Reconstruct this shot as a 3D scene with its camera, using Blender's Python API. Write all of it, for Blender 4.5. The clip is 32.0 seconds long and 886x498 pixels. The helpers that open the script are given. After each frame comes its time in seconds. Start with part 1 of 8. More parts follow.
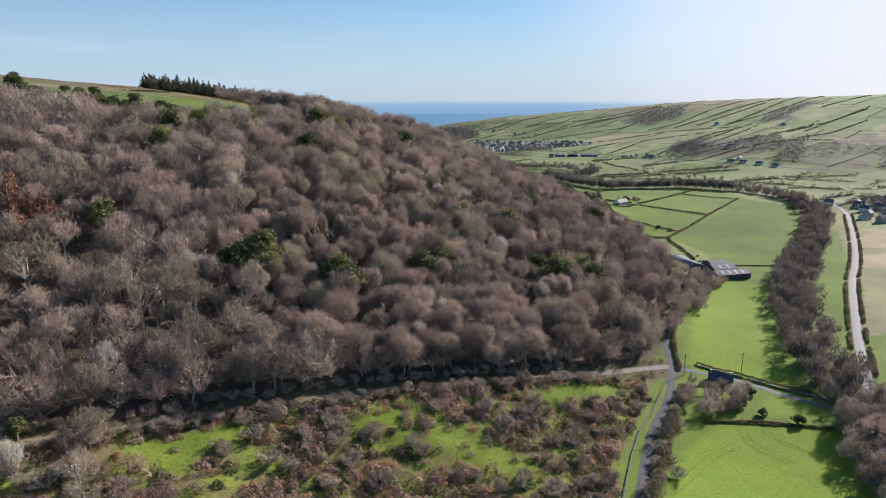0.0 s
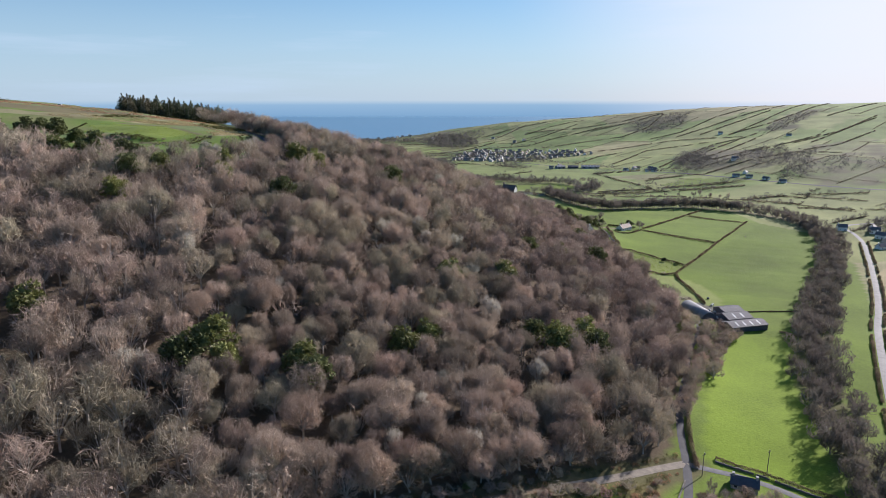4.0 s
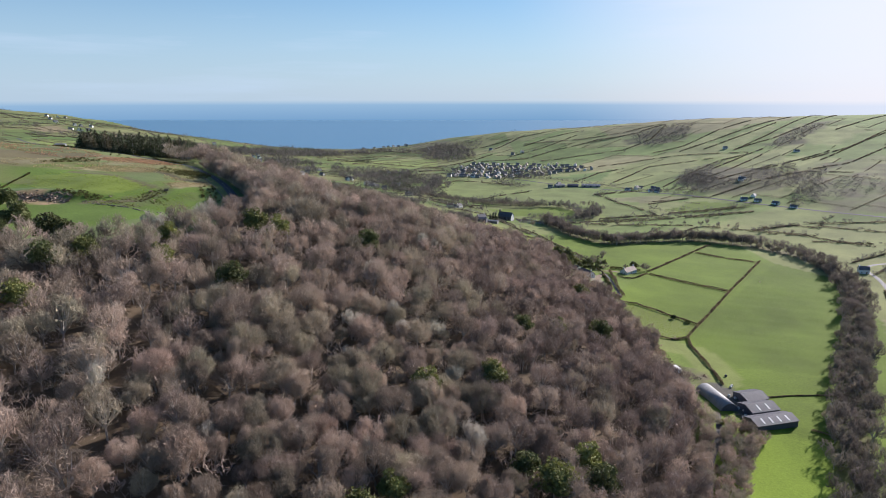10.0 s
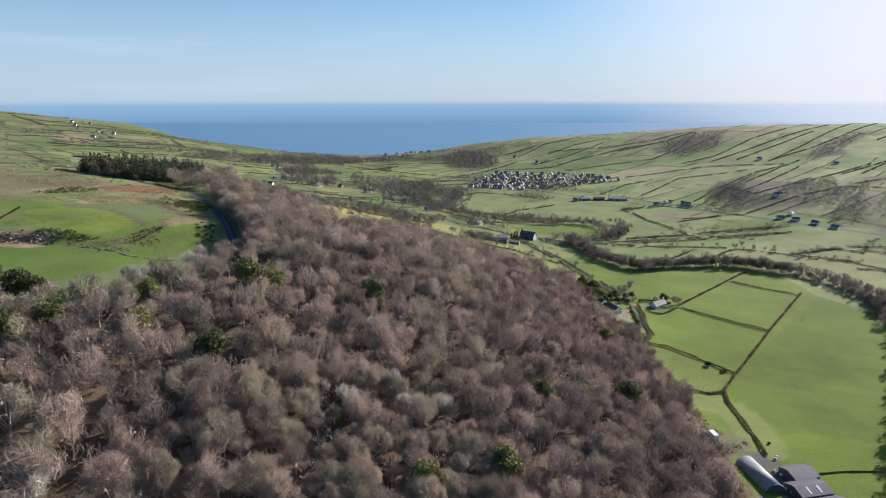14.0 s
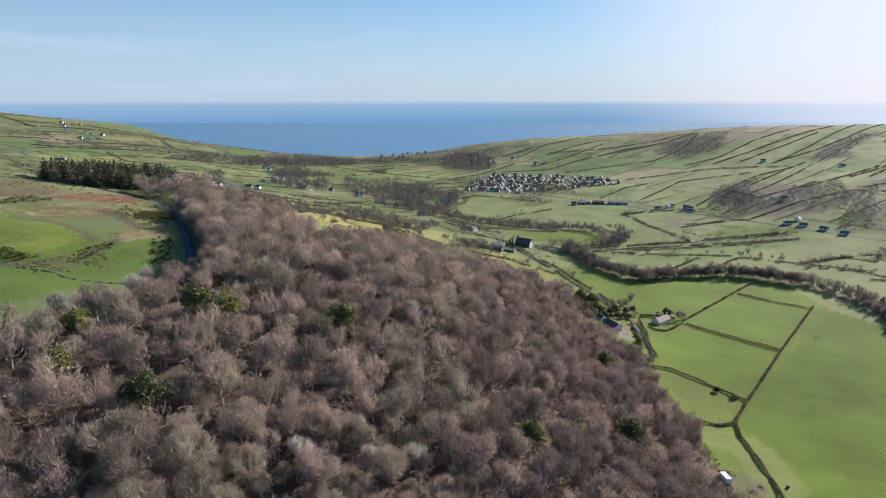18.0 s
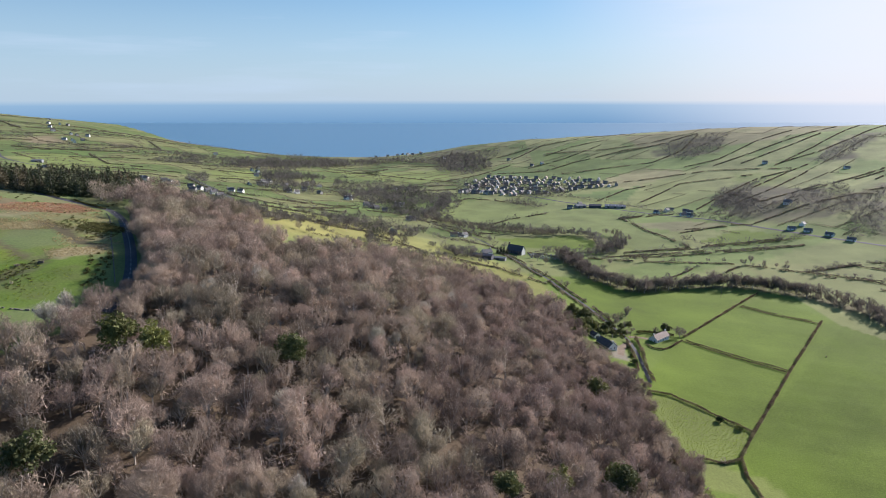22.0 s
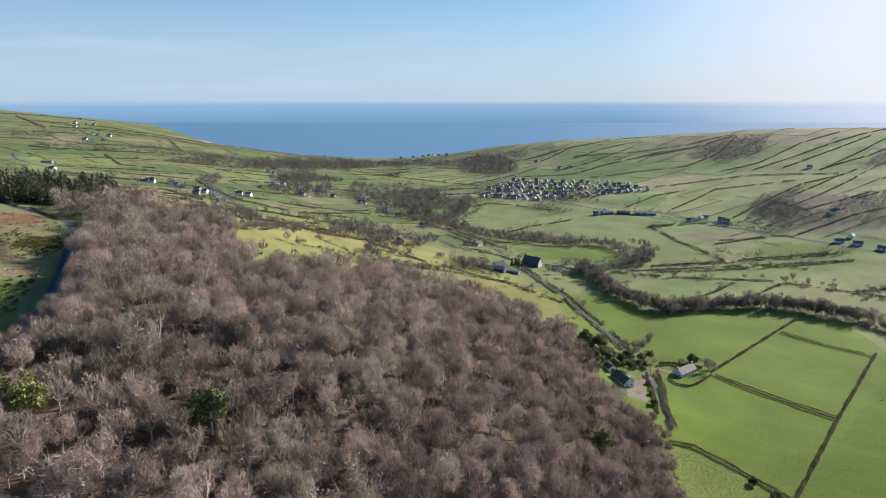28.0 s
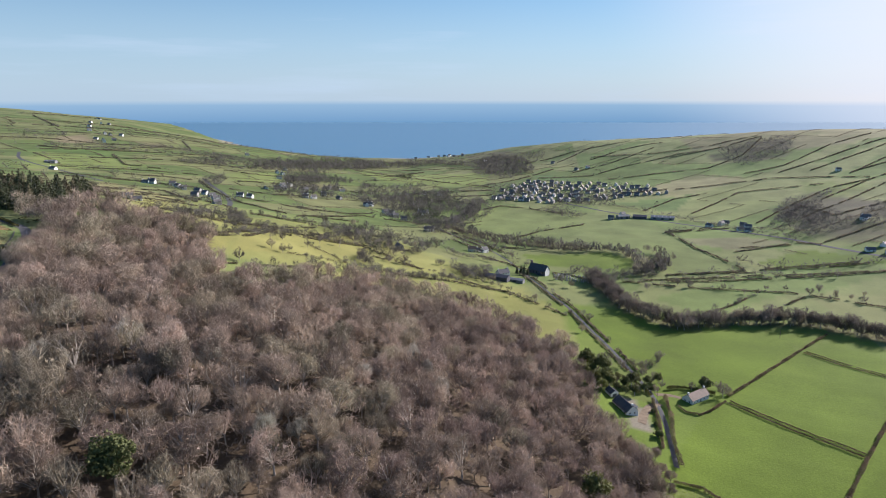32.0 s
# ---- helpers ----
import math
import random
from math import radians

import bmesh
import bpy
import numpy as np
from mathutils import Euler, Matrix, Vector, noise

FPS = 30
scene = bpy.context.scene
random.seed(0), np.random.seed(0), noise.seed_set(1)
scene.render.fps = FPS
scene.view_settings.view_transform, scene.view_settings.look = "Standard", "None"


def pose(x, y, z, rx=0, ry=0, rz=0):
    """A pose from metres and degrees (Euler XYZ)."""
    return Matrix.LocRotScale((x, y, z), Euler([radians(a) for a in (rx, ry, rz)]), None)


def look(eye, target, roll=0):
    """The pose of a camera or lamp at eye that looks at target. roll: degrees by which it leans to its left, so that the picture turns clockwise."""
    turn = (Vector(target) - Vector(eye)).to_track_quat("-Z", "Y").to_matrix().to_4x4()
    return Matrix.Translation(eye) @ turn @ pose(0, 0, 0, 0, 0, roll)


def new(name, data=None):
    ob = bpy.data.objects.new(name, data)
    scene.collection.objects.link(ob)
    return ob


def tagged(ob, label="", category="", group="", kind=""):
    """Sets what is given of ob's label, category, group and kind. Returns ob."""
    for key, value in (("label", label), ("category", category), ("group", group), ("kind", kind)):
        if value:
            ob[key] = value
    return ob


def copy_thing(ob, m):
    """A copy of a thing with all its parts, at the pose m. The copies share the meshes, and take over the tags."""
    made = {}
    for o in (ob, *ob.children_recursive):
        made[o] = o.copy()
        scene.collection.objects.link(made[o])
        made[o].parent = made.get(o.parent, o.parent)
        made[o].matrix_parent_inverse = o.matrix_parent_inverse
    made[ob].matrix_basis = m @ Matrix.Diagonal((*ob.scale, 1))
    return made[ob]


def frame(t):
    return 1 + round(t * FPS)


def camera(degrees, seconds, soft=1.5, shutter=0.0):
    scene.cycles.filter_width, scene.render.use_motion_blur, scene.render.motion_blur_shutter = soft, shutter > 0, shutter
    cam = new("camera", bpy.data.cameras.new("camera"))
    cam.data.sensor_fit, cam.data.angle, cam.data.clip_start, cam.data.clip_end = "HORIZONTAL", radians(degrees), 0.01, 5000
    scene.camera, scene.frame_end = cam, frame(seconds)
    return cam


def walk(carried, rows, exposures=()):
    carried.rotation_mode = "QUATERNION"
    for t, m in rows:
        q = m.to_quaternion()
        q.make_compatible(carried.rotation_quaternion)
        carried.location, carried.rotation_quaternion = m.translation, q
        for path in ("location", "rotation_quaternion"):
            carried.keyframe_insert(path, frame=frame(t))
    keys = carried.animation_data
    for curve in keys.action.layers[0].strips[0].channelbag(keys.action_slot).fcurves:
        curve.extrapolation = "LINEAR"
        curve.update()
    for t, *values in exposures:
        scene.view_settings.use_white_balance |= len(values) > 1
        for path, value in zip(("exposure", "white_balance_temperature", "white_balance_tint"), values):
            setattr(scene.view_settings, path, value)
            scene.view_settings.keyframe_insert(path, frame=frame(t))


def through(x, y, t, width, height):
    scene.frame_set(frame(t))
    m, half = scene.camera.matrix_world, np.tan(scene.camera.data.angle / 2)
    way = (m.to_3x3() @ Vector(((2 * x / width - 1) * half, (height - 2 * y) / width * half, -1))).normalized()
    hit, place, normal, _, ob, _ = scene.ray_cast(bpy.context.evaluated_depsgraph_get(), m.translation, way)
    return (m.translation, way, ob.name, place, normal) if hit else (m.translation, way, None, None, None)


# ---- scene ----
# ------------------------------------------------------------ camera and walk
cam = camera(70.0, 32.0, soft=0.5)
PATH = [
    # t, x, y, z, yaw (a steady climb forwards, then level flight with two slow turns to the left)
    (0.0, 0.0, 0.0, 130.4, 1.08), (3.0, 4.1, 27.9, 144.9, 1.12), (6.0, 8.2, 55.8, 159.4, 1.09),
    (9.0, 12.3, 83.7, 173.9, 1.05), (10.0, 13.7, 93.0, 178.7, 1.08), (10.5, 14.4, 97.6, 181.1, 1.22), (11.0, 15.1, 102.3, 183.5, 1.45),
    (11.5, 15.7, 106.9, 185.9, 1.85), (12.0, 16.4, 111.6, 188.4, 2.25), (12.5, 17.1, 116.2, 190.8, 2.95),
    (13.0, 17.8, 120.9, 193.2, 3.28), (13.5, 18.5, 125.5, 195.2, 3.32), (14.0, 19.3, 130.1, 196.3, 3.33),
    (14.5, 20.0, 134.7, 196.8, 3.34), (16.5, 23.6, 153.3, 197.0, 3.34), (19.0, 29.2, 176.8, 197.2, 3.32),
    (23.0, 41.3, 214.0, 197.2, 3.25), (25.5, 49.8, 236.4, 197.0, 3.14), (26.3, 52.7, 243.5, 196.9, 3.16),
    (27.0, 55.2, 249.6, 196.8, 3.8), (27.5, 57.0, 254.0, 196.7, 4.85), (28.0, 58.9, 258.4, 196.6, 6.33),
    (28.5, 60.8, 262.9, 196.5, 7.75), (29.0, 62.8, 267.4, 196.3, 8.22), (29.5, 64.8, 271.9, 196.2, 8.3),
    (32.0, 74.9, 294.4, 195.3, 8.3),
]
walk(cam, [(t, pose(x, y, z, 90 - 13.5, 0, yaw)) for t, x, y, z, yaw in PATH], [(0.0, 0.72, 6050, 20)])
# ------------------------------------------------------------ sky, sun, exposure
SUN_AZ, SUN_EL = 47.0, 22.0  # degrees clockwise from straight ahead; degrees above the horizon
world = bpy.data.worlds.new("sky")
scene.world = world
world.use_nodes = True
wn, wl = world.node_tree.nodes, world.node_tree.links
wn.clear()


def wnode(kind, **values):
    n = wn.new(kind)
    for key, value in values.items():
        n.inputs[key].default_value = value
    return n


sky = wnode("ShaderNodeTexSky")
sky.sky_type, sky.sun_disc = "NISHITA", False
sky.sun_elevation, sky.sun_rotation = radians(SUN_EL), radians(SUN_AZ)
sky.altitude, sky.air_density, sky.dust_density, sky.ozone_density = 100, 1.0, 0.25, 3.2
coords = wnode("ShaderNodeTexCoord")
split = wnode("ShaderNodeSeparateXYZ")
wl.new(coords.outputs["Generated"], split.inputs[0])
# thin streaks of high cloud
stretch = wnode("ShaderNodeMapping", Scale=(1.3, 1.3, 16.0))
wl.new(coords.outputs["Generated"], stretch.inputs["Vector"])
streak = wnode("ShaderNodeTexNoise", Scale=2.1, Detail=5.0, Roughness=0.55)
wl.new(stretch.outputs[0], streak.inputs["Vector"])
thin = wnode("ShaderNodeMapRange")
thin.inputs["From Min"].default_value, thin.inputs["From Max"].default_value = 0.52, 0.78
thin.inputs["To Max"].default_value = 0.45
wl.new(streak.outputs["Fac"], thin.inputs["Value"])
cloudy = wnode("ShaderNodeMix")
cloudy.data_type = "RGBA"
cloudy.inputs["B"].default_value = (9.0, 9.4, 10.0, 1)
wl.new(thin.outputs[0], cloudy.inputs["Factor"])
richer = wnode("ShaderNodeHueSaturation", Hue=0.495, Saturation=1.36, Value=1.02)
wl.new(sky.outputs[0], richer.inputs["Color"])
wl.new(richer.outputs[0], cloudy.inputs["A"])
# the pale veil low over the horizon
veil = wnode("ShaderNodeMapRange")
veil.interpolation_type = "SMOOTHSTEP"
veil.inputs["From Min"].default_value, veil.inputs["From Max"].default_value = 0.30, -0.02
veil.inputs["To Max"].default_value = 0.8
wl.new(split.outputs["Z"], veil.inputs["Value"])
hazy = wnode("ShaderNodeMix")
hazy.data_type = "RGBA"
hazy.inputs["B"].default_value = (4.5, 6.35, 7.45, 1)
wl.new(veil.outputs[0], hazy.inputs["Factor"])
wl.new(cloudy.outputs["Result"], hazy.inputs["A"])
# the bright bloom of thin cloud round the sun
toward = wnode("ShaderNodeVectorMath")
toward.operation = "DOT_PRODUCT"
toward.inputs[1].default_value = (math.sin(radians(SUN_AZ)) * math.cos(radians(SUN_EL)), math.cos(radians(SUN_AZ)) * math.cos(radians(SUN_EL)), math.sin(radians(SUN_EL)))
wl.new(coords.outputs["Generated"], toward.inputs[0])
bloom = wnode("ShaderNodeMapRange")
bloom.interpolation_type = "SMOOTHSTEP"
bloom.inputs["From Min"].default_value, bloom.inputs["From Max"].default_value = 0.71, 0.985
bloom.inputs["To Max"].default_value = 0.9
wl.new(toward.outputs["Value"], bloom.inputs["Value"])
glow = wnode("ShaderNodeMix")
glow.data_type = "RGBA"
glow.inputs["B"].default_value = (8.9, 9.0, 8.9, 1)
wl.new(bloom.outputs[0], glow.inputs["Factor"])
wl.new(hazy.outputs["Result"], glow.inputs["A"])
# open sea from the end of the modelled water to the horizon, horizon haze painted into its colour
below = wnode("ShaderNodeMapRange")
below.inputs["From Min"].default_value, below.inputs["From Max"].default_value = -0.0045, -0.0115
wl.new(split.outputs["Z"], below.inputs["Value"])
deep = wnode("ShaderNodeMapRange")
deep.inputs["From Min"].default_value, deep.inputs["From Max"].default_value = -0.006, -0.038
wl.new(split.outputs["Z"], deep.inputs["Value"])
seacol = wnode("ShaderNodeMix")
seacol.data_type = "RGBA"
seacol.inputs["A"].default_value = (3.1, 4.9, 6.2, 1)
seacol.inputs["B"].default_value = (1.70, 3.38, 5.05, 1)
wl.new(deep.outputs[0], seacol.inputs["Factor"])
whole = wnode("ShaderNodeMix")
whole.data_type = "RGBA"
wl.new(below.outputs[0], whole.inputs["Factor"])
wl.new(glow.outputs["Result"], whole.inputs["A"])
# sun sheen on the backdrop sea, painted into its colour on the sunward side
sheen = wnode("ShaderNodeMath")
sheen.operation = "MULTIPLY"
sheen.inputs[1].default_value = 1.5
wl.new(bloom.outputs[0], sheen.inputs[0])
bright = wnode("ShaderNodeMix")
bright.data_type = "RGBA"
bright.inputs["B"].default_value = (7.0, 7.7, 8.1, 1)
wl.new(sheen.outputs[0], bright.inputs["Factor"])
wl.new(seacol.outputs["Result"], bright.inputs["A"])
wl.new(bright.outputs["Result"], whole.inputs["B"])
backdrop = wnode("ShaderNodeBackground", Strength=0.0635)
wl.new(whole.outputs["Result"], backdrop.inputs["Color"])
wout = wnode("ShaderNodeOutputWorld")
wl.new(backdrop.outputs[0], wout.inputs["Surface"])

sun_data = bpy.data.lights.new("sun", "SUN")
sun_data.energy, sun_data.angle, sun_data.color = 5.0, radians(0.53), (1.0, 0.93, 0.82)
sun = new("sun", sun_data)
_az, _el = radians(SUN_AZ), radians(SUN_EL)
sun.matrix_world = look((math.sin(_az) * math.cos(_el) * 900, math.cos(_az) * math.cos(_el) * 900, math.sin(_el) * 900), (0, 0, 0))

# ------------------------------------------------------------ materials


def material(name, base, rough=0.85, vary=0.35, scale=1.0, fine=12.0, bump=0.3, spec=0.3, tint=0.0, attr="", metal=0.0, through=0.0, hue=0.0, detail=3):
    """Earthy procedural surface: base colour with coarse and fine variation, bump, and a tint from piece to piece."""
    m = bpy.data.materials.new(name)
    m.use_nodes = True
    n, l = m.node_tree.nodes, m.node_tree.links
    bsdf = n["Principled BSDF"]
    bsdf.inputs["Roughness"].default_value = rough
    bsdf.inputs["Specular IOR Level"].default_value = spec
    bsdf.inputs["Metallic"].default_value = metal
    pos = n.new("ShaderNodeNewGeometry")
    big, small = n.new("ShaderNodeTexNoise"), n.new("ShaderNodeTexNoise")
    big.inputs["Scale"].default_value, big.inputs["Detail"].default_value = scale, 4
    small.inputs["Scale"].default_value, small.inputs["Detail"].default_value = fine, detail
    small.inputs["Roughness"].default_value = 0.5 if detail < 5 else 0.66
    l.new(pos.outputs["Position"], big.inputs["Vector"])
    l.new(pos.outputs["Position"], small.inputs["Vector"])
    if attr:
        col = n.new("ShaderNodeAttribute")
        col.attribute_name = attr
        source = col.outputs["Color"]
    else:
        col = n.new("ShaderNodeRGB")
        col.outputs[0].default_value = (*base, 1)
        source = col.outputs[0]
    total = n.new("ShaderNodeMath")
    total.operation = "ADD"
    l.new(big.outputs["Fac"], total.inputs[0])
    l.new(small.outputs["Fac"], total.inputs[1])
    value = n.new("ShaderNodeMapRange")
    value.inputs["From Min"].default_value, value.inputs["From Max"].default_value = 0.7, 1.3
    value.inputs["To Min"].default_value, value.inputs["To Max"].default_value = 1 - vary, 1 + vary
    l.new(total.outputs[0], value.inputs["Value"])
    hsv = n.new("ShaderNodeHueSaturation")
    l.new(source, hsv.inputs["Color"])
    gain = value.outputs[0]
    if tint:
        info, piece = n.new("ShaderNodeObjectInfo"), n.new("ShaderNodeAttribute")
        piece.attribute_name = "piece"
        both = n.new("ShaderNodeMath")
        both.operation = "ADD"
        l.new(info.outputs["Random"], both.inputs[0])
        l.new(piece.outputs["Fac"], both.inputs[1])
        wrap = n.new("ShaderNodeMath")
        wrap.operation = "FRACT"
        l.new(both.outputs[0], wrap.inputs[0])
        lift = n.new("ShaderNodeMapRange")
        lift.inputs["To Min"].default_value, lift.inputs["To Max"].default_value = 1 - tint, 1 + tint
        l.new(wrap.outputs[0], lift.inputs["Value"])
        prod = n.new("ShaderNodeMath")
        prod.operation = "MULTIPLY"
        l.new(gain, prod.inputs[0])
        l.new(lift.outputs[0], prod.inputs[1])
        gain = prod.outputs[0]
        if hue:
            again = n.new("ShaderNodeMath")
            again.operation = "MULTIPLY"
            again.inputs[1].default_value = 7.31
            l.new(both.outputs[0], again.inputs[0])
            fr = n.new("ShaderNodeMath")
            fr.operation = "FRACT"
            l.new(again.outputs[0], fr.inputs[0])
            turn = n.new("ShaderNodeMapRange")
            turn.inputs["To Min"].default_value, turn.inputs["To Max"].default_value = 0.5 - hue, 0.5 + hue
            l.new(fr.outputs[0], turn.inputs["Value"])
            l.new(turn.outputs[0], hsv.inputs["Hue"])
    l.new(gain, hsv.inputs["Value"])
    l.new(hsv.outputs[0], bsdf.inputs["Base Color"])
    if bump:
        b = n.new("ShaderNodeBump")
        b.inputs["Strength"].default_value, b.inputs["Distance"].default_value = bump, 0.15
        l.new(small.outputs["Fac"], b.inputs["Height"])
        l.new(b.outputs[0], bsdf.inputs["Normal"])
    if through:
        bsdf.inputs["Subsurface Weight"].default_value = 0
        bsdf.inputs["Transmission Weight"].default_value = 0
        out = n["Material Output"]
        lucent, mix = n.new("ShaderNodeBsdfTranslucent"), n.new("ShaderNodeMixShader")
        l.new(hsv.outputs[0], lucent.inputs["Color"])
        mix.inputs[0].default_value = through
        l.new(bsdf.outputs[0], mix.inputs[1])
        l.new(lucent.outputs[0], mix.inputs[2])
        l.new(mix.outputs[0], out.inputs["Surface"])
    return m


M_LAND = material("land", (0, 0, 0), 0.95, 0.30, 0.022, 0.95, 0.9, 0.1, attr="land", detail=8)
# fuzz of winter grass, its bluish grazing sheen standing in for haze over far fields
_grass = M_LAND.node_tree.nodes["Principled BSDF"]
_grass.inputs["Sheen Weight"].default_value, _grass.inputs["Sheen Roughness"].default_value, _grass.inputs["Sheen Tint"].default_value = 0.028, 0.5, (0.80, 0.92, 1.0, 1)
M_TARMAC = material("tarmac", (0.075, 0.075, 0.08), 0.85, 0.25, 0.4, 9, 0.15, 0.25)
M_CONCRETE_ROAD = material("worn pale road", (0.20, 0.196, 0.19), 0.8, 0.2, 0.4, 9, 0.1, 0.3)
M_WORN = material("worn grey lane", (0.135, 0.135, 0.14), 0.8, 0.25, 0.4, 9, 0.15, 0.25)
M_GRAVEL = material("gravel", (0.20, 0.15, 0.10), 0.95, 0.3, 0.5, 6, 0.4)
M_PALE_GRAVEL = material("pale dusty gravel", (0.235, 0.205, 0.165), 0.95, 0.3, 0.5, 6, 0.4)
M_RUT = material("flattened grass", (0.150, 0.205, 0.022), 0.95, 0.4, 0.4, 5, 0.4, 0.1)
M_TWIG = material("bare twigs", (0.365, 0.288, 0.226), 0.8, 0.22, 0.05, 0.6, 0.0, 0.25, tint=0.42, hue=0.010, through=0.25)
M_FAR_HEDGE = material("far hedge", (0.19, 0.165, 0.112), 0.9, 0.3, 0.1, 1.0, 0.0, 0.2, tint=0.3, hue=0.03, through=0.5)
M_FAR_TWIG = material("far bare woods", (0.172, 0.158, 0.138), 0.9, 0.25, 0.05, 0.6, 0.0, 0.2, tint=0.45, hue=0.025, through=0.25)
M_ALDER = material("dark alder twigs", (0.175, 0.150, 0.124), 0.85, 0.25, 0.05, 0.6, 0.0, 0.2, tint=0.32, hue=0.02, through=0.3)
# darker twig copy for the right flank, its backlit shade put in the colour
M_TWIG_PLUM_SHADE = material("grey-purple twigs darkened for shade", (0.280, 0.216, 0.176), 0.8, 0.22, 0.05, 0.6, 0.0, 0.25, tint=0.42, hue=0.009, through=0.2)
M_TWIG_RED = material("reddish twigs", (0.335, 0.250, 0.194), 0.8, 0.22, 0.05, 0.6, 0.0, 0.25, tint=0.40, hue=0.009, through=0.25)
M_TWIG_OAK = material("grey-olive oak twigs", (0.325, 0.278, 0.200), 0.8, 0.22, 0.05, 0.6, 0.0, 0.25, tint=0.40, hue=0.009, through=0.25)
M_TWIG_PALE = material("pale lichened twigs", (0.50, 0.46, 0.38), 0.8, 0.2, 0.05, 0.6, 0.0, 0.25, tint=0.2, hue=0.015, through=0.3)
M_TWIG_RUST = material("rusty larch twigs", (0.27, 0.13, 0.075), 0.8, 0.2, 0.05, 0.6, 0.0, 0.25, tint=0.2)
M_BARK = material("grey bark", (0.40, 0.36, 0.31), 0.9, 0.3, 0.6, 8, 0.5, 0.2, tint=0.2)
M_PINE = material("pine needles", (0.105, 0.118, 0.042), 0.75, 0.35, 0.25, 2.5, 0.0, 0.3, tint=0.3, through=0.25)
M_IVY = material("ivy leaves", (0.175, 0.185, 0.052), 0.7, 0.35, 0.3, 2.5, 0.0, 0.4, tint=0.3, through=0.25)
M_SPRUCE_BROWN = material("olive-brown spruce needles", (0.165, 0.145, 0.085), 0.8, 0.3, 0.2, 2.5, 0.0, 0.25, tint=0.3, through=0.15)
M_SPRUCE = material("dark spruce needles", (0.105, 0.115, 0.060), 0.8, 0.3, 0.2, 2.5, 0.0, 0.25, tint=0.3, through=0.1)
M_HEDGE = material("winter hedge", (0.190, 0.155, 0.092), 0.9, 0.35, 0.15, 1.5, 0.0, 0.2, tint=0.3, hue=0.03, through=0.4)
M_GORSE_BLOOM = material("flowering gorse", (0.26, 0.22, 0.03), 0.9, 0.35, 0.3, 2.5, 0.0, 0.2, tint=0.3)
M_BRAMBLE = material("winter bramble", (0.32, 0.215, 0.165), 0.9, 0.35, 0.3, 2.0, 0.0, 0.2, tint=0.35, hue=0.02, through=0.25)
M_DARK_BRAMBLE = material("dark bramble leaves", (0.085, 0.090, 0.040), 0.8, 0.35, 0.3, 2.0, 0.0, 0.3, tint=0.35, hue=0.02, through=0.2)
M_GORSE = material("gorse", (0.105, 0.102, 0.035), 0.9, 0.35, 0.15, 1.5, 0.0, 0.2, tint=0.3, through=0.3)
M_BRACKEN = material("dead bracken", (0.42, 0.245, 0.145), 0.95, 0.35, 0.2, 1.5, 0.0, 0.1, tint=0.35, hue=0.02, through=0.3)
M_STRAW = material("bleached dead grass", (0.40, 0.33, 0.17), 0.95, 0.3, 0.2, 1.5, 0.0, 0.1, tint=0.3, through=0.4)
M_TUSSOCK = material("grass tussocks", (0.23, 0.30, 0.04), 0.95, 0.35, 0.2, 1.5, 0.0, 0.1, tint=0.3, through=0.5)
M_ROCK = material("weathered rock", (0.31, 0.235, 0.175), 0.9, 0.35, 0.6, 4, 0.6)
M_STONE = material("field stone", (0.17, 0.155, 0.13), 0.9, 0.35, 0.8, 5, 0.6)
M_WHITE = material("white render", (0.78, 0.77, 0.73), 0.8, 0.06, 0.4, 5, 0.08)
M_CREAM = material("cream render", (0.62, 0.56, 0.45), 0.8, 0.08, 0.4, 5, 0.08)
M_GREYWALL = material("grey roughcast", (0.36, 0.35, 0.33), 0.85, 0.12, 0.4, 5, 0.15)
M_SLATE = material("blue-grey slate", (0.10, 0.10, 0.11), 0.72, 0.25, 0.5, 4, 0.25, 0.25)
M_TILE = material("brown roof tiles", (0.21, 0.15, 0.11), 0.7, 0.2, 0.5, 4, 0.25)
M_SHEET = material("dark fibre-cement sheeting", (0.088, 0.088, 0.105), 0.65, 0.2, 0.3, 3, 0.15, 0.4)
M_SILVER = material("galvanised sheeting", (0.23, 0.235, 0.24), 0.6, 0.22, 0.3, 3, 0.1, 0.4, metal=0.1)
M_ROOF_PALE = material("weathered pale slate", (0.15, 0.142, 0.140), 0.75, 0.25, 0.5, 4, 0.2, 0.25)
M_GLASS = material("window glass", (0.03, 0.035, 0.045), 0.1, 0.1, 1, 5, 0.0, 0.5)
M_SKYLIGHT = material("translucent roof sheet", (0.55, 0.57, 0.58), 0.5, 0.1, 1, 5, 0.0)
M_DOOR = material("painted door", (0.10, 0.05, 0.04), 0.6, 0.15, 1, 6, 0.05)
M_WOOD = material("weathered timber", (0.17, 0.14, 0.11), 0.85, 0.25, 1, 12, 0.3)
M_SANDSTONE = material("dark sandstone", (0.17, 0.14, 0.13), 0.9, 0.25, 0.8, 5, 0.3)
M_GRAVE = material("grey headstone", (0.40, 0.39, 0.37), 0.7, 0.2, 2, 9, 0.15, tint=0.4)
M_BALE = material("wrapped bales", (0.55, 0.55, 0.52), 0.4, 0.15, 2, 6, 0.1)

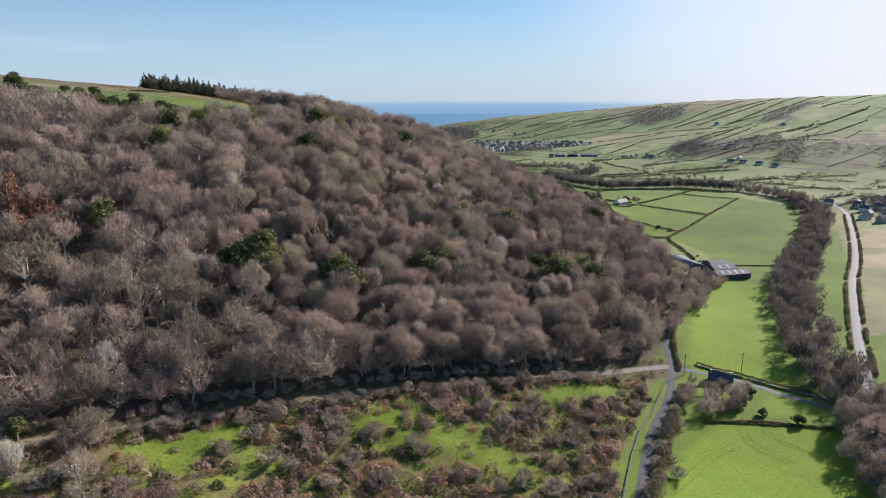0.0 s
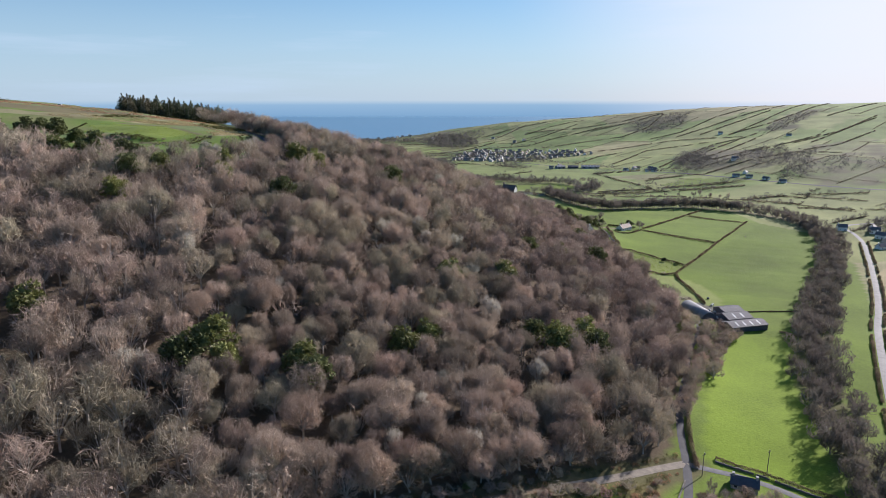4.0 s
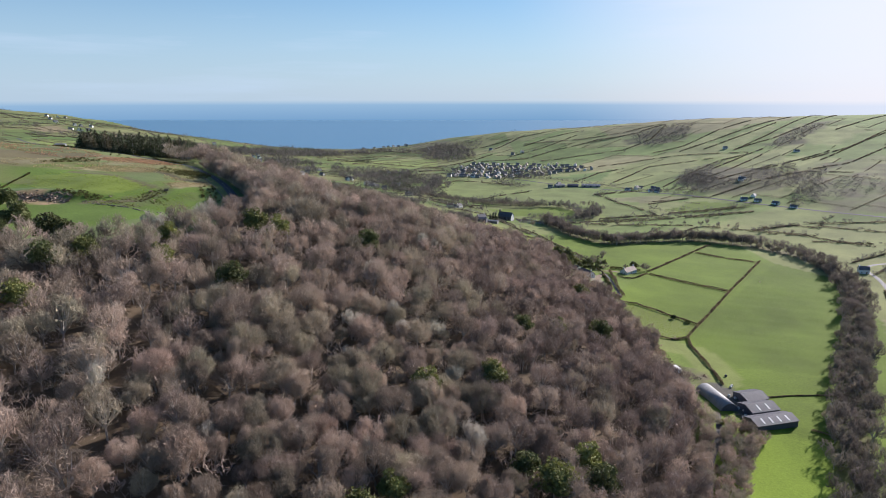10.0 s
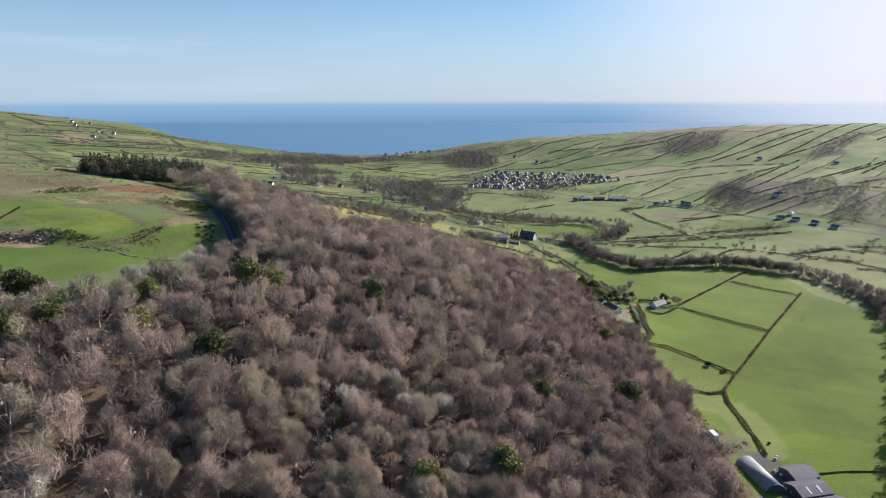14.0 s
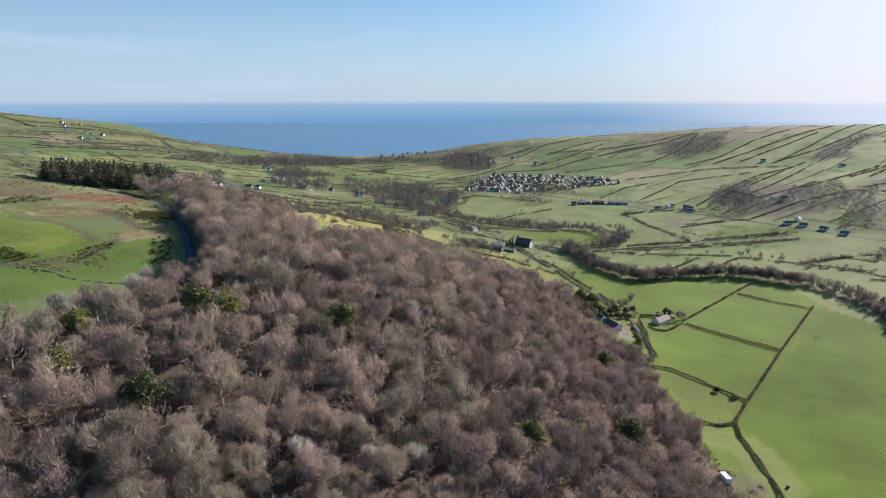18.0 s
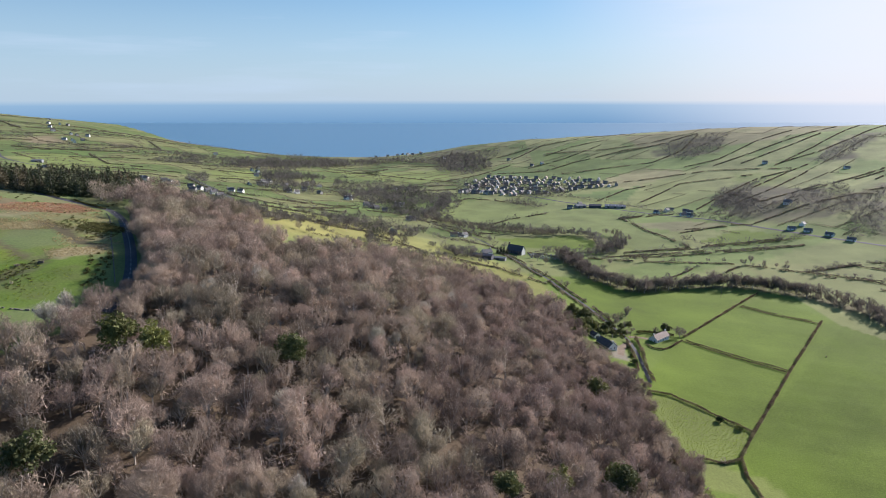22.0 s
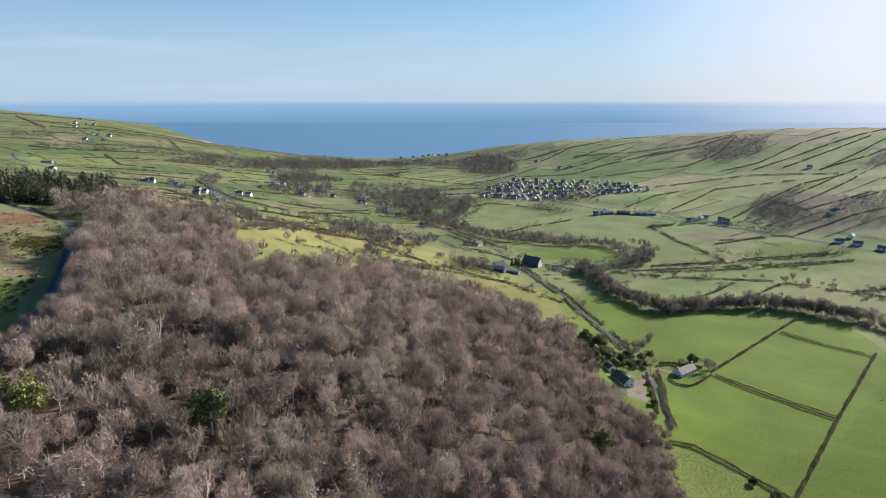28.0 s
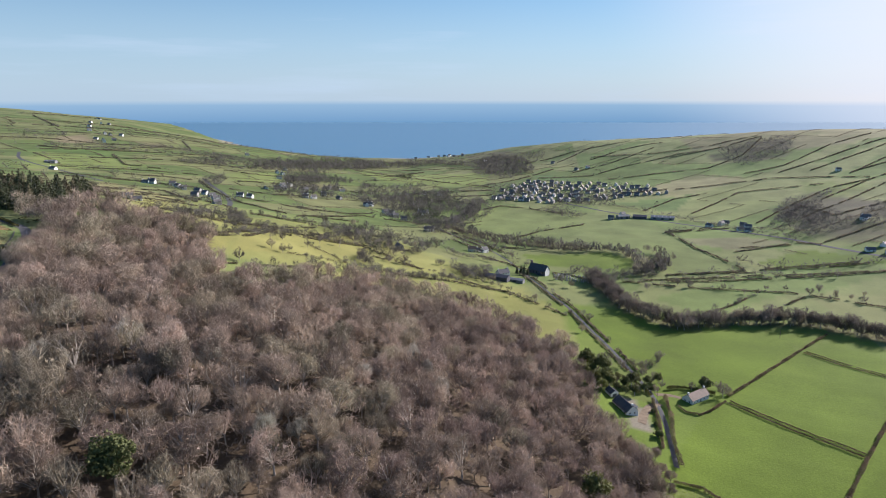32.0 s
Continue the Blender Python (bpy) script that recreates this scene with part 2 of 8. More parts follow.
M_SEA = bpy.data.materials.new("sea water")
M_SEA.use_nodes = True
_n, _l = M_SEA.node_tree.nodes, M_SEA.node_tree.links
_b = _n["Principled BSDF"]
_b.inputs["Base Color"].default_value, _b.inputs["Roughness"].default_value = (0.112, 0.238, 0.345, 1), 0.38
_b.inputs["Specular IOR Level"].default_value = 0.5
_g, _w = _n.new("ShaderNodeNewGeometry"), _n.new("ShaderNodeTexNoise")
_w.inputs["Scale"].default_value, _w.inputs["Detail"].default_value = 0.05, 6
_l.new(_g.outputs["Position"], _w.inputs["Vector"])
_u = _n.new("ShaderNodeBump")
_u.inputs["Strength"].default_value, _u.inputs["Distance"].default_value = 0.6, 2.0
_l.new(_w.outputs["Fac"], _u.inputs["Height"])
_l.new(_u.outputs[0], _b.inputs["Normal"])
# ------------------------------------------------------------ the lie of the land
# Break lines of the glen (x, y, height): valley floor, foot and brow of the wooded spur, plateau, ridge across the glen, shore.
LAND = {
    "floor_near": [(160, -250, 36), (130, 0, 31), (110, 120, 29), (56, 173, 28.4), (86, 232, 28), (170, 235, 25), (260, 180, 27)],
    "floor_mid": [(135, 330, 24), (183, 377, 22.5), (185, 526, 19.5), (245, 608, 19.8), (307, 688, 20), (173, 657, 21.9), (300, 420, 20)],
    "floor_far": [(295, 793, 18), (90, 940, 18), (200, 1100, 17), (-13, 1126, 18), (0, 1540, 15), (222, 1667, 16), (362, 1230, 20), (-150, 1500, 16), (-300, 1900, 11)],
    "right_flat": [(430, 300, 22), (450, 600, 20), (520, 900, 22), (700, 600, 30), (600, 200, 32)],
    "wood_foot": [(-170, 105, 74), (-115, 118, 61), (-71, 139, 51), (-25, 170, 44), (8, 190, 40), (50, 214, 33), (105, 262, 27), (132, 330, 25), (140, 420, 25), (118, 540, 29), (122, 640, 30)],
    "scrub": [(-100, 70, 55), (-66, 125, 49), (-17, 145, 39), (9, 157, 36), (30, 186, 35), (40, 130, 31), (84, 236, 28), (66, 224, 30)],
    "wood_slope": [(-160, 170, 80), (-110, 175, 66), (-70, 175, 56), (-40, 205, 54), (0, 225, 46), (35, 240, 39), (70, 262, 33)],
    "wood_flank": [(-190, 240, 100), (-140, 235, 89), (-95, 225, 75), (-60, 235, 67), (-20, 260, 58), (30, 285, 48), (75, 305, 37), (100, 340, 33)],
    "wood_upper": [(-220, 300, 114), (-165, 300, 108), (-125, 290, 98), (-85, 285, 86), (-45, 310, 76), (0, 320, 62), (45, 340, 50), (90, 400, 40)],
    "wood_high": [(-190, 350, 117), (-140, 345, 111), (-100, 345, 101), (-60, 350, 88), (-20, 370, 78), (25, 375, 62), (60, 400, 52), (105, 460, 36)],
    "wood_brow": [(-120, 410, 115), (-80, 400, 105), (-40, 420, 92), (0, 430, 79), (35, 440, 66), (65, 470, 53), (95, 520, 38)],
    "wood_crest": [(-110, 470, 118), (-70, 470, 109), (-35, 475, 99), (0, 495, 85), (45, 505, 64), (75, 550, 47)],
    "wood_back": [(-145, 550, 119), (-115, 580, 108), (-75, 545, 104), (-25, 520, 94), (15, 560, 76), (50, 590, 56), (80, 620, 43), (-150, 630, 110), (-90, 640, 93), (-20, 640, 72), (-60, 720, 72), (60, 760, 32), (-160, 680, 108)],
    "plateau": [(-128, 462, 115), (-158, 492, 125), (-194, 592, 125), (-235, 430, 121), (-300, 480, 134), (-305, 650, 134), (-235, 690, 124), (-420, 560, 151)],
    "plateau_west": [(-330, 330, 126), (-500, 400, 156), (-700, 700, 160), (-700, 300, 175), (-480, 100, 150), (-300, 60, 108), (-330, 570, 143), (-260, 560, 136)],
    "glen_side": [(-407, 1092, 75), (-200, 900, 76), (-100, 1000, 42), (-600, 1400, 78), (-300, 1400, 38), (-480, 860, 112)],
    "north_hill": [(-900, 1700, 106), (-1585, 2610, 110), (-1250, 2150, 124), (-1000, 1200, 120), (-700, 2000, 55), (-1900, 2500, 153), (-2300, 2300, 182)],
    "shore": [(-1350, 2750, 42), (-885, 2456, 1), (-640, 2330, 4), (-438, 2268, 6), (-300, 2330, 1), (-182, 2474, 1), (-100, 2620, -2)],
    "south_crest": [(-130, 2440, 10), (-8, 2380, 37), (181, 2300, 63), (340, 2200, 79), (500, 2090, 96), (640, 2020, 111), (776, 1949, 121), (960, 1850, 130), (1200, 1765, 140), (1800, 1600, 160)],
    "south_flank": [(496, 1172, 43), (350, 1500, 28), (420, 1800, 55), (100, 2050, 28), (700, 1450, 75), (850, 1050, 52), (900, 700, 45), (1300, 1200, 95)],
    "south_sea": [(200, 2700, 2), (700, 2450, 4), (1500, 2250, 20)],
    "rim": [(-400, -300, 75), (0, -300, 45), (700, -300, 45), (1400, 300, 70), (-1500, 400, 180), (2200, 900, 120)],
}
KNOTS = np.array([p for line in LAND.values() for p in line], float)


def _kernel(dx, dy):
    return np.sqrt(dx * dx + dy * dy + 30.0 ** 2)


_n = len(KNOTS)
_A = np.zeros((_n + 3, _n + 3))
_A[:_n, :_n] = _kernel(KNOTS[:, 0, None] - KNOTS[None, :, 0], KNOTS[:, 1, None] - KNOTS[None, :, 1]) - np.eye(_n) * 4.0
_A[:_n, _n:] = np.c_[np.ones(_n), KNOTS[:, :2] / 1000]
_A[_n:, :_n] = _A[:_n, _n:].T
_W = np.linalg.solve(_A, np.r_[KNOTS[:, 2], 0, 0, 0])


def height(x, y):
    """Height of the land at x, y (arrays or numbers)."""
    x, y = np.asarray(x, float), np.asarray(y, float)
    z = _W[_n] + _W[_n + 1] * x / 1000 + _W[_n + 2] * y / 1000
    for k in range(_n):
        z = z + _W[k] * _kernel(x - KNOTS[k, 0], y - KNOTS[k, 1])
    sea = np.clip((y - coast(x)) / 60, -1, 1)
    z = np.where(sea > -1, np.minimum(z, 3 - 5 * sea) * (sea + 1) / 2 + z * (1 - sea) / 2, z)
    return z


COAST = np.array([(-4000, 3000), (-1900, 3500), (-1300, 2900), (-1080, 2590), (-885, 2470), (-700, 2370), (-520, 2300), (-350, 2300), (-240, 2380),
                  (-190, 2480), (-110, 2590), (100, 2650), (600, 2480), (1300, 2280), (4000, 1900)], float)


def coast(x):
    """The shoreline, as y over x."""
    return np.interp(x, COAST[:, 0], COAST[:, 1])
# ------------------------------------------------------------ building helpers


def mesh_of(name, verts, faces, mat, smooth=False):
    me = bpy.data.meshes.new(name)
    me.from_pydata([tuple(v) for v in verts], [], [tuple(f) for f in faces])
    me.materials.append(mat)
    if smooth:
        me.polygons.foreach_set("use_smooth", np.ones(len(me.polygons), bool))
    me.update()
    return me


def soup(name, tris, mat, piece=None):
    """A mesh of loose triangles from an (n, 3, 3) array; piece: one tint number a triangle."""
    tris = np.asarray(tris, np.float32)
    n = len(tris)
    me = bpy.data.meshes.new(name)
    me.vertices.add(3 * n)
    me.vertices.foreach_set("co", tris.reshape(-1))
    me.loops.add(3 * n)
    me.loops.foreach_set("vertex_index", np.arange(3 * n, dtype=np.int32))
    me.polygons.add(n)
    me.polygons.foreach_set("loop_start", np.arange(0, 3 * n, 3, dtype=np.int32))
    me.polygons.foreach_set("loop_total", np.full(n, 3, np.int32))
    me.materials.append(mat)
    if piece is not None:
        a = me.attributes.new("piece", "FLOAT", "POINT")
        a.data.foreach_set("value", np.repeat(np.asarray(piece, np.float32), 3))
    me.update()
    return me


def part(name, me, parent, label=""):
    ob = new(name, me)
    ob.parent = parent
    return tagged(ob, label) if label else ob


def inside(x, y, poly):
    """Which points lie in a polygon."""
    x, y = np.asarray(x, float), np.asarray(y, float)
    hit = np.zeros(np.broadcast(x, y).shape, bool)
    for (x1, y1), (x2, y2) in zip(poly, poly[1:] + poly[:1]):
        if y1 != y2:
            hit ^= ((y1 > y) != (y2 > y)) & (x < (x2 - x1) * (y - y1) / (y2 - y1) + x1)
    return hit


def near_line(x, y, line):
    """Distance of points from a polyline."""
    best = np.full(np.broadcast(x, y).shape, 1e9)
    for (x1, y1), (x2, y2) in zip(line, line[1:]):
        dx, dy = x2 - x1, y2 - y1
        s = np.clip(((x - x1) * dx + (y - y1) * dy) / (dx * dx + dy * dy), 0, 1)
        best = np.minimum(best, np.hypot(x - x1 - s * dx, y - y1 - s * dy))
    return best


def along(line, step):
    """Points every step metres along a polyline, with the direction there."""
    p = np.array(line, float)
    seg = np.hypot(*np.diff(p, axis=0).T)
    s = np.r_[0, np.cumsum(seg)]
    q = np.linspace(0, s[-1], max(2, int(s[-1] / step) + 1))
    x, y = np.interp(q, s, p[:, 0]), np.interp(q, s, p[:, 1])
    dx, dy = np.gradient(x), np.gradient(y)
    d = np.hypot(dx, dy) + 1e-9
    return x, y, dx / d, dy / d


def rounded(line, times=2):
    """A polyline with its corners cut."""
    for _ in range(times):
        out = [line[0]]
        for a, b in zip(line, line[1:]):
            out += [(0.75 * a[0] + 0.25 * b[0], 0.75 * a[1] + 0.25 * b[1]), (0.25 * a[0] + 0.75 * b[0], 0.25 * a[1] + 0.75 * b[1])]
        line = out + [line[-1]]
    return line


def box(x0, x1, y0, y1, z0, z1):
    v = [(x, y, z) for z in (z0, z1) for y in (y0, y1) for x in (x0, x1)]
    f = [(0, 2, 3, 1), (4, 5, 7, 6), (0, 1, 5, 4), (2, 6, 7, 3), (0, 4, 6, 2), (1, 3, 7, 5)]
    return v, f


def boxes(name, list_of, mat):
    vs, fs = [], []
    for b in list_of:
        v, f = box(*b)
        fs += [tuple(i + len(vs) for i in q) for q in f]
        vs += v
    return mesh_of(name, vs, fs, mat)


def leaf_tris(centres, size, gen, flat=0.0):
    """One randomly turned triangle at each centre."""
    n = len(centres)
    a = gen.normal(size=(n, 3))
    b = gen.normal(size=(n, 3))
    a[:, 2] *= 1 - flat
    b[:, 2] *= 1 - flat
    a /= np.linalg.norm(a, axis=1)[:, None]
    b -= a * (a * b).sum(1)[:, None]
    b /= np.linalg.norm(b, axis=1)[:, None]
    s = (size * gen.uniform(0.6, 1.4, n))[:, None]
    return np.stack([centres - a * s * 0.6, centres + a * s * 0.6, centres + b * s], axis=1)


def prism(points, radii, sides=5):
    """Tapered tube through points; vertices and faces."""
    v, f = [], []
    for k, (p, r) in enumerate(zip(points, radii)):
        for i in range(sides):
            t = 2 * math.pi * i / sides
            v.append((p[0] + r * math.cos(t), p[1] + r * math.sin(t), p[2]))
        if k:
            o = (k - 1) * sides
            f += [(o + i, o + (i + 1) % sides, o + sides + (i + 1) % sides, o + sides + i) for i in range(sides)]
    return v, f


def bare_tree_arrays(seed, radius, tall, lumps, twigs, width, rays=0.28, core=40, low=-0.22, bare=0.22):
    """A leafless broadleaf: (trunk and limb vertices, faces), twig triangles. Limbs rise in a fan from the fork; from each one
    a broom of fine branches runs up and out to a scalloped dome, splitting once into finer twigs."""
    g = np.random.default_rng(seed)
    v, f = [], []

    def tube(points, radii, sides=5):
        a, b = prism(points, radii, sides)
        f.extend([tuple(i + len(v) for i in q) for q in b])
        v.extend(a)

    def blades(start, end, w):
        """Tapering slivers from start to end, broad at the start."""
        side = np.cross(end - start, g.normal(size=start.shape))
        side /= np.linalg.norm(side, axis=1)[:, None] + 1e-9
        return np.stack([start - side * w, start + side * w, end + side * w * 0.15], axis=1)

    fork = np.array([g.normal() * 0.3, g.normal() * 0.3, tall * bare * g.uniform(0.85, 1.2)])
    tube([(0, 0, -0.8), fork * 0.5, fork], [0.03 * radius + 0.15, 0.026 * radius + 0.11, 0.022 * radius + 0.09], 5)
    middle = np.array([0, 0, tall * 0.52])
    reach = np.array([radius * 1.08, radius * 1.08, tall * 0.48])
    tris = []
    k = 0
    while k < lumps:
        u = g.normal(size=3)
        u /= np.linalg.norm(u)
        if u[2] < low:
            continue
        k += 1
        out = g.uniform(0.8, 1.06)
        tip = middle + u * reach * out * 0.72
        bend = fork * 0.5 + tip * 0.5 + g.normal(size=3) * 0.05 * radius + (0, 0, 0.05 * tall)
        tube([fork, bend, tip], [0.014 * radius + 0.05, 0.010 * radius + 0.035, 0.035], 3)
        n = twigs // lumps
        m = int(n * rays)
        # branches along the limb, running the way it runs
        d = u + g.normal(size=(m, 3)) * 0.36
        d /= np.linalg.norm(d, axis=1)[:, None]
        at = g.uniform(0.25, 1.0, m)[:, None]
        start = fork + (tip - fork) * at
        scallop = out * (0.77 + 0.23 * np.clip((d @ u - 0.7) / 0.3, 0, 1))[:, None]
        rim = middle + d * reach * scallop
        knee = start + (rim - start) * g.uniform(0.5, 0.74, m)[:, None] + g.normal(size=(m, 3)) * 0.03 * radius
        tris.append(blades(start, knee, (width * g.uniform(0.8, 1.25, m))[:, None]))
        # the finer twigs that they split into
        q = n - m
        pick = g.integers(0, m, q)
        spread = d[pick] + g.normal(size=(q, 3)) * 0.27 + (0, 0, 0.05)
        spread /= np.linalg.norm(spread, axis=1)[:, None]
        scallop = out * (0.77 + 0.23 * np.clip((spread @ u - 0.7) / 0.3, 0, 1))[:, None]
        end = middle + spread * reach * scallop * g.uniform(0.74, 1.07, q)[:, None]
        base = start[pick] + (knee[pick] - start[pick]) * g.uniform(0.7, 1.0, q)[:, None]
        tris.append(blades(base, end, (width * g.uniform(0.45, 0.9, q))[:, None]))
    # tangled twigs deep in the crown
    deep = g.normal(size=(core, 3))
    deep /= np.linalg.norm(deep, axis=1)[:, None]
    deep = middle + deep * g.uniform(0.1, 0.6, core)[:, None] * reach
    tris.append(leaf_tris(deep, radius * 0.1, g))
    return (v, f), np.concatenate(tris)


def tufted(seed, blobs, per, size, flat=0.2):
    """Needle or leaf triangles gathered in blobs (x, y, z, rx, rz)."""
    g = np.random.default_rng(seed)
    out = []
    for x, y, z, rx, rz in blobs:
        u = g.normal(size=(per, 3))
        u /= np.linalg.norm(u, axis=1)[:, None]
        u *= g.uniform(0.72, 1.05, per)[:, None]
        out.append(leaf_tris(np.array([x, y, z]) + u * (rx, rx, rz), size, g, flat))
    return np.concatenate(out)


# ------------------------------------------------------------ plan: lines and areas
LANE = [(-25, -80), (-2, 0), (14, 50), (30, 95), (43, 130), (49, 147), (55, 163), (62, 181), (77, 207), (85, 231), (89, 250), (96, 272), (110, 303), (122, 335), (138, 362), (146, 385)]
LANE_EAST = [(86, 232), (107, 226), (121, 212), (131, 203), (148, 197), (200, 186), (330, 150)]
TRACK = [(84, 231), (62, 219), (50, 213), (39, 208), (24, 200), (8, 192), (-5, 185), (-21, 177), (-34, 169), (-48, 160), (-61, 152), (-73, 142), (-83, 134), (-98, 122), (-130, 100), (-170, 70)]
MAIN_ROAD = [(141, 198), (150, 212), (161, 232), (176, 260), (204, 309), (245, 380), (280, 432), (328, 514), (357, 567), (385, 618), (397, 652), (404, 684), (424, 700), (470, 706)]
CHURCH_ROAD = [(146, 575), (150, 640), (140, 682), (126, 738), (109, 805), (85, 866), (68, 916), (34, 1005), (-38, 1100), (-90, 1180)]
UPPER_ROAD = [(-110, 436), (-114, 455), (-120, 473), (-129, 491), (-143, 516), (-163, 548), (-180, 575), (-195, 592), (-205, 600), (-226, 607), (-268, 620), (-330, 640)]
FAR_ROAD = [(128, 1416), (212, 1312), (303, 1222), (381, 1122), (425, 1048), (520, 960), (640, 860)]
LEFT_ROAD = [(-800, 1270), (-725, 1180), (-654, 1130), (-590, 1096), (-480, 1040)]
LEFT_ROAD_2 = [(-450, 1240), (-400, 1170), (-345, 1105), (-290, 1010), (-262, 950)]
DRIVE = [(150, 640), (143, 634), (138, 622), (135, 610)]

WOOD = [(-420, 30), (-180, 75), (-135, 108), (-100, 129), (-77, 144), (-50, 165), (-24, 181), (8, 198), (38, 214), (60, 225), (82, 238), (92, 265), (103, 292), (117, 333), (130, 372), (134, 400), (140, 440),
        (138, 475), (132, 512), (137, 560), (122, 592), (112, 610), (112, 650), (98, 690), (59, 735), (6, 748), (-46, 705), (-64, 640), (-86, 600), (-120, 640),
        (-140, 685), (-176, 694), (-212, 650), (-192, 612), (-162, 562), (-138, 528), (-120, 500), (-106, 470), (-107, 443), (-112, 419), (-117, 402), (-129, 378), (-147, 357), (-178, 350),
        (-209, 376), (-241, 398), (-300, 425), (-420, 455)]
SCRUB = [(-130, 96), (-98, 118), (-83, 130), (-61, 148), (-34, 165), (-5, 181), (24, 196), (50, 209), (72, 219), (67, 202), (55, 180), (48, 163), (40, 140), (30, 110), (-20, 95), (-110, 75)]
SCRUB_GREEN = [[(24, 191), (41, 204), (52, 207), (39, 192), (29, 185)], [(-30, 156), (-24, 162), (-22, 158), (-29, 153)], [(-78, 128), (-69, 124), (-58, 122), (-58, 136), (-54, 146), (-59, 149), (-65, 141), (-72, 136)], [(-4, 167), (4, 166), (15, 159), (24, 153), (34, 150), (23, 146), (11, 146), (0, 149), (-9, 154)],
               [(30, 195), (45, 205), (61, 207), (57, 200), (39, 191), (29, 187)], [(-32, 157), (-25, 164), (-10, 169), (-5, 170), (-16, 159)], [(-16, 158), (-8, 161), (-12, 150), (-22, 148)]]
HEATH = [(-420, 600), (-300, 590), (-225, 570), (-165, 500), (-150, 500), (-175, 560), (-215, 640), (-240, 700), (-330, 720), (-500, 700)]
MEADOWS = [[(-330, 380), (-200, 375), (-160, 392), (-130, 450), (-140, 485), (-170, 500), (-215, 440), (-330, 440)],
           [(-350, 470), (-230, 460), (-195, 490), (-215, 530), (-300, 545), (-400, 530)]]
STREAM = [(140, 170), (138, 200), (146, 225), (152, 255), (170, 305), (190, 345), (211, 382), (250, 440), (299, 520), (345, 600), (366, 665), (371, 730), (342, 781), (298, 812),
          (237, 808), (187, 785), (156, 830), (140, 900), (133, 925)]

# ------------------------------------------------------------ ground
xs = np.unique(np.r_[np.arange(-4200, -1000, 80), np.arange(-1000, -340, 15), np.arange(-340, -260, 5), np.arange(-260, -116, 3), np.arange(-114, 340, 4), np.arange(340, 420, 5), np.arange(420, 900, 16), np.arange(900, 4300, 70)])
ys = np.unique(np.r_[np.arange(-700, -60, 40), np.arange(-60, 90, 5), np.arange(90, 420, 4), np.arange(420, 600, 3), np.arange(600, 720, 4), np.arange(720, 1300, 11), np.arange(1300, 2700, 22), np.arange(2700, 3300, 40)])
GX, GY = np.meshgrid(xs, ys)
GZ = height(GX, GY)


def wobble(x, y, size, seed=0):
    """Cheap smooth noise between -1 and 1."""
    a = np.sin(x / size * 2.1 + 1.3 * seed) + np.sin((x * 0.6 + y) / size * 1.7 + 2.1 * seed) + np.sin((x - 0.7 * y) / size * 2.9 + seed) + np.sin((0.3 * x + y) / size * 3.7 + 4 * seed)
    return a / 4


rough = (inside(GX, GY, WOOD) | inside(GX, GY, SCRUB)) * 1.0 + 0.25
GZ = GZ + rough * 0.6 * wobble(GX, GY, 9, 2) + 0.5 * wobble(GX, GY, 40, 3) * (GZ > 3) + 1.6 * wobble(GX, GY, 60, 5) * inside(GX, GY, HEATH)
# the eroded bank on the plateau: a broken face under a grassy brow
scar = near_line(GX, GY, [(-237, 438), (-222, 444), (-206, 441)])
GZ = GZ - 0.8 * np.exp(-(scar / 5) ** 2) + 1.9 * np.exp(-(near_line(GX, GY, [(-238, 450), (-222, 454), (-204, 451)]) / 6.5) ** 2) + 1.6 * np.exp(-(near_line(GX, GY, [(-232, 460), (-213, 466), (-194, 458)]) / 11) ** 2)
# the green mound that the farm track climbs, and the ditch below it
GZ = GZ + 2.2 * np.exp(-(np.hypot((GX + 212) / 26, (GY - 484) / 15)) ** 2) - 0.9 * np.exp(-(near_line(GX, GY, [(-164, 477), (-167, 469), (-169, 451)]) / 3.5) ** 2)
for road_line, half in ((LANE, 3.5), (LANE_EAST, 3.5), (TRACK, 3), (MAIN_ROAD, 4.5), (CHURCH_ROAD, 4), (UPPER_ROAD, 4.5)):
    d = near_line(GX, GY, road_line)
    GZ = GZ - 0.18 * np.exp(-(d / half) ** 2)

LUSH, GRASS, OLIVE, PALE = (0.118, 0.176, 0.016), (0.135, 0.180, 0.058), (0.185, 0.200, 0.085), (0.285, 0.262, 0.140)
LITTER, MOSS = (0.110, 0.078, 0.056), (0.115, 0.145, 0.035)


def tone(mask, colour, soft=1.0):
    k = (mask * soft)[..., None]
    land[:] = land * (1 - k) + np.array(colour) * k


land = np.zeros(GX.shape + (3,))
land[:] = GRASS
# a patchwork of pastures
far = (GY > 700) | (np.abs(GX) > 330)
fx, fy = GX[far], GY[far]


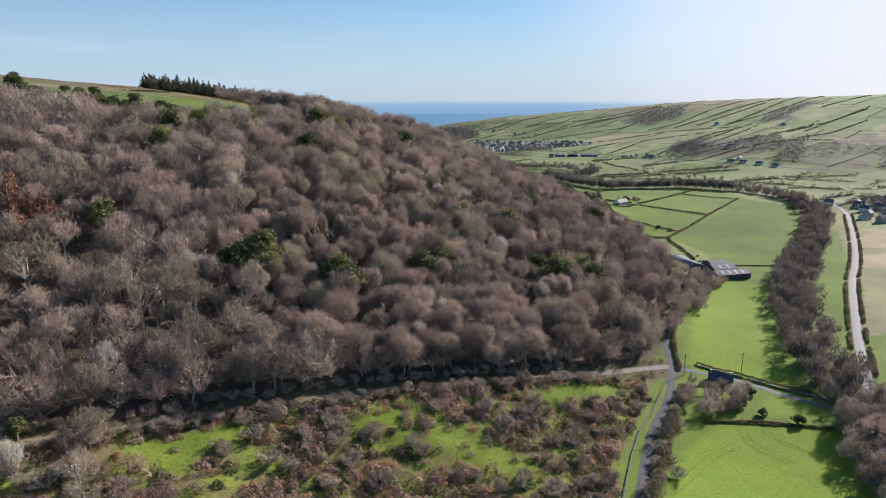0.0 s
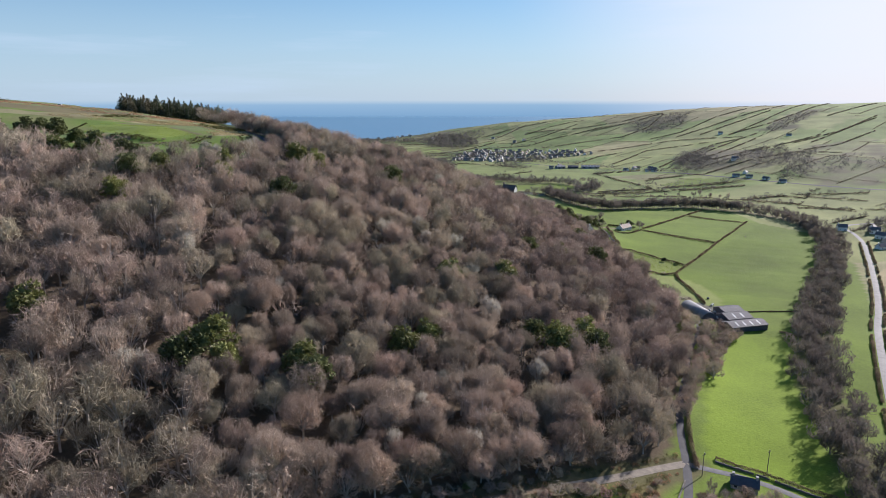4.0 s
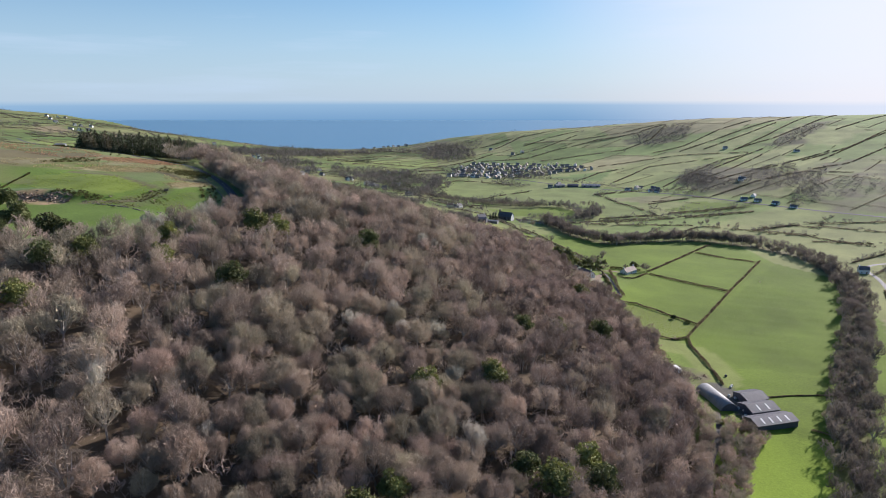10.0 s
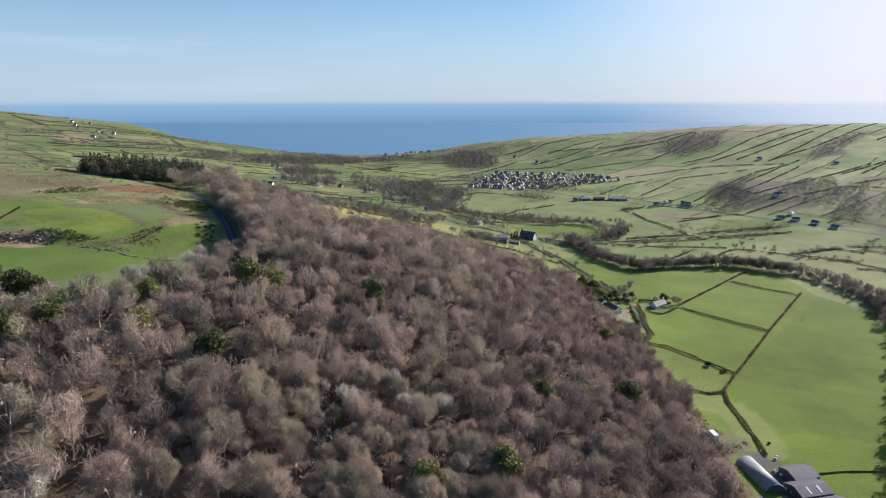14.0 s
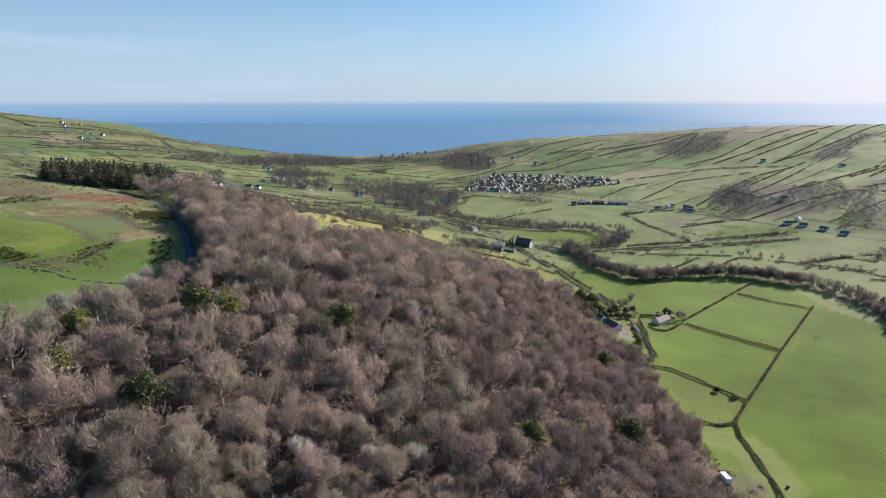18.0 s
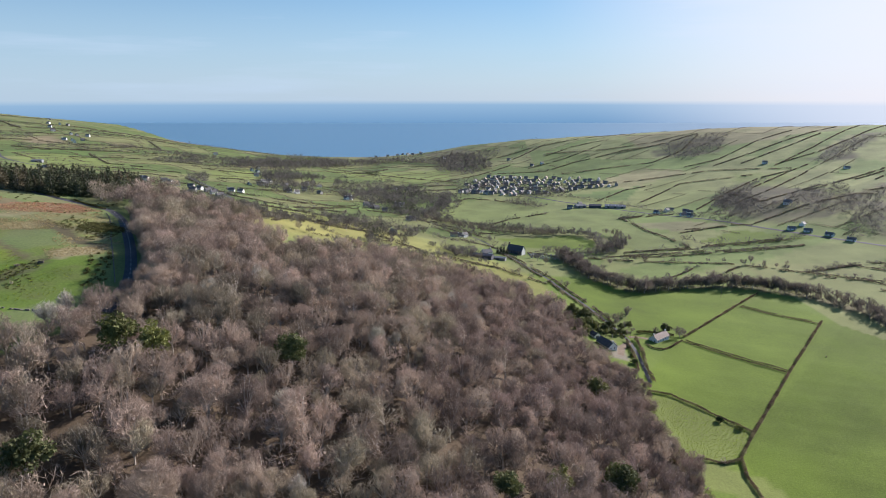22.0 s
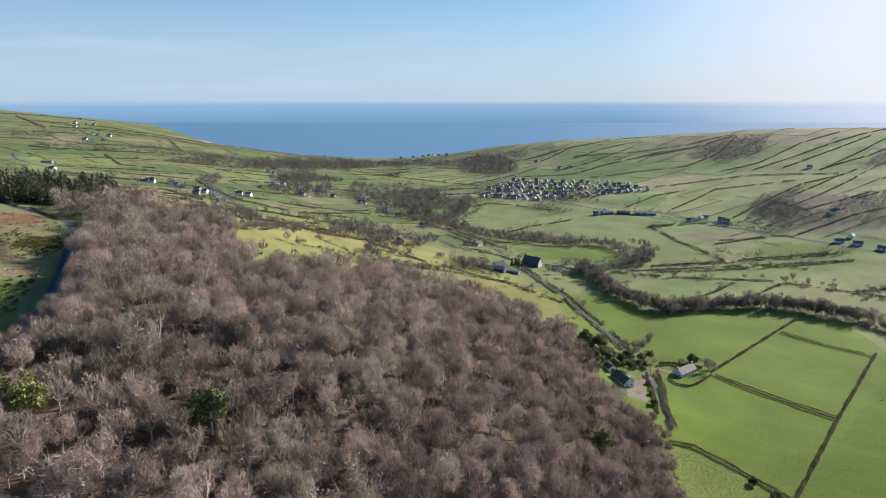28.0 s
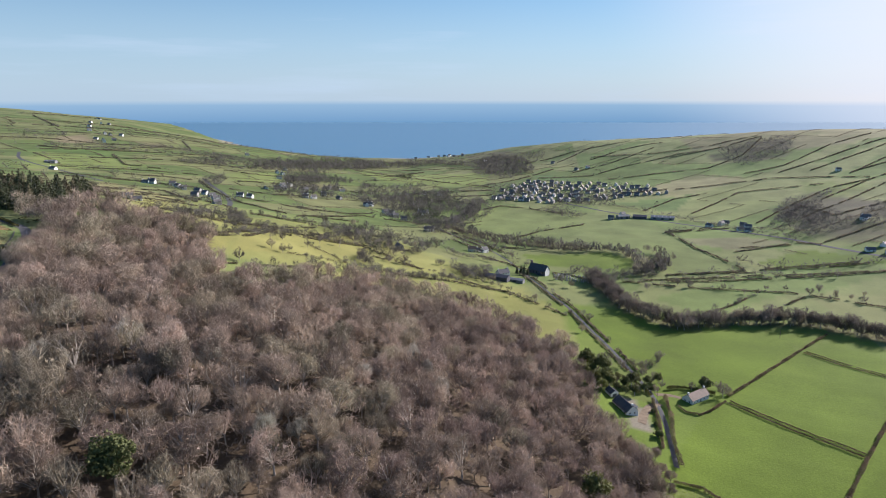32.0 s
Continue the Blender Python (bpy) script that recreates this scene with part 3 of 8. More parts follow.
class Fields:
    """Pastures cut out of a hillside by halving it again and again; the cuts are its hedge banks."""

    def __init__(self, seed, turn, long, size):
        self.gen, self.long, self.size = np.random.default_rng(seed), long, size
        self.c, self.s = math.cos(math.radians(turn)), math.sin(math.radians(turn))
        self.banks = []

    def bend(self, u, v):
        return 16 * np.sin(v / 130 + u / 310) + 9 * np.sin(u / 61 + 1), 14 * np.sin(u / 150 - v / 240) + 8 * np.sin(v / 57)

    def to_plan(self, u, v):
        a, b = self.bend(u, v)
        u, v = u + a, v + b
        return u * self.c - v * self.s, u * self.s + v * self.c + 1400

    def from_plan(self, x, y):
        p, q = x * self.c + (y - 1400) * self.s, -x * self.s + (y - 1400) * self.c
        u, v = p, q
        for _ in range(4):
            a, b = self.bend(u, v)
            u, v = p - a, q - b
        return u, v

    def cut(self, u, v, which, area, out):
        u0, u1, v0, v1 = area
        g = self.gen
        room = self.size * g.uniform(0.55, 1.7)
        if (u1 - u0) * (v1 - v0) < room ** 2 * self.long:
            out[which] = g.uniform()
            self.banks.append(((u0, v0), (u1, v0)))
            self.banks.append(((u0, v0), (u0, v1)))
            return
        f = g.uniform(0.36, 0.64)
        if (u1 - u0) > (v1 - v0) * self.long:
            m = u0 + (u1 - u0) * f
            side = u[which] < m
            parts = (u0, m, v0, v1), (m, u1, v0, v1)
        else:
            m = v0 + (v1 - v0) * f
            side = v[which] < m
            parts = (u0, u1, v0, m), (u0, u1, m, v1)
        self.cut(u, v, which[side], parts[0], out)
        self.cut(u, v, which[~side], parts[1], out)


LEFT_FIELDS, RIGHT_FIELDS = Fields(4, 52, 1.5, 62), Fields(9, 40, 2.4, 78)
shade = np.zeros(fx.shape)
for fields, side in ((LEFT_FIELDS, fx < 180), (RIGHT_FIELDS, fx >= 180)):
    u, v = fields.from_plan(fx, fy)
    fields.cut(u, v, np.nonzero(side)[0], (-2600, 2600, -2600, 2600), shade)
s = shade[:, None]
patch = np.where(s < 0.45, np.array(GRASS) * (0.8 + 0.5 * s), np.where(s < 0.72, np.array(OLIVE), np.where(s < 0.96, np.array(OLIVE) * 0.85 + np.array(PALE) * 0.15, np.array(PALE) * 0.8)))
# right hillside pastures lightened by place and distance, haze put into their colour
right_hill_haze = np.interp(fx, [40, 270], [0.0, 1.0])
land[far] = patch * (0.98, 1.0, 0.88) * (0.94 + right_hill_haze * (0.34 + 0.20 * np.clip((fy - 1030) / 240, 0, 1)))[:, None]
valley = np.clip((60 - GZ) / 30, 0, 1) * (GY > 480) * (GY < 1500) * (GX > 0)
tone(valley * 0.55 * (0.6 + 0.4 * wobble(GX, GY, 70, 1)), (0.150, 0.200, 0.050))
tone((GY > 110) * (GY < 830) * (GX > 45) * (GX < 345) * (GZ < 37), LUSH, 0.75)
tone((GY > 230) * (GY < 900) * (GX >= 330) * (GX < 620) * (GZ < 40), (0.215, 0.230, 0.085), 0.75)
tone(inside(GX, GY, [(95, 235), (125, 216), (170, 300), (250, 440), (360, 640), (330, 700), (170, 500), (165, 420), (120, 320)]), LUSH)
tone(inside(GX, GY, [(170, 500), (330, 700), (300, 780), (200, 690), (140, 570)]), LUSH, 0.75)
tone(inside(GX, GY, [(150, 650), (200, 685), (295, 783), (230, 800), (160, 820), (120, 790)]), LUSH, 0.85)
tone(inside(GX, GY, [(55, 140), (80, 195), (125, 190), (130, 130), (100, 60)]), LUSH)
tone(inside(GX, GY, [(188, 280), (235, 352), (330, 540), (420, 560), (320, 300)]), PALE, 0.75)
tone(inside(GX, GY, [(150, 250), (185, 280), (226, 350), (300, 480), (330, 560), (250, 440), (190, 330)]), LUSH, 0.8)
tone(inside(GX, GY, [(-420, 880), (-330, 800), (-240, 700), (-100, 600), (20, 750), (110, 690), (104, 780), (60, 880), (-100, 960), (-260, 960), (-380, 980)]) * np.clip(0.75 + 0.4 * wobble(GX, GY, 55, 2), 0, 1), (0.215, 0.230, 0.068), 0.9)
tone(inside(GX, GY, [(-489, 1045), (-329, 966), (-269, 848), (-397, 880)]), (0.255, 0.235, 0.100), 0.8)
tone(inside(GX, GY, [(-839, 1309), (-778, 1457), (-646, 1355), (-613, 1127)]), (0.105, 0.165, 0.040), 0.8)
tone(inside(GX, GY, [(-944, 1525), (-948, 1658), (-846, 1519), (-874, 1452)]), (0.270, 0.215, 0.130), 0.8)
YELLOWISH, MEADOW = (0.245, 0.238, 0.072), (0.190, 0.235, 0.065)
for colour, area in ((YELLOWISH, [(-159, 780), (-113, 952), (-48, 918), (-73, 789), (-122, 677)]), (YELLOWISH, [(-177, 685), (-151, 744), (-125, 675), (-151, 640)]), (YELLOWISH, [(-364, 907), (-261, 864), (-195, 688), (-240, 720)]),
                     (MEADOW, [(-25, 1242), (-2, 1338), (135, 1286), (163, 1201), (56, 1099), (-17, 1116)]), (MEADOW, [(144, 1191), (240, 1152), (293, 1003), (302, 967), (214, 955), (228, 1021), (165, 1081)]),
                     (LUSH, [(313, 999), (383, 1059), (457, 1005), (375, 987)]), (LUSH, [(62, 1008), (160, 1046), (191, 1015), (176, 962), (82, 969)])):
    tone(inside(GX, GY, area), colour, 0.85)
for colour, area in ((MEADOW, [(-800, 1305), (-676, 1350), (-558, 1221), (-609, 1056)]), ((0.12, 0.19, 0.05), [(198, 1416), (354, 1458), (293, 1324)]), ((0.10, 0.16, 0.05), [(64, 1826), (195, 1719), (88, 1694)]),
                     ((0.26, 0.235, 0.12), [(445, 2046), (700, 2050), (950, 1830), (873, 1761), (631, 1725), (440, 1888)]), ((0.14, 0.20, 0.055), [(-167, 1206), (2, 1253), (-76, 1130), (-155, 1114)])):
    tone(inside(GX, GY, area), colour, 0.85)
for colour, area in (((0.16, 0.20, 0.06), [(-248, 970), (-138, 1036), (-120, 951), (-183, 831)]), (MEADOW, [(-479, 1378), (-423, 1489), (-363, 1353), (-418, 1262)]), (MEADOW, [(-346, 1733), (-39, 1874), (-25, 1598), (-211, 1595)]),
                     ((0.21, 0.20, 0.10), [(259, 1128), (334, 1138), (389, 1097), (311, 1061), (274, 1094)]), (MEADOW, [(532, 1458), (627, 1397), (514, 1290), (465, 1302)]), (YELLOWISH, [(570, 1205), (700, 1276), (668, 1222), (580, 1163)])):
    tone(inside(GX, GY, area), colour, 0.85)
tone(inside(GX, GY, [(-250, 760), (-150, 640), (-60, 690), (20, 770), (100, 700), (98, 790), (62, 850), (0, 880), (-70, 930), (-170, 930)]) * np.clip(0.8 + 0.4 * wobble(GX, GY, 45, 4), 0, 1), YELLOWISH, 0.6)
# cropped grass in faint mowing bands, and the rough corner beside the wood
bands = 0.5 + 0.5 * np.sin((GX * 0.80 - GY * 0.60) / 2.6 + 0.8 * wobble(GX, GY, 90, 2))
tone(inside(GX, GY, [(190, 528), (330, 700), (360, 640), (250, 440), (185, 450), (170, 498)]) * bands * 0.35, (0.155, 0.185, 0.04))
tone(inside(GX, GY, [(143, 561), (154, 561), (167, 550), (188, 524), (170, 498), (160, 486), (134, 480), (134, 512), (138, 545)]), (0.165, 0.205, 0.05), 0.9)
tone((near_line(GX, GY, [(138, 480), (170, 470), (166, 430)]) < 12) * 1.0, (0.20, 0.225, 0.07), 0.6)
tone(inside(GX, GY, [(-29, 1151), (-3, 1317), (126, 1350), (243, 1280), (256, 1180), (303, 975), (229, 945), (205, 1050), (60, 1095)]), (0.165, 0.205, 0.065), 0.8)
tone(inside(GX, GY, [(420, 1290), (520, 1330), (600, 1260), (560, 1180), (431, 1167)]), (0.085, 0.075, 0.050), 0.7)
tone(inside(GX, GY, [(190, 528), (330, 700), (360, 640), (250, 440), (185, 450), (170, 498)]), (0.098, 0.150, 0.012), 0.8)
# bracken, gorse and scrub woods on the slopes across the glen, hillside shade painted into their dark tone, and bright
# strips of pasture between them
ROUGH_AND_SHADE = (0.125, 0.112, 0.068)
for area in ([(410, 1235), (472, 1355), (518, 1376), (538, 1300), (591, 1251), (589, 1200), (682, 1270), (816, 1298), (760, 1120), (600, 930), (528, 943), (546, 1034), (549, 1106), (480, 1070), (414, 1099)],
             [(508, 1822), (561, 1882), (645, 1842), (586, 1687), (517, 1687), (470, 1735), (458, 1813)], [(677, 1483), (805, 1623), (898, 1701), (906, 1641), (802, 1542), (751, 1465)],
             [(-147, 2254), (-9, 2262), (31, 2090), (8, 1899), (-50, 1911)], [(620, 930), (700, 1060), (860, 1300), (1000, 1330), (900, 1000), (760, 860)]):
    tone(inside(GX, GY, area) * np.clip(0.75 + 0.5 * wobble(GX, GY, 24, 4), 0, 1), ROUGH_AND_SHADE, 0.9)
for area in ([(586, 1220), (695, 1296), (746, 1331), (648, 1227)], [(618, 1170), (723, 1254), (830, 1320), (789, 1255), (672, 1165)], [(562, 1350), (631, 1407), (685, 1403), (638, 1328), (568, 1289)]):
    tone(inside(GX, GY, area), (0.20, 0.225, 0.085), 0.85)
for area in ([(332, 514), (380, 545), (345, 472), (307, 472)], [(289, 444), (325, 460), (296, 405), (271, 412)]):
    tone(inside(GX, GY, area), (0.36, 0.30, 0.16), 0.85)
for m in MEADOWS:
    tone(inside(GX, GY, m), LUSH, 0.75)
plateau = inside(GX, GY, [(-520, 420), (-330, 360), (-200, 375), (-160, 392), (-130, 450), (-120, 495), (-205, 640), (-240, 720), (-600, 760)])
tone(plateau * np.clip(0.35 + 0.9 * wobble(GX, GY, 30, 7), 0, 1) * (GY > 470), (0.18, 0.165, 0.07), 0.8)
STRAW, GRASSY = (0.27, 0.225, 0.13), (0.165, 0.185, 0.05)
tone(inside(GX, GY, [(-420, 560), (-321, 551), (-285, 558), (-261, 588), (-200, 600), (-215, 640), (-240, 700), (-420, 720)]) * np.clip(0.5 + 0.9 * wobble(GX, GY, 22, 8), 0, 1), (0.19, 0.165, 0.085), 0.8)
tone(inside(GX, GY, [(-400, 520), (-301, 524), (-262, 548), (-242, 582), (-261, 588), (-285, 560), (-330, 551), (-420, 560)]), (0.165, 0.120, 0.070), 0.85)
tone(inside(GX, GY, [(-330, 500), (-288, 507), (-263, 519), (-268, 544), (-298, 520), (-340, 515)]), STRAW, 0.9)
tone(inside(GX, GY, [(-255, 563), (-204, 587), (-210, 560), (-218, 540), (-239, 543)]) * np.clip(0.6 + wobble(GX, GY, 8, 4), 0, 1), STRAW, 0.9)
tone(inside(GX, GY, [(-244, 589), (-229, 603), (-203, 589), (-223, 558)]), (0.20, 0.125, 0.07), 0.8)
tone(inside(GX, GY, [(-310, 503), (-255, 506), (-215, 520), (-190, 528), (-168, 503), (-148, 515), (-172, 552), (-203, 592), (-240, 575), (-262, 548), (-300, 524)]) * np.clip(0.55 + 0.9 * wobble(GX, GY, 7, 6), 0, 1), (0.22, 0.175, 0.09), 0.8)
tone(inside(GX, GY, [(-255, 491), (-210, 499), (-177, 477), (-188, 455), (-233, 458)]), (0.165, 0.205, 0.035), 0.9)
tone(inside(GX, GY, [(-164, 479), (-160, 499), (-150, 509), (-152, 496), (-158, 482)]), STRAW, 0.85)
tone(inside(GX, GY, [(-181, 458), (-161, 472), (-151, 443), (-173, 433)]) * np.clip(0.5 + 1.2 * wobble(GX, GY, 9, 3), 0, 1), (0.15, 0.145, 0.06), 0.8)
tone(inside(GX, GY, [(-215, 520), (-190, 522), (-170, 505), (-150, 516), (-180, 545), (-205, 540)]) * np.clip(0.5 + 1.3 * wobble(GX, GY, 10, 5), 0, 1), (0.20, 0.165, 0.09), 0.8)
tone((near_line(GX, GY, [(-237, 514), (-214, 505), (-184, 483), (-168, 479), (-157, 496)]) < 3.0) * 1.0, (0.15, 0.135, 0.07), 0.6)
tone((near_line(GX, GY, [(-193, 440), (-182, 444), (-173, 449)]) < 3.5) * 1.0, (0.16, 0.125, 0.075), 0.7)
tone(inside(GX, GY, [(-250, 552), (-247, 586), (-239, 589), (-224, 599), (-201, 589), (-209, 566), (-228, 556)]) * np.clip(0.75 + 0.7 * wobble(GX, GY, 9, 2), 0, 1), (0.225, 0.120, 0.068), 0.9)
tone(inside(GX, GY, [(-245, 520), (-228, 530), (-210, 538), (-196, 530), (-211, 519), (-231, 512)]) * np.clip(0.7 + 0.8 * wobble(GX, GY, 8, 5), 0, 1), (0.34, 0.27, 0.15), 0.9)
tone(inside(GX, GY, [(-168, 487), (-164, 497), (-157, 503), (-147, 508), (-149, 494), (-161, 483)]), (0.33, 0.26, 0.15), 0.9)
tone(inside(GX, GY, [(-205, 541), (-178, 523), (-165, 511), (-149, 510), (-152, 530), (-172, 556), (-190, 566)]) * np.clip(0.5 + 1.2 * wobble(GX, GY, 8, 7), 0, 1), (0.19, 0.21, 0.055), 0.9)
tone((near_line(GX, GY, [(-206, 540), (-193, 532), (-178, 521), (-165, 509), (-154, 507)]) < 4.0) * 1.0, (0.085, 0.062, 0.038), 0.85)
tone(inside(GX, GY, [(-240, 500), (-218, 502), (-203, 496), (-180, 480), (-186, 462), (-215, 462), (-240, 470)]), (0.185, 0.225, 0.035), 0.85)
tone((near_line(GX, GY, [(-240, 506), (-224, 504), (-217, 504), (-204, 498), (-191, 489), (-182, 484), (-172, 477)]) < 2.0) * 1.0, (0.13, 0.095, 0.055), 0.75)
tone((near_line(GX, GY, [(-164, 477), (-167, 469), (-168, 461), (-169, 451)]) < 4.0) * np.clip(0.6 + wobble(GX, GY, 6, 3), 0, 1), (0.10, 0.085, 0.045), 0.8)
tone(inside(GX, GY, [(-150, 478), (-160, 462), (-172, 448), (-166, 440), (-140, 440), (-128, 455), (-132, 474)]) * np.clip(0.45 + 0.9 * wobble(GX, GY, 7, 1), 0, 1), (0.13, 0.14, 0.045), 0.7)
tone(inside(GX, GY, [(-241, 436), (-238, 450), (-226, 456), (-216, 450), (-205, 444), (-203, 436), (-222, 433)]) * np.clip(0.8 + 0.5 * wobble(GX, GY, 5, 2), 0, 1), (0.42, 0.27, 0.165), 0.95)
land[plateau] *= (0.93, 1.02, 0.95)
tone(inside(GX, GY, WOOD), LITTER, 0.92)
tone((near_line(GX, GY, TRACK) < 7) * 1.0, LITTER, 0.7)
tone(inside(GX, GY, SCRUB), (0.150, 0.132, 0.052))
for m in SCRUB_GREEN:
    tone(inside(GX, GY, m), LUSH, 0.9)
tone(inside(GX, GY, SCRUB) * (wobble(GX, GY, 7, 3) > 0.15), (0.17, 0.22, 0.032), 0.9)
LIME = (0.170, 0.252, 0.022)
tone(inside(GX, GY, [(92, 236), (125, 217), (150, 262), (170, 305), (190, 352), (170, 372), (150, 352), (126, 318)]), LIME, 0.85)
tone(inside(GX, GY, [(55, 140), (70, 170), (84, 186), (125, 188), (128, 150), (110, 60), (40, 60)]), LIME, 0.9)
tone(inside(GX, GY, [(104, 196), (112, 214), (134, 202), (128, 190)]), LIME, 0.8)
tone(inside(GX, GY, [(103, 640), (147, 640), (160, 705), (104, 702)]), MOSS, 0.7)
tone(inside(GX, GY, [(124, 640), (135, 638), (142, 622), (139, 604), (128, 603), (131, 618)]), (0.21, 0.18, 0.15), 0.85)
tone((near_line(GX, GY, STREAM) < 8) * 1.0, LITTER, 0.6)
tone(np.clip(wobble(GX, GY, 55, 9) * 1.5 - 0.3, 0, 1) * (GY > 1300), MOSS, 0.5)
tone((GZ < 2.2) * 1.0, (0.36, 0.32, 0.25))
tone((near_line(GX, GY, [(160, 378), (161, 395), (160, 418)]) < 6) * 1.0, (0.11, 0.10, 0.095), 0.9)
tone(inside(GX, GY, [(126, 415), (130, 430), (142, 447), (163, 437), (152, 418), (134, 410)]) * np.clip(0.7 + 0.8 * wobble(GX, GY, 6, 2), 0, 1), (0.15, 0.115, 0.085), 0.85)

land[..., 0] *= 1.03
nx, ny = len(xs), len(ys)
idx = np.arange(nx * ny).reshape(ny, nx)
quads = np.stack([idx[:-1, :-1], idx[:-1, 1:], idx[1:, 1:], idx[1:, :-1]], axis=-1).reshape(-1, 4)
me = bpy.data.meshes.new("ground")
me.vertices.add(nx * ny)
me.vertices.foreach_set("co", np.stack([GX, GY, GZ], -1).astype(np.float32).reshape(-1))
me.loops.add(quads.size)
me.loops.foreach_set("vertex_index", quads.astype(np.int32).reshape(-1))
me.polygons.add(len(quads))
me.polygons.foreach_set("loop_start", np.arange(0, quads.size, 4, dtype=np.int32))
me.polygons.foreach_set("loop_total", np.full(len(quads), 4, np.int32))
me.polygons.foreach_set("use_smooth", np.ones(len(quads), bool))
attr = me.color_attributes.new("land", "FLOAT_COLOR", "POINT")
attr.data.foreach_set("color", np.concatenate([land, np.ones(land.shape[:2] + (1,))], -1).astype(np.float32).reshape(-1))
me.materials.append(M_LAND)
me.update()
me.validate()
tagged(new("ground", me), "green pasture glen with a wooded spur and moorland plateau", "ground", kind="structure")


def on_ground(x, y):
    """Height of the finished ground sheet."""
    i = np.clip(np.searchsorted(xs, x) - 1, 0, nx - 2)
    j = np.clip(np.searchsorted(ys, y) - 1, 0, ny - 2)
    u = (x - xs[i]) / (xs[i + 1] - xs[i])
    w = (y - ys[j]) / (ys[j + 1] - ys[j])
    return GZ[j, i] * (1 - u) * (1 - w) + GZ[j, i + 1] * u * (1 - w) + GZ[j + 1, i] * (1 - u) * w + GZ[j + 1, i + 1] * u * w


# ------------------------------------------------------------ sea and roads
sea = mesh_of("water", [(-5200, 1700, 0), (5200, 1700, 0), (5200, 6500, 0), (-5200, 6500, 0)], [(0, 1, 2, 3)], M_SEA)
tagged(new("water", sea), "calm blue open sea beyond the shore", "sea", kind="structure")


def road(name, line, width, mat, label, lift=0.16):
    x, y, dx, dy = along(rounded(line), 3.0)
    z = on_ground(x, y)
    z = np.convolve(np.r_[z[0], z, z[-1]], [0.25, 0.5, 0.25], "valid") + lift
    v, f = [], []
    offs = np.linspace(-0.5, 0.5, 5)
    for k in range(len(x)):
        for o in offs:
            px, py = x[k] - dy[k] * o * width, y[k] + dx[k] * o * width
            lie = float(on_ground(px, py))
            v.append((px, py, max(0.3 * z[k] + 0.7 * (lie + lift) - abs(o) * 0.2, lie + 0.04)))
        if k:
            a = (k - 1) * 5
            f += [(a + i, a + 5 + i, a + 6 + i, a + 1 + i) for i in range(4)]
    tagged(new(name, mesh_of(name, v, f, mat, True)), label, "road", kind="structure")


road("road_lane", LANE, 2.8, M_TARMAC, "narrow worn tarmac lane along the foot of the wood")
road("road_lane_east", LANE_EAST, 2.8, M_WORN, "narrow tarmac lane between a wall and a field")
road("road_track", TRACK[2:], 1.9, M_GRAVEL, "stony forest track below the bare trees", 0.2)
TRACK_MOUTH = [(87, 233), (84, 232), (70, 225), (58, 218), (49, 213), (39, 208)]
road("road_track_mouth", TRACK_MOUTH, 3.1, M_PALE_GRAVEL, "wide pale gravel mouth of the forest track", 0.12)
road("road_main", MAIN_ROAD, 3.7, M_CONCRETE_ROAD, "pale sunlit tarmac road along the valley")
road("road_church", CHURCH_ROAD, 2.6, M_TARMAC, "tarmac lane past a church between hedges")
road("road_upper", UPPER_ROAD, 5.2, M_TARMAC, "dark tarmac hill road beside the wood")
for rut in ([(54, 146), (61, 154), (72, 166), (78, 172), (86, 177)], [(56, 145), (63, 152.5), (74, 164.5), (80, 170.5), (88, 175)], [(93, 189), (90, 180), (92, 173), (98, 166)], [(95, 189), (92.6, 181), (94.6, 174), (100, 167)], [(99, 188), (99, 184), (102, 178), (108, 170)], [(101, 188), (101, 184), (104, 178), (110, 170)]):
    road("wheel_rut", rut, 0.30, M_RUT, "faint tractor wheel rut pressed into the pasture", 0.05)
# broken white centre line of the hill road
dx_, dy_, ddx_, ddy_ = along(rounded(UPPER_ROAD[:8]), 6.0)
dash_v, dash_f = [], []
for k in range(len(dx_)):
    for a, b in ((-0.08, -1.2), (0.08, -1.2), (0.08, 1.2), (-0.08, 1.2)):
        qx, qy = dx_[k] - ddy_[k] * a + ddx_[k] * b, dy_[k] + ddx_[k] * a + ddy_[k] * b
        dash_v.append((qx, qy, float(on_ground(qx, qy)) + 0.24))
    dash_f.append(tuple(range(4 * k, 4 * k + 4)))
tagged(new("road_marking", mesh_of("road_marking", dash_v, dash_f, M_WHITE)), "broken white centre line on the hill road", "road marking", kind="structure")
road("road_far", FAR_ROAD, 6.0, M_TARMAC, "tarmac road through far fields")
road("road_left", LEFT_ROAD, 5.0, M_TARMAC, "dark tarmac road over the far hillside")
road("road_village", LEFT_ROAD_2, 6.0, M_TARMAC, "tarmac road down to roadside houses")
road("road_drive", DRIVE, 4.5, M_GRAVEL, "gravel drive beside a white lodge")
road("road_house_drive", [(150, 652), (158, 654), (164, 652)], 3.5, M_GRAVEL, "short gravel drive to a white house")
# ------------------------------------------------------------ the bare wood
CLEARINGS = [LANE, TRACK, CHURCH_ROAD, UPPER_ROAD]


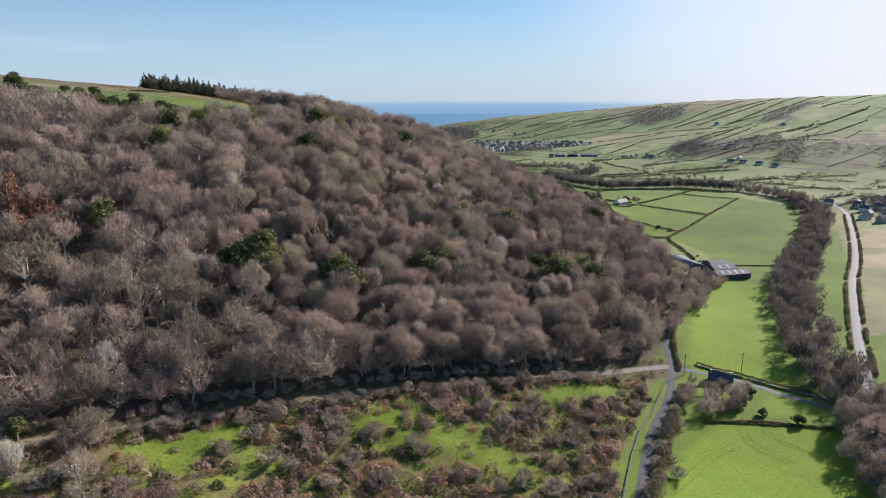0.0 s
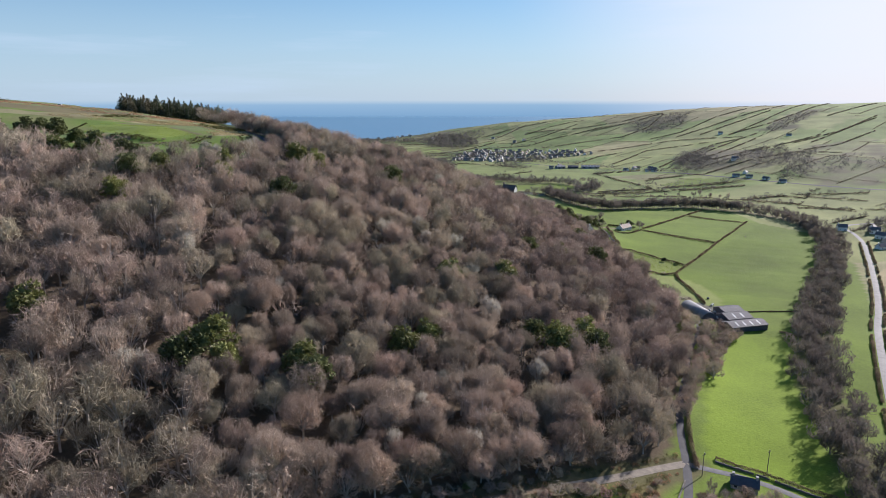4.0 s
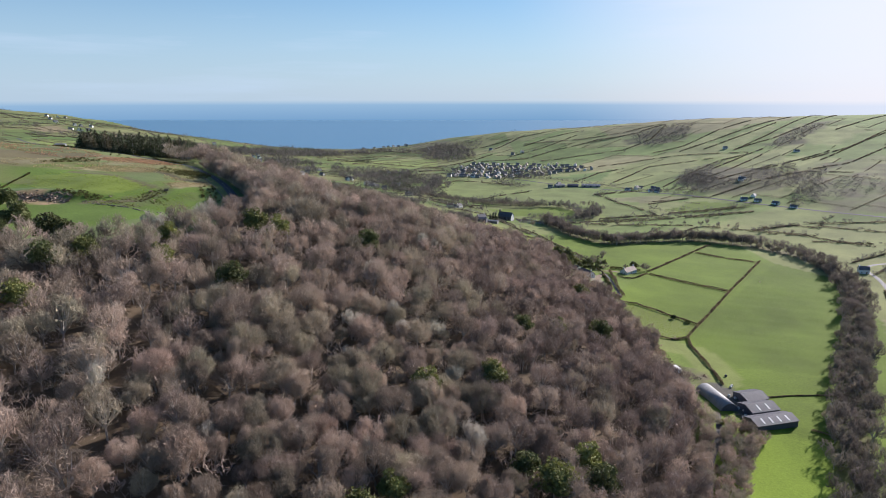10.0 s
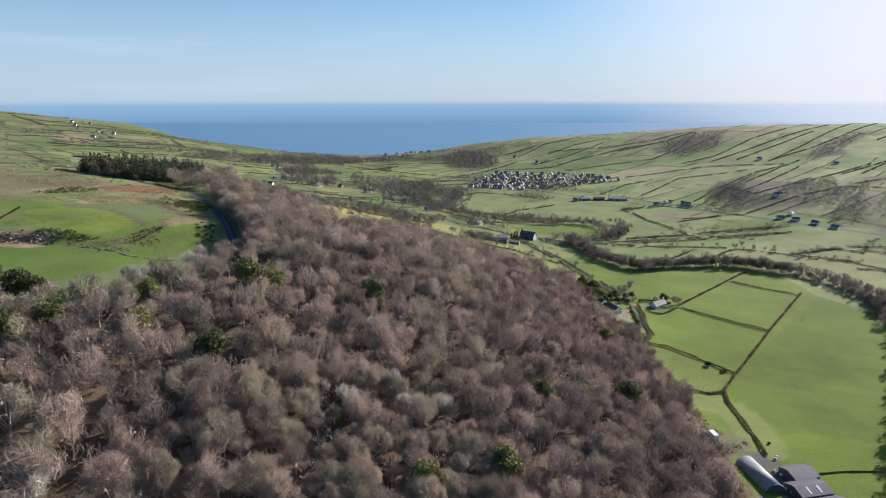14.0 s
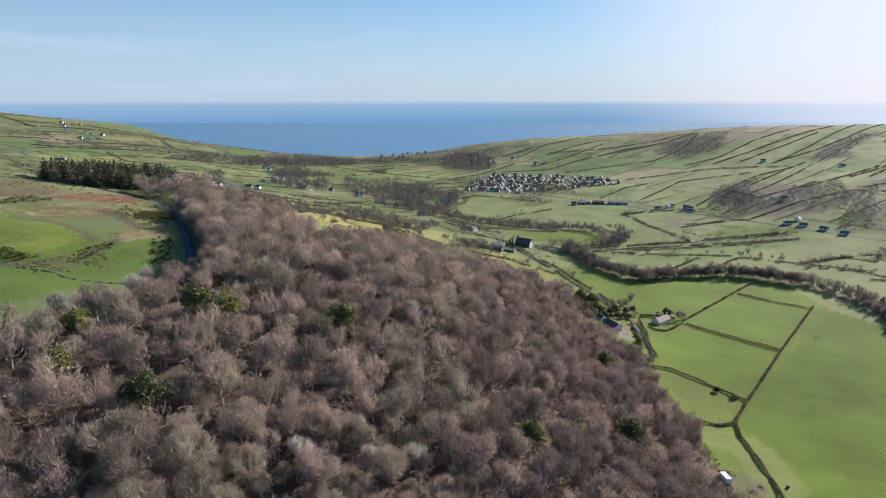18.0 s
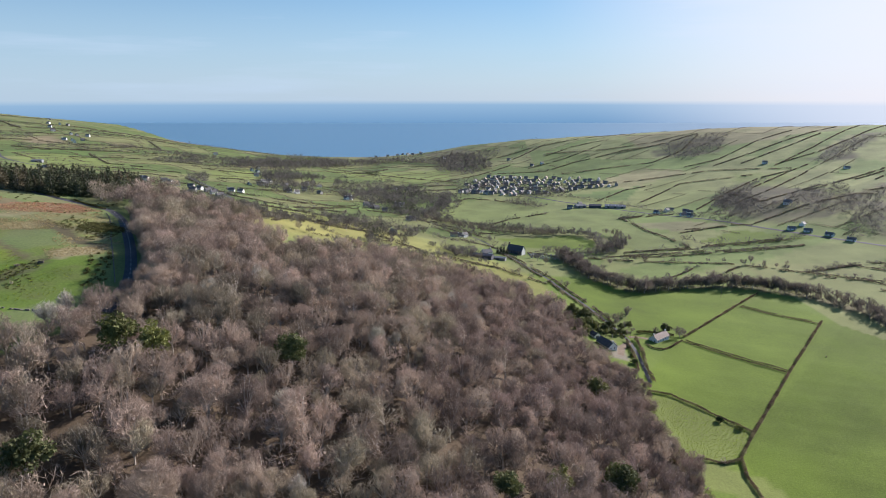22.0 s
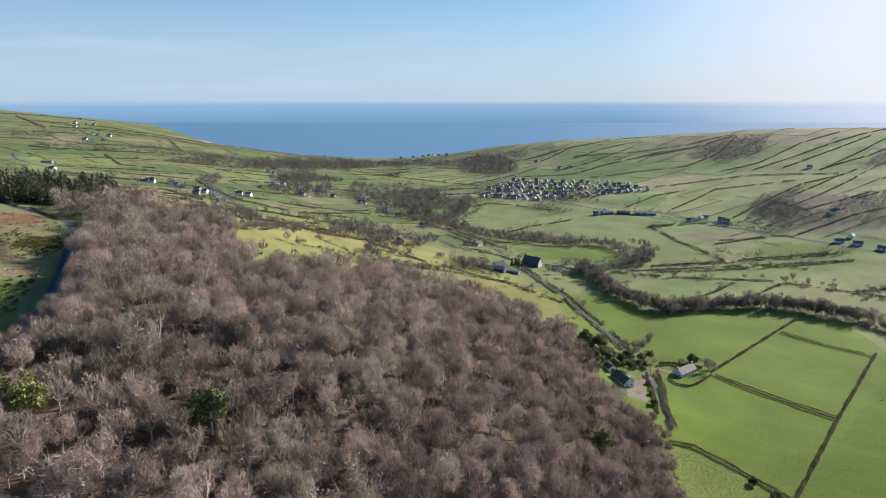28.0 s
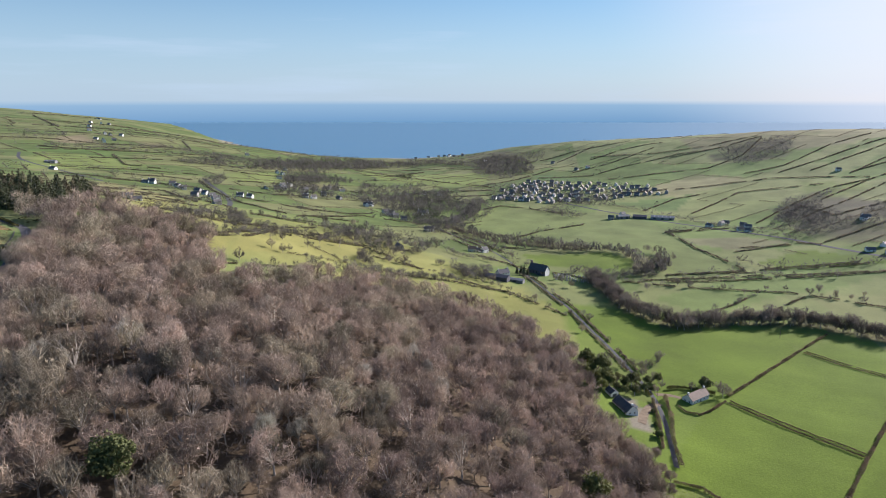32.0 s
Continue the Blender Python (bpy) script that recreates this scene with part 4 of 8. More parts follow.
def scatter(poly, gap, seed, jitter=0.42):
    """Points of an uneven grid inside a polygon."""
    g = np.random.default_rng(seed)
    px, py = np.array(poly).T
    gx, gy = np.meshgrid(np.arange(px.min(), px.max(), gap), np.arange(py.min(), py.max(), gap * 0.87))
    gx = gx + (np.arange(gx.shape[0]) % 2)[:, None] * gap / 2
    gx = gx + g.uniform(-jitter, jitter, gx.shape) * gap
    gy = gy + g.uniform(-jitter, jitter, gy.shape) * gap
    ok = inside(gx, gy, poly)
    return gx[ok], gy[ok]


# broad yellow-green pines, dark round pines and ivy-clad trees among the bare crowns
EVERGREENS = [(-70, 221), (-76, 212), (-65, 217), (-39, 219), (-43, 224), (-5, 264), (-13, 252), (39, 291), (63, 303), (66, 291), (48, 283), (-124, 218), (-138, 300), (-80, 347), (-111, 351), (-146, 328), (-137, 341),
              (3, 320), (30, 340), (49, 402), (70, 418), (96, 430), (103, 524), (-77, 409), (-87, 405), (-34, 431), (-118, 376)]
TOP_PINES = [(-324, 474), (-282, 432), (-266, 438), (-258, 444), (-246, 438), (-226, 424), (-187, 374), (-168, 366), (-160, 366), (-152, 350), (-140, 346), (-250, 402), (-236, 396), (-204, 370), (-184, 356), (-176, 344), (-192, 350), (-270, 416), (-300, 440), (-214, 384)]
LARCHES = [(-159, 223), (-150, 218), (-141, 214), (-145, 203), (-138, 205), (-153, 212), (-164, 214)]


def tree_kind(seed, radius, tall, lumps, twigs, width, mat, **more):
    (v, f), t = bare_tree_arrays(seed, radius, tall, lumps, twigs, width, **more)
    return mesh_of("trunk", v, f, M_BARK), soup("crown", t, mat)


KINDS = [tree_kind(100 + k, r, h, n, 2500, 0.058, m, rays=0.22) for k, (r, h, n, m) in enumerate([
    (6.9, 16.0, 14, M_TWIG), (6.0, 15.0, 11, M_TWIG), (8.0, 17.0, 16, M_TWIG), (5.3, 16.0, 10, M_TWIG), (7.4, 15.5, 15, M_TWIG_OAK), (6.3, 15.0, 12, M_TWIG_OAK), (6.9, 16.0, 14, M_TWIG_RED)])]
PALE_KINDS = [tree_kind(130 + k, r, h, n, 900, 0.085, M_TWIG_PALE, rays=0.5, core=6) for k, (r, h, n) in enumerate([(4.2, 14.0, 10), (4.8, 13.0, 12)])]
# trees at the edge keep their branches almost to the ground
PLUM_KINDS = [tree_kind(120 + k, r, h, n, 2500, 0.058, M_TWIG_PLUM_SHADE, rays=0.22) for k, (r, h, n) in enumerate([(6.7, 16.0, 14), (5.7, 15.0, 11), (7.6, 16.5, 16)])]
EDGE_KINDS = [tree_kind(140 + k, r, h, n, 820, 0.085, m, low=-0.75, bare=0.14) for k, (r, h, n, m) in enumerate([(6.0, 11.0, 14, M_TWIG_OAK), (5.4, 10.5, 12, M_TWIG), (4.8, 9.5, 11, M_TWIG_RED), (5.2, 11.0, 12, M_TWIG)])]


def bare_tree(x, y, size, turn, kind, label, group, sink=0.0, name="bare_tree"):
    trunk, crown = kind
    root = tagged(new(name), label, "tree", group)
    part("trunk", trunk, root)
    part("crown", crown, root)
    root.matrix_basis = pose(x, y, float(on_ground(x, y)) - sink, 0, 0, turn) @ Matrix.Diagonal((size, size, size * 0.97, 1))
    return root


tx, ty = scatter(WOOD, 8.9, 21, 0.5)
keep = np.ones(len(tx), bool)
for line in CLEARINGS:
    keep &= near_line(tx, ty, line) > (5.0 if line is TRACK else 6.5 if line is LANE else 4.2)
for ex, ey in EVERGREENS + TOP_PINES + LARCHES:
    keep &= np.hypot(tx - ex, ty - ey) > 5.5
keep &= ~((np.abs(tx - 126) < 18) & (ty > 592) & (ty < 645))
keep &= ~((tx > 124) & (ty > 409) & (ty < 447))
keep &= (tx > -330) & (ty > 70) & (ty < 760) & (tx > -0.9 * ty - 60)
tx, ty = tx[keep], ty[keep]
order = np.argsort(np.hypot((tx + 15) * 1.2, (ty - 270) * 0.8))
tx, ty = tx[order], ty[order]
tg = np.random.default_rng(33)
# a close row of trees stands right over the track and the lane
edge = []
for line, step, off in ((TRACK[1:14], 8.0, -7.5), ([(86, 245), (96, 274), (112, 305), (125, 338), (136, 352)], 7.0, 5.0), ([(95, 262), (107, 285), (120, 312), (133, 342), (142, 362)], 6.5, 0.5),
                        ([(144, 368), (152, 366), (158, 362)], 5.0, 0.0), ([(-111, 474), (-123, 496), (-137, 520), (-157, 552), (-174, 579), (-190, 598)], 6.0, -2.5), ([(-104, 474), (-114, 492), (-128, 516), (-148, 546)], 5.5, -4.0), ([(-103, 456), (-109, 472), (-119, 491), (-133, 515), (-153, 547)], 3.8, 0.0), ([(130, 372), (134, 400), (139, 440), (137, 475), (131, 512), (136, 555), (128, 578)], 6.5, 2.0)):
    x, y, dx, dy = along(line, step)
    edge += [(a - d * off + tg.normal() * 0.8, b + c * off + tg.normal() * 0.8) for a, b, c, d in zip(x, y, dx, dy)]
# taller ones hide the upper lane
for line, off in (([(108, 296), (124, 334), (134, 358), (140, 380)], 3.5), ([(118, 306), (131, 334), (146, 358)], -5.0), ([(140, 350), (152, 358)], -2.0)):
    x, y, dx, dy = along(line, 5.5)
    for k, (a, b) in enumerate(zip(x - dy * off, y + dx * off)):
        bare_tree(a, b, tg.uniform(0.75, 1.0), tg.uniform(0, 360), EDGE_KINDS[k % 4], "leafless broadleaf tree branched low over the lane", "trees at the foot of the wood", 0.3, "edge_tree")
edge = [(x, y) for x, y in edge if not (x > 128 and 411 < y < 447)] + [(136, 369), (134, 386), (133, 395)]
for k, (x, y) in enumerate(edge):
    bare_tree(x, y, tg.uniform(1.0, 1.45) if y < 235 and x < 70 else tg.uniform(0.65, 1.05), tg.uniform(0, 360), EDGE_KINDS[int(tg.integers(0, 4))], "leafless broadleaf tree branched low at the wood's foot", "trees at the foot of the wood", 0.3, "edge_tree")
for line, step in (([(-97, 440), (-103, 455), (-108.5, 472), (-118.5, 491), (-132.5, 515), (-152.5, 548), (-170, 577)], 6.0), ([(-91, 442), (-97, 460), (-104, 476), (-113, 495), (-126, 516)], 7.0), ([(-113, 418), (-110, 429), (-108, 440), (-109, 451)], 4.5)):
    x, y, dx, dy = along(line, step)
    for k in range(len(x)):
        bare_tree(x[k] + tg.normal() * 0.7, y[k] + tg.normal() * 0.7, tg.uniform(0.82, 1.05) if x[k] < -125 or y[k] > 455 else tg.uniform(0.5, 0.65), tg.uniform(0, 360), KINDS[int(tg.integers(0, 7))], "leafless tree shading the hill road", "trees of the hillside wood", 0.2)
for k in range(300):
    pale = tg.uniform() < 0.07
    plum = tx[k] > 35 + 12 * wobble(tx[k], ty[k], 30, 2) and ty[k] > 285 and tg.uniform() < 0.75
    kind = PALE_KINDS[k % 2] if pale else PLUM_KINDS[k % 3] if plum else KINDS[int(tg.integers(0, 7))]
    size = tg.uniform(0.62, 1.22) * (1.0 + 0.12 * wobble(tx[k], ty[k], 40, 4))
    label = "pale grey lichened bare tree in the hillside wood" if pale else "leafless grey-purple tree, shade in its colour, in the hillside wood" if plum else "leafless purple-brown broadleaf tree in the hillside wood"
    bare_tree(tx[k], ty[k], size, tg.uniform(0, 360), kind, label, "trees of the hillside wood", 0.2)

# white-limbed birches in clusters
for k, (x, y) in enumerate([(-51, 486), (-39, 490), (-64, 481), (-78, 461), (-6, 463), (-65, 487), (-50, 491), (-70, 460), (-34, 485), (-104, 466), (-13, 492), (1, 473), (-132, 386), (-128, 392), (-124, 380), (-118, 414), (-116, 422), (-113, 413),
                            (-20, 428), (-29, 405), (30, 552), (37, 543), (-97, 272), (-100, 276), (-90, 150), (-45, 174), (-12, 201), (-88, 205), (22, 560), (-45, 555), (10, 520)]):
    bare_tree(x, y, tg.uniform(0.9, 1.2), 83 * k, PALE_KINDS[k % 2], "white-limbed bare birch among brown trees", "birches of the wood", 0.2, "birch_tree")

# the rest of the wood, too many to count
NEAR_TREES = [bare_tree_arrays(360 + k, r, h, n, tw, 0.10, core=20) for k, (r, h, n, tw) in enumerate([(7.0, 16.0, 14, 760), (6.1, 15.0, 11, 670), (8.2, 17.0, 16, 860), (5.6, 15.5, 10, 610)])]
NEAR_STAMPS = [t for _, t in NEAR_TREES]
NEAR_LIMBS = [np.array([[v[f[0]], v[f[1]], v[f[2]]] for f in fs] + [[v[f[0]], v[f[2]], v[f[3]]] for f in fs], float) for (v, fs), _ in NEAR_TREES]
STAMPS = [bare_tree_arrays(300 + k, r, h, n, tw, 0.125, core=16)[1] for k, (r, h, n, tw) in enumerate([(7.0, 15.5, 13, 520), (6.1, 14.5, 11, 460), (8.2, 16.5, 15, 600), (5.6, 15.0, 10, 420), (6.6, 16.0, 12, 500)])]
FAR_WOOD_STAMPS = [bare_tree_arrays(320 + k, r, h, n, tw, 0.22, core=10)[1] for k, (r, h, n, tw) in enumerate([(7.0, 15.5, 10, 210), (6.1, 14.5, 9, 180), (8.0, 16.5, 11, 240)])]
SMALL = [bare_tree_arrays(340 + k, r, h, n, tw, 0.15, core=8, low=-0.5, bare=0.12)[1] for k, (r, h, n, tw) in enumerate([(4.6, 8.0, 7, 80), (3.8, 6.5, 6, 66), (5.2, 9.5, 8, 90)])]


def stamped(points, stamps, gen, low=0.75, high=1.15, sink=0.3, limbs=None, wood=None):
    """Many trees as one soup of twigs; one tint a tree. Their limbs go into the list wood."""
    out, tint = [], []
    for x, y in points:
        which = int(gen.integers(0, len(stamps)))
        t = stamps[which]
        a, s = gen.uniform(0, 2 * math.pi), gen.uniform(low, high)
        m = np.array([[math.cos(a), -math.sin(a), 0], [math.sin(a), math.cos(a), 0], [0, 0, 1]]) * s
        out.append(t @ m.T + (x, y, float(on_ground(x, y)) - sink))
        if limbs:
            wood.append(limbs[which] @ m.T + (x, y, float(on_ground(x, y)) - sink))
        tint.append(np.full(len(t), gen.uniform()))
    return np.concatenate(out), np.concatenate(tint)


bx, by = scatter([(-206, 606), (-226, 622), (-234, 634), (-217, 646), (-218, 690), (-205, 700), (-208, 650), (-194, 616)], 7.5, 23)
rest = np.c_[np.r_[tx[300:], bx], np.r_[ty[300:], by]]
oak = wobble(rest[:, 0], rest[:, 1], 26, 6) + tg.normal(size=len(rest)) * 0.25 > 0.22
far_off = (rest[:, 1] > 700) | (rest[:, 0] < -190)
close = (rest[:, 1] < 540) & (rest[:, 0] > -135) & ~far_off
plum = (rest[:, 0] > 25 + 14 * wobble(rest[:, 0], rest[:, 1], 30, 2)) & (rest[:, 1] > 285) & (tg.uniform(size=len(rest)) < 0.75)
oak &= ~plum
SPECIES = [(plum, M_TWIG_PLUM_SHADE, "leafless grey-purple shade-darkened broadleaf"), (oak, M_TWIG_OAK, "leafless grey-olive oak"), (~oak & ~plum, M_TWIG, "leafless purple-brown broadleaf")]
wood = []
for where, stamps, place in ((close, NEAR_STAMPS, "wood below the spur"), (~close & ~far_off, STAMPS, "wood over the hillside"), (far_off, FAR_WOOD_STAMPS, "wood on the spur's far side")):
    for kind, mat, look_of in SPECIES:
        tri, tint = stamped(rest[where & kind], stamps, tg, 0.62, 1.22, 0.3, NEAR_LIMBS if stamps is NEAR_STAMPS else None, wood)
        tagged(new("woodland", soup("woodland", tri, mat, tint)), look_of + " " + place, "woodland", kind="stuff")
tagged(new("woodland_limbs", soup("woodland_limbs", np.concatenate(wood), M_BARK)), "grey trunks and limbs of the bare wood", "woodland", kind="stuff")
under = np.random.default_rng(35)
ux_, uy_ = scatter(WOOD, 9.6, 36)
ok_ = (ux_ > -230) & (uy_ < 640) & (uy_ > 90) & (near_line(ux_, uy_, TRACK) > 4) & (near_line(ux_, uy_, LANE) > 5) & (near_line(ux_, uy_, UPPER_ROAD) > 5) & ~((np.abs(ux_ - 128) < 14) & (np.abs(uy_ - 626) < 16))
tri, tint = stamped(list(zip(ux_[ok_], uy_[ok_])), SMALL, under, 0.85, 1.35)
tagged(new("undergrowth", soup("undergrowth", tri, M_TWIG, tint)), "bare brown understorey saplings beneath the wood", "undergrowth", kind="stuff")


# ------------------------------------------------------------ evergreens
def pine_kind(seed, mat, radius, tall, blobs, per=85, size=0.68, foot=0.34):
    g = np.random.default_rng(seed)
    pts = []
    for k in range(blobs):
        a, q = g.uniform(0, 2 * math.pi), math.sqrt(g.uniform(0, 1))
        h = tall * (foot + (0.92 - foot) * math.sqrt(1 - 0.9 * q * q) * g.uniform(0.45, 1))
        r = radius * g.uniform(0.30, 0.46)
        pts.append((q * radius * 0.75 * math.cos(a), q * radius * 0.75 * math.sin(a), h, r, r * 0.7))
    v, f = prism([(0, 0, -0.8), (0.2, 0.1, tall * 0.4), (0.1, 0.3, tall * 0.85)], [0.38, 0.26, 0.08], 6)
    for x, y, h, r, _ in pts[::2]:
        a, b = prism([(0.15, 0.1, min(h * 0.62, tall * 0.8)), (x * 0.6, y * 0.6, h * 0.86), (x, y, h)], [0.16, 0.09, 0.05], 3)
        f += [tuple(i + len(v) for i in q) for q in b]
        v += a
    return mesh_of("trunk", v, f, M_BARK), soup("crown", tufted(seed + 1, pts, per, size), mat)


PINES = [pine_kind(400, M_PINE, 6.0, 15.5, 26), pine_kind(410, M_PINE, 5.2, 14.0, 22), pine_kind(420, M_IVY, 4.9, 14.0, 24, foot=0.22), pine_kind(430, M_IVY, 5.8, 15.0, 28)]
LOW_PINES = [pine_kind(460, M_PINE, 5.8, 12.0, 30, foot=0.12), pine_kind(470, M_PINE, 5.0, 10.5, 26, foot=0.12)]
BUSHES = [pine_kind(440, M_PINE, 2.4, 3.6, 16, 70, 0.42, 0.2), pine_kind(450, M_IVY, 2.0, 3.0, 14, 70, 0.4, 0.2)]


def evergreen(x, y, size, turn, kind, name, label, group):
    root = tagged(new(name), label, "tree", group)
    part("trunk", kind[0], root)
    part("crown", kind[1], root)
    root.matrix_basis = pose(x, y, float(on_ground(x, y)) - 0.2, 0, 0, turn) @ Matrix.Diagonal((size, size, size, 1))
    return root


for k, (x, y) in enumerate(EVERGREENS):
    ivy = k % 3 == 2
    evergreen(x, y, tg.uniform(1.0, 1.3), tg.uniform(0, 360), PINES[(2 if ivy else (3, 0, 3, 1)[k % 4])], "ivy_tree" if ivy else "pine_tree",
              "ivy-clad green tree among bare trees" if ivy else "rounded yellow-green pine standing among bare trees", "evergreens in the wood")
for k, (x, y) in enumerate(TOP_PINES):
    evergreen(x, y, tg.uniform(0.95, 1.35), tg.uniform(0, 360), LOW_PINES[k % 2], "pine_tree", "dark rounded pine at the upper edge of the wood", "pines along the plateau")


def cone_kind(seed, mat, radius, tall, per, size, twiggy=False):
    g = np.random.default_rng(seed)
    blobs = []
    for k in range(11):
        q = k / 10
        z = tall * (0.14 + 0.84 * q)
        r = radius * (1 - q) ** 0.8 + 0.25
        for a in range(max(1, int(6 * (1 - q)) + 1)):
            t = a * 2.4 + k + g.uniform(-0.3, 0.3)
            blobs.append((0.6 * r * math.cos(t), 0.6 * r * math.sin(t), z + g.uniform(-0.4, 0.4), r * 0.55, 0.9))
    v, f = prism([(0, 0, -0.8), (0, 0, tall * 0.5), (0, 0, tall * 0.97)], [0.24, 0.16, 0.03], 5)
    return mesh_of("trunk", v, f, M_BARK), soup("crown", tufted(seed + 1, blobs, per, size, 0.5), mat)


SPRUCES = [cone_kind(500, M_SPRUCE, 5.6, 15.0, 18, 0.95), cone_kind(510, M_SPRUCE, 5.2, 16.5, 18, 0.95), cone_kind(520, M_SPRUCE_BROWN, 4.8, 13.0, 16, 0.95), cone_kind(525, M_SPRUCE_BROWN, 4.0, 16.0, 14, 0.95)]
LARCH = cone_kind(530, M_TWIG_RUST, 3.3, 15.0, 22, 0.5)
for x, y in LARCHES:
    evergreen(x, y, tg.uniform(0.85, 1.15), tg.uniform(0, 360), LARCH, "larch_tree", "rust-brown leafless larch on the hillside", "larches on the hillside")
SPRUCE_WOOD = [(-304, 622), (-282, 611), (-258, 618), (-240, 630), (-222, 652), (-224, 676), (-236, 706), (-262, 722), (-308, 704)]
sx, sy = scatter(SPRUCE_WOOD, 6.8, 61, 0.5)
for k in range(len(sx)):
    brown = tg.uniform() < 0.4
    evergreen(sx[k], sy[k], tg.uniform(0.65, 1.1), tg.uniform(0, 360), SPRUCES[(2 if brown else 0) + k % 2], "spruce_tree", "olive-brown spruce in a dense hilltop plantation" if brown else "dark green spruce in a dense hilltop plantation", "spruces of the plantation")
# ------------------------------------------------------------ hedges
def hedge(line, label, width=1.6, tall=1.7, per=60, size=0.36, mat=None, name="hedge", gaps=0.0, group="field hedges"):
    """A ragged hedge: a crowd of small leaf and twig faces along a line, uneven in height, with gaps."""
    g = np.random.default_rng(int(abs(line[0][0]) * 7 + abs(line[0][1]) * 3 + len(line)))
    x, y, dx, dy = along(line, 0.5)
    length = 0.5 * len(x)
    n = int(length * per)
    k = g.integers(0, len(x), n)
    bulk = 0.82 + 0.25 * np.sin(k * 0.11 + g.uniform(0, 6)) * np.sin(k * 0.037 + g.uniform(0, 6)) + 0.09 * np.sin(k * 0.31) + 0.08 * np.sin(k * 0.83)
    if gaps:
        open_ = np.sin(np.arange(len(x)) * 0.09 + g.uniform(0, 6)) + np.sin(np.arange(len(x)) * 0.023 + g.uniform(0, 6)) < -1.4 + gaps
        k, bulk = k[~open_[k]], bulk[~open_[k]]
        n = len(k)
    o = np.clip(g.normal(size=n) * 0.26, -0.5, 0.5) * width * bulk
    h = tall * bulk * (1 - 1.2 * (o / width) ** 2) * np.sqrt(g.uniform(0.02, 1, n))
    px, py = x[k] - dy[k] * o, y[k] + dx[k] * o
    c = np.c_[px, py, on_ground(px, py) + h]
    tint = (k // 14 * 0.37) % 1.0
    ob = new(name, soup(name, leaf_tris(c, size, g), mat or M_HEDGE, tint))
    return tagged(ob, label, "hedge", group)


NEAR_HEDGES = [
    [(167, 480), (171, 497), (189, 525), (245, 606), (280, 655), (317, 707)],
    [(167, 482), (167, 469), (166, 440), (164, 422)],
    [(142, 562), (154, 561), (167, 550), (180, 534), (188, 525)],
    [(193, 662), (243, 722), (300, 788)],
    [(131, 481), (149, 490), (160, 489), (169, 494)],
    ]
for line in NEAR_HEDGES:
    hedge(line, "low olive-brown winter hedge between bright pastures", 2.2, 1.9, 70, 0.35)
for off in (0.0, 2.6):
    hedge([(193 - off, 656 - off), (218 - off, 631 - off), (245 - off, 608 - off)], "trimmed double hedge between two pastures", 1.2, 1.3, 75, 0.28)
    hedge([(270 - off, 748 - off), (290 - off, 724 - off), (302 - off, 713 - off), (314 - off, 704 - off)], "gappy trimmed hedge across a pasture", 1.2, 1.1, 55, 0.28, gaps=0.35)
for line, w, h in (([(97, 237), (109, 230), (126, 217), (140, 208)], 1.5, 1.4), ([(82, 190), (98, 191), (110, 190), (124, 188)], 1.4, 1.0), ([(84, 214), (72, 188), (60, 163), (53, 147), (40, 112)], 4.0, 3.2),
                   
                   ([(170, 404), (196, 412), (230, 416)], 0.8, 0.8), ([(186, 372), (200, 364), (206, 360)], 1.0, 0.9),
                   ([(160, 640), (163, 634), (170, 633), (178, 640), (190, 655)], 1.4, 1.5), ([(154, 648), (153, 625), (149, 600), (148, 575)], 3.0, 3.4), ([(146, 642), (145, 615), (142, 588)], 2.2, 2.4)):
    hedge(line, "dark winter hedge beside a lane or field", w, h, 80, 0.32)
for line, off in ((MAIN_ROAD[2:10], 3.4), (MAIN_ROAD[2:10], -3.4), (LANE[9:14], -3.0)):
    x, y, dx, dy = along(rounded(line), 6.0)
    hedge([(a - d * off, b + c * off) for a, b, c, d in zip(x, y, dx, dy)], "thick dark hedge along the roadside", 1.9, 1.7, 75, 0.34, gaps=0.05)
FAR_HEDGES = [
    [(137, 680), (122, 738), (105, 804), (81, 866), (63, 912)], [(144, 684), (130, 740), (113, 806), (89, 866), (74, 905)], [(28, 1003), (-44, 1100)], [(42, 1007), (-30, 1104)],
    [(164, 919), (229, 940), (297, 954), (432, 975)], [(169, 920), (221, 908), (256, 905), (315, 899), (379, 864), (440, 830)], [(274, 838), (322, 887)],
    [(-65, 821), (-5, 830), (60, 822), (104, 786)], [(-38, 773), (7, 814), (55, 824)], [(400, 660), (470, 720), (540, 700)], [(420, 800), (500, 780), (600, 800)], [(379, 864), (470, 900), (560, 890)]]
FAR_HEDGES += [
    [(-384, 879), (-356, 934), (-288, 905)], [(-431, 956), (-382, 1021), (-289, 931)], [(-155, 667), (-149, 704), (-149, 786)], [(-237, 755), (-195, 765), (-163, 818), (-119, 865)],
    [(-92, 625), (-70, 657), (-60, 700)], [(-149, 786), (-117, 823), (-85, 858), (-15, 821)], [(-234, 813), (-193, 855)], [(-165, 768), (-135, 823), (-98, 854), (-46, 904)], [(-126, 828), (-115, 852)],
    [(-284, 1024), (-212, 987), (-164, 1020), (-140, 1043)], [(-196, 982), (-155, 1114), (-76, 1130)], [(14, 966), (48, 949), (80, 927)], [(-213, 899), (-153, 925), (-125, 975)]]
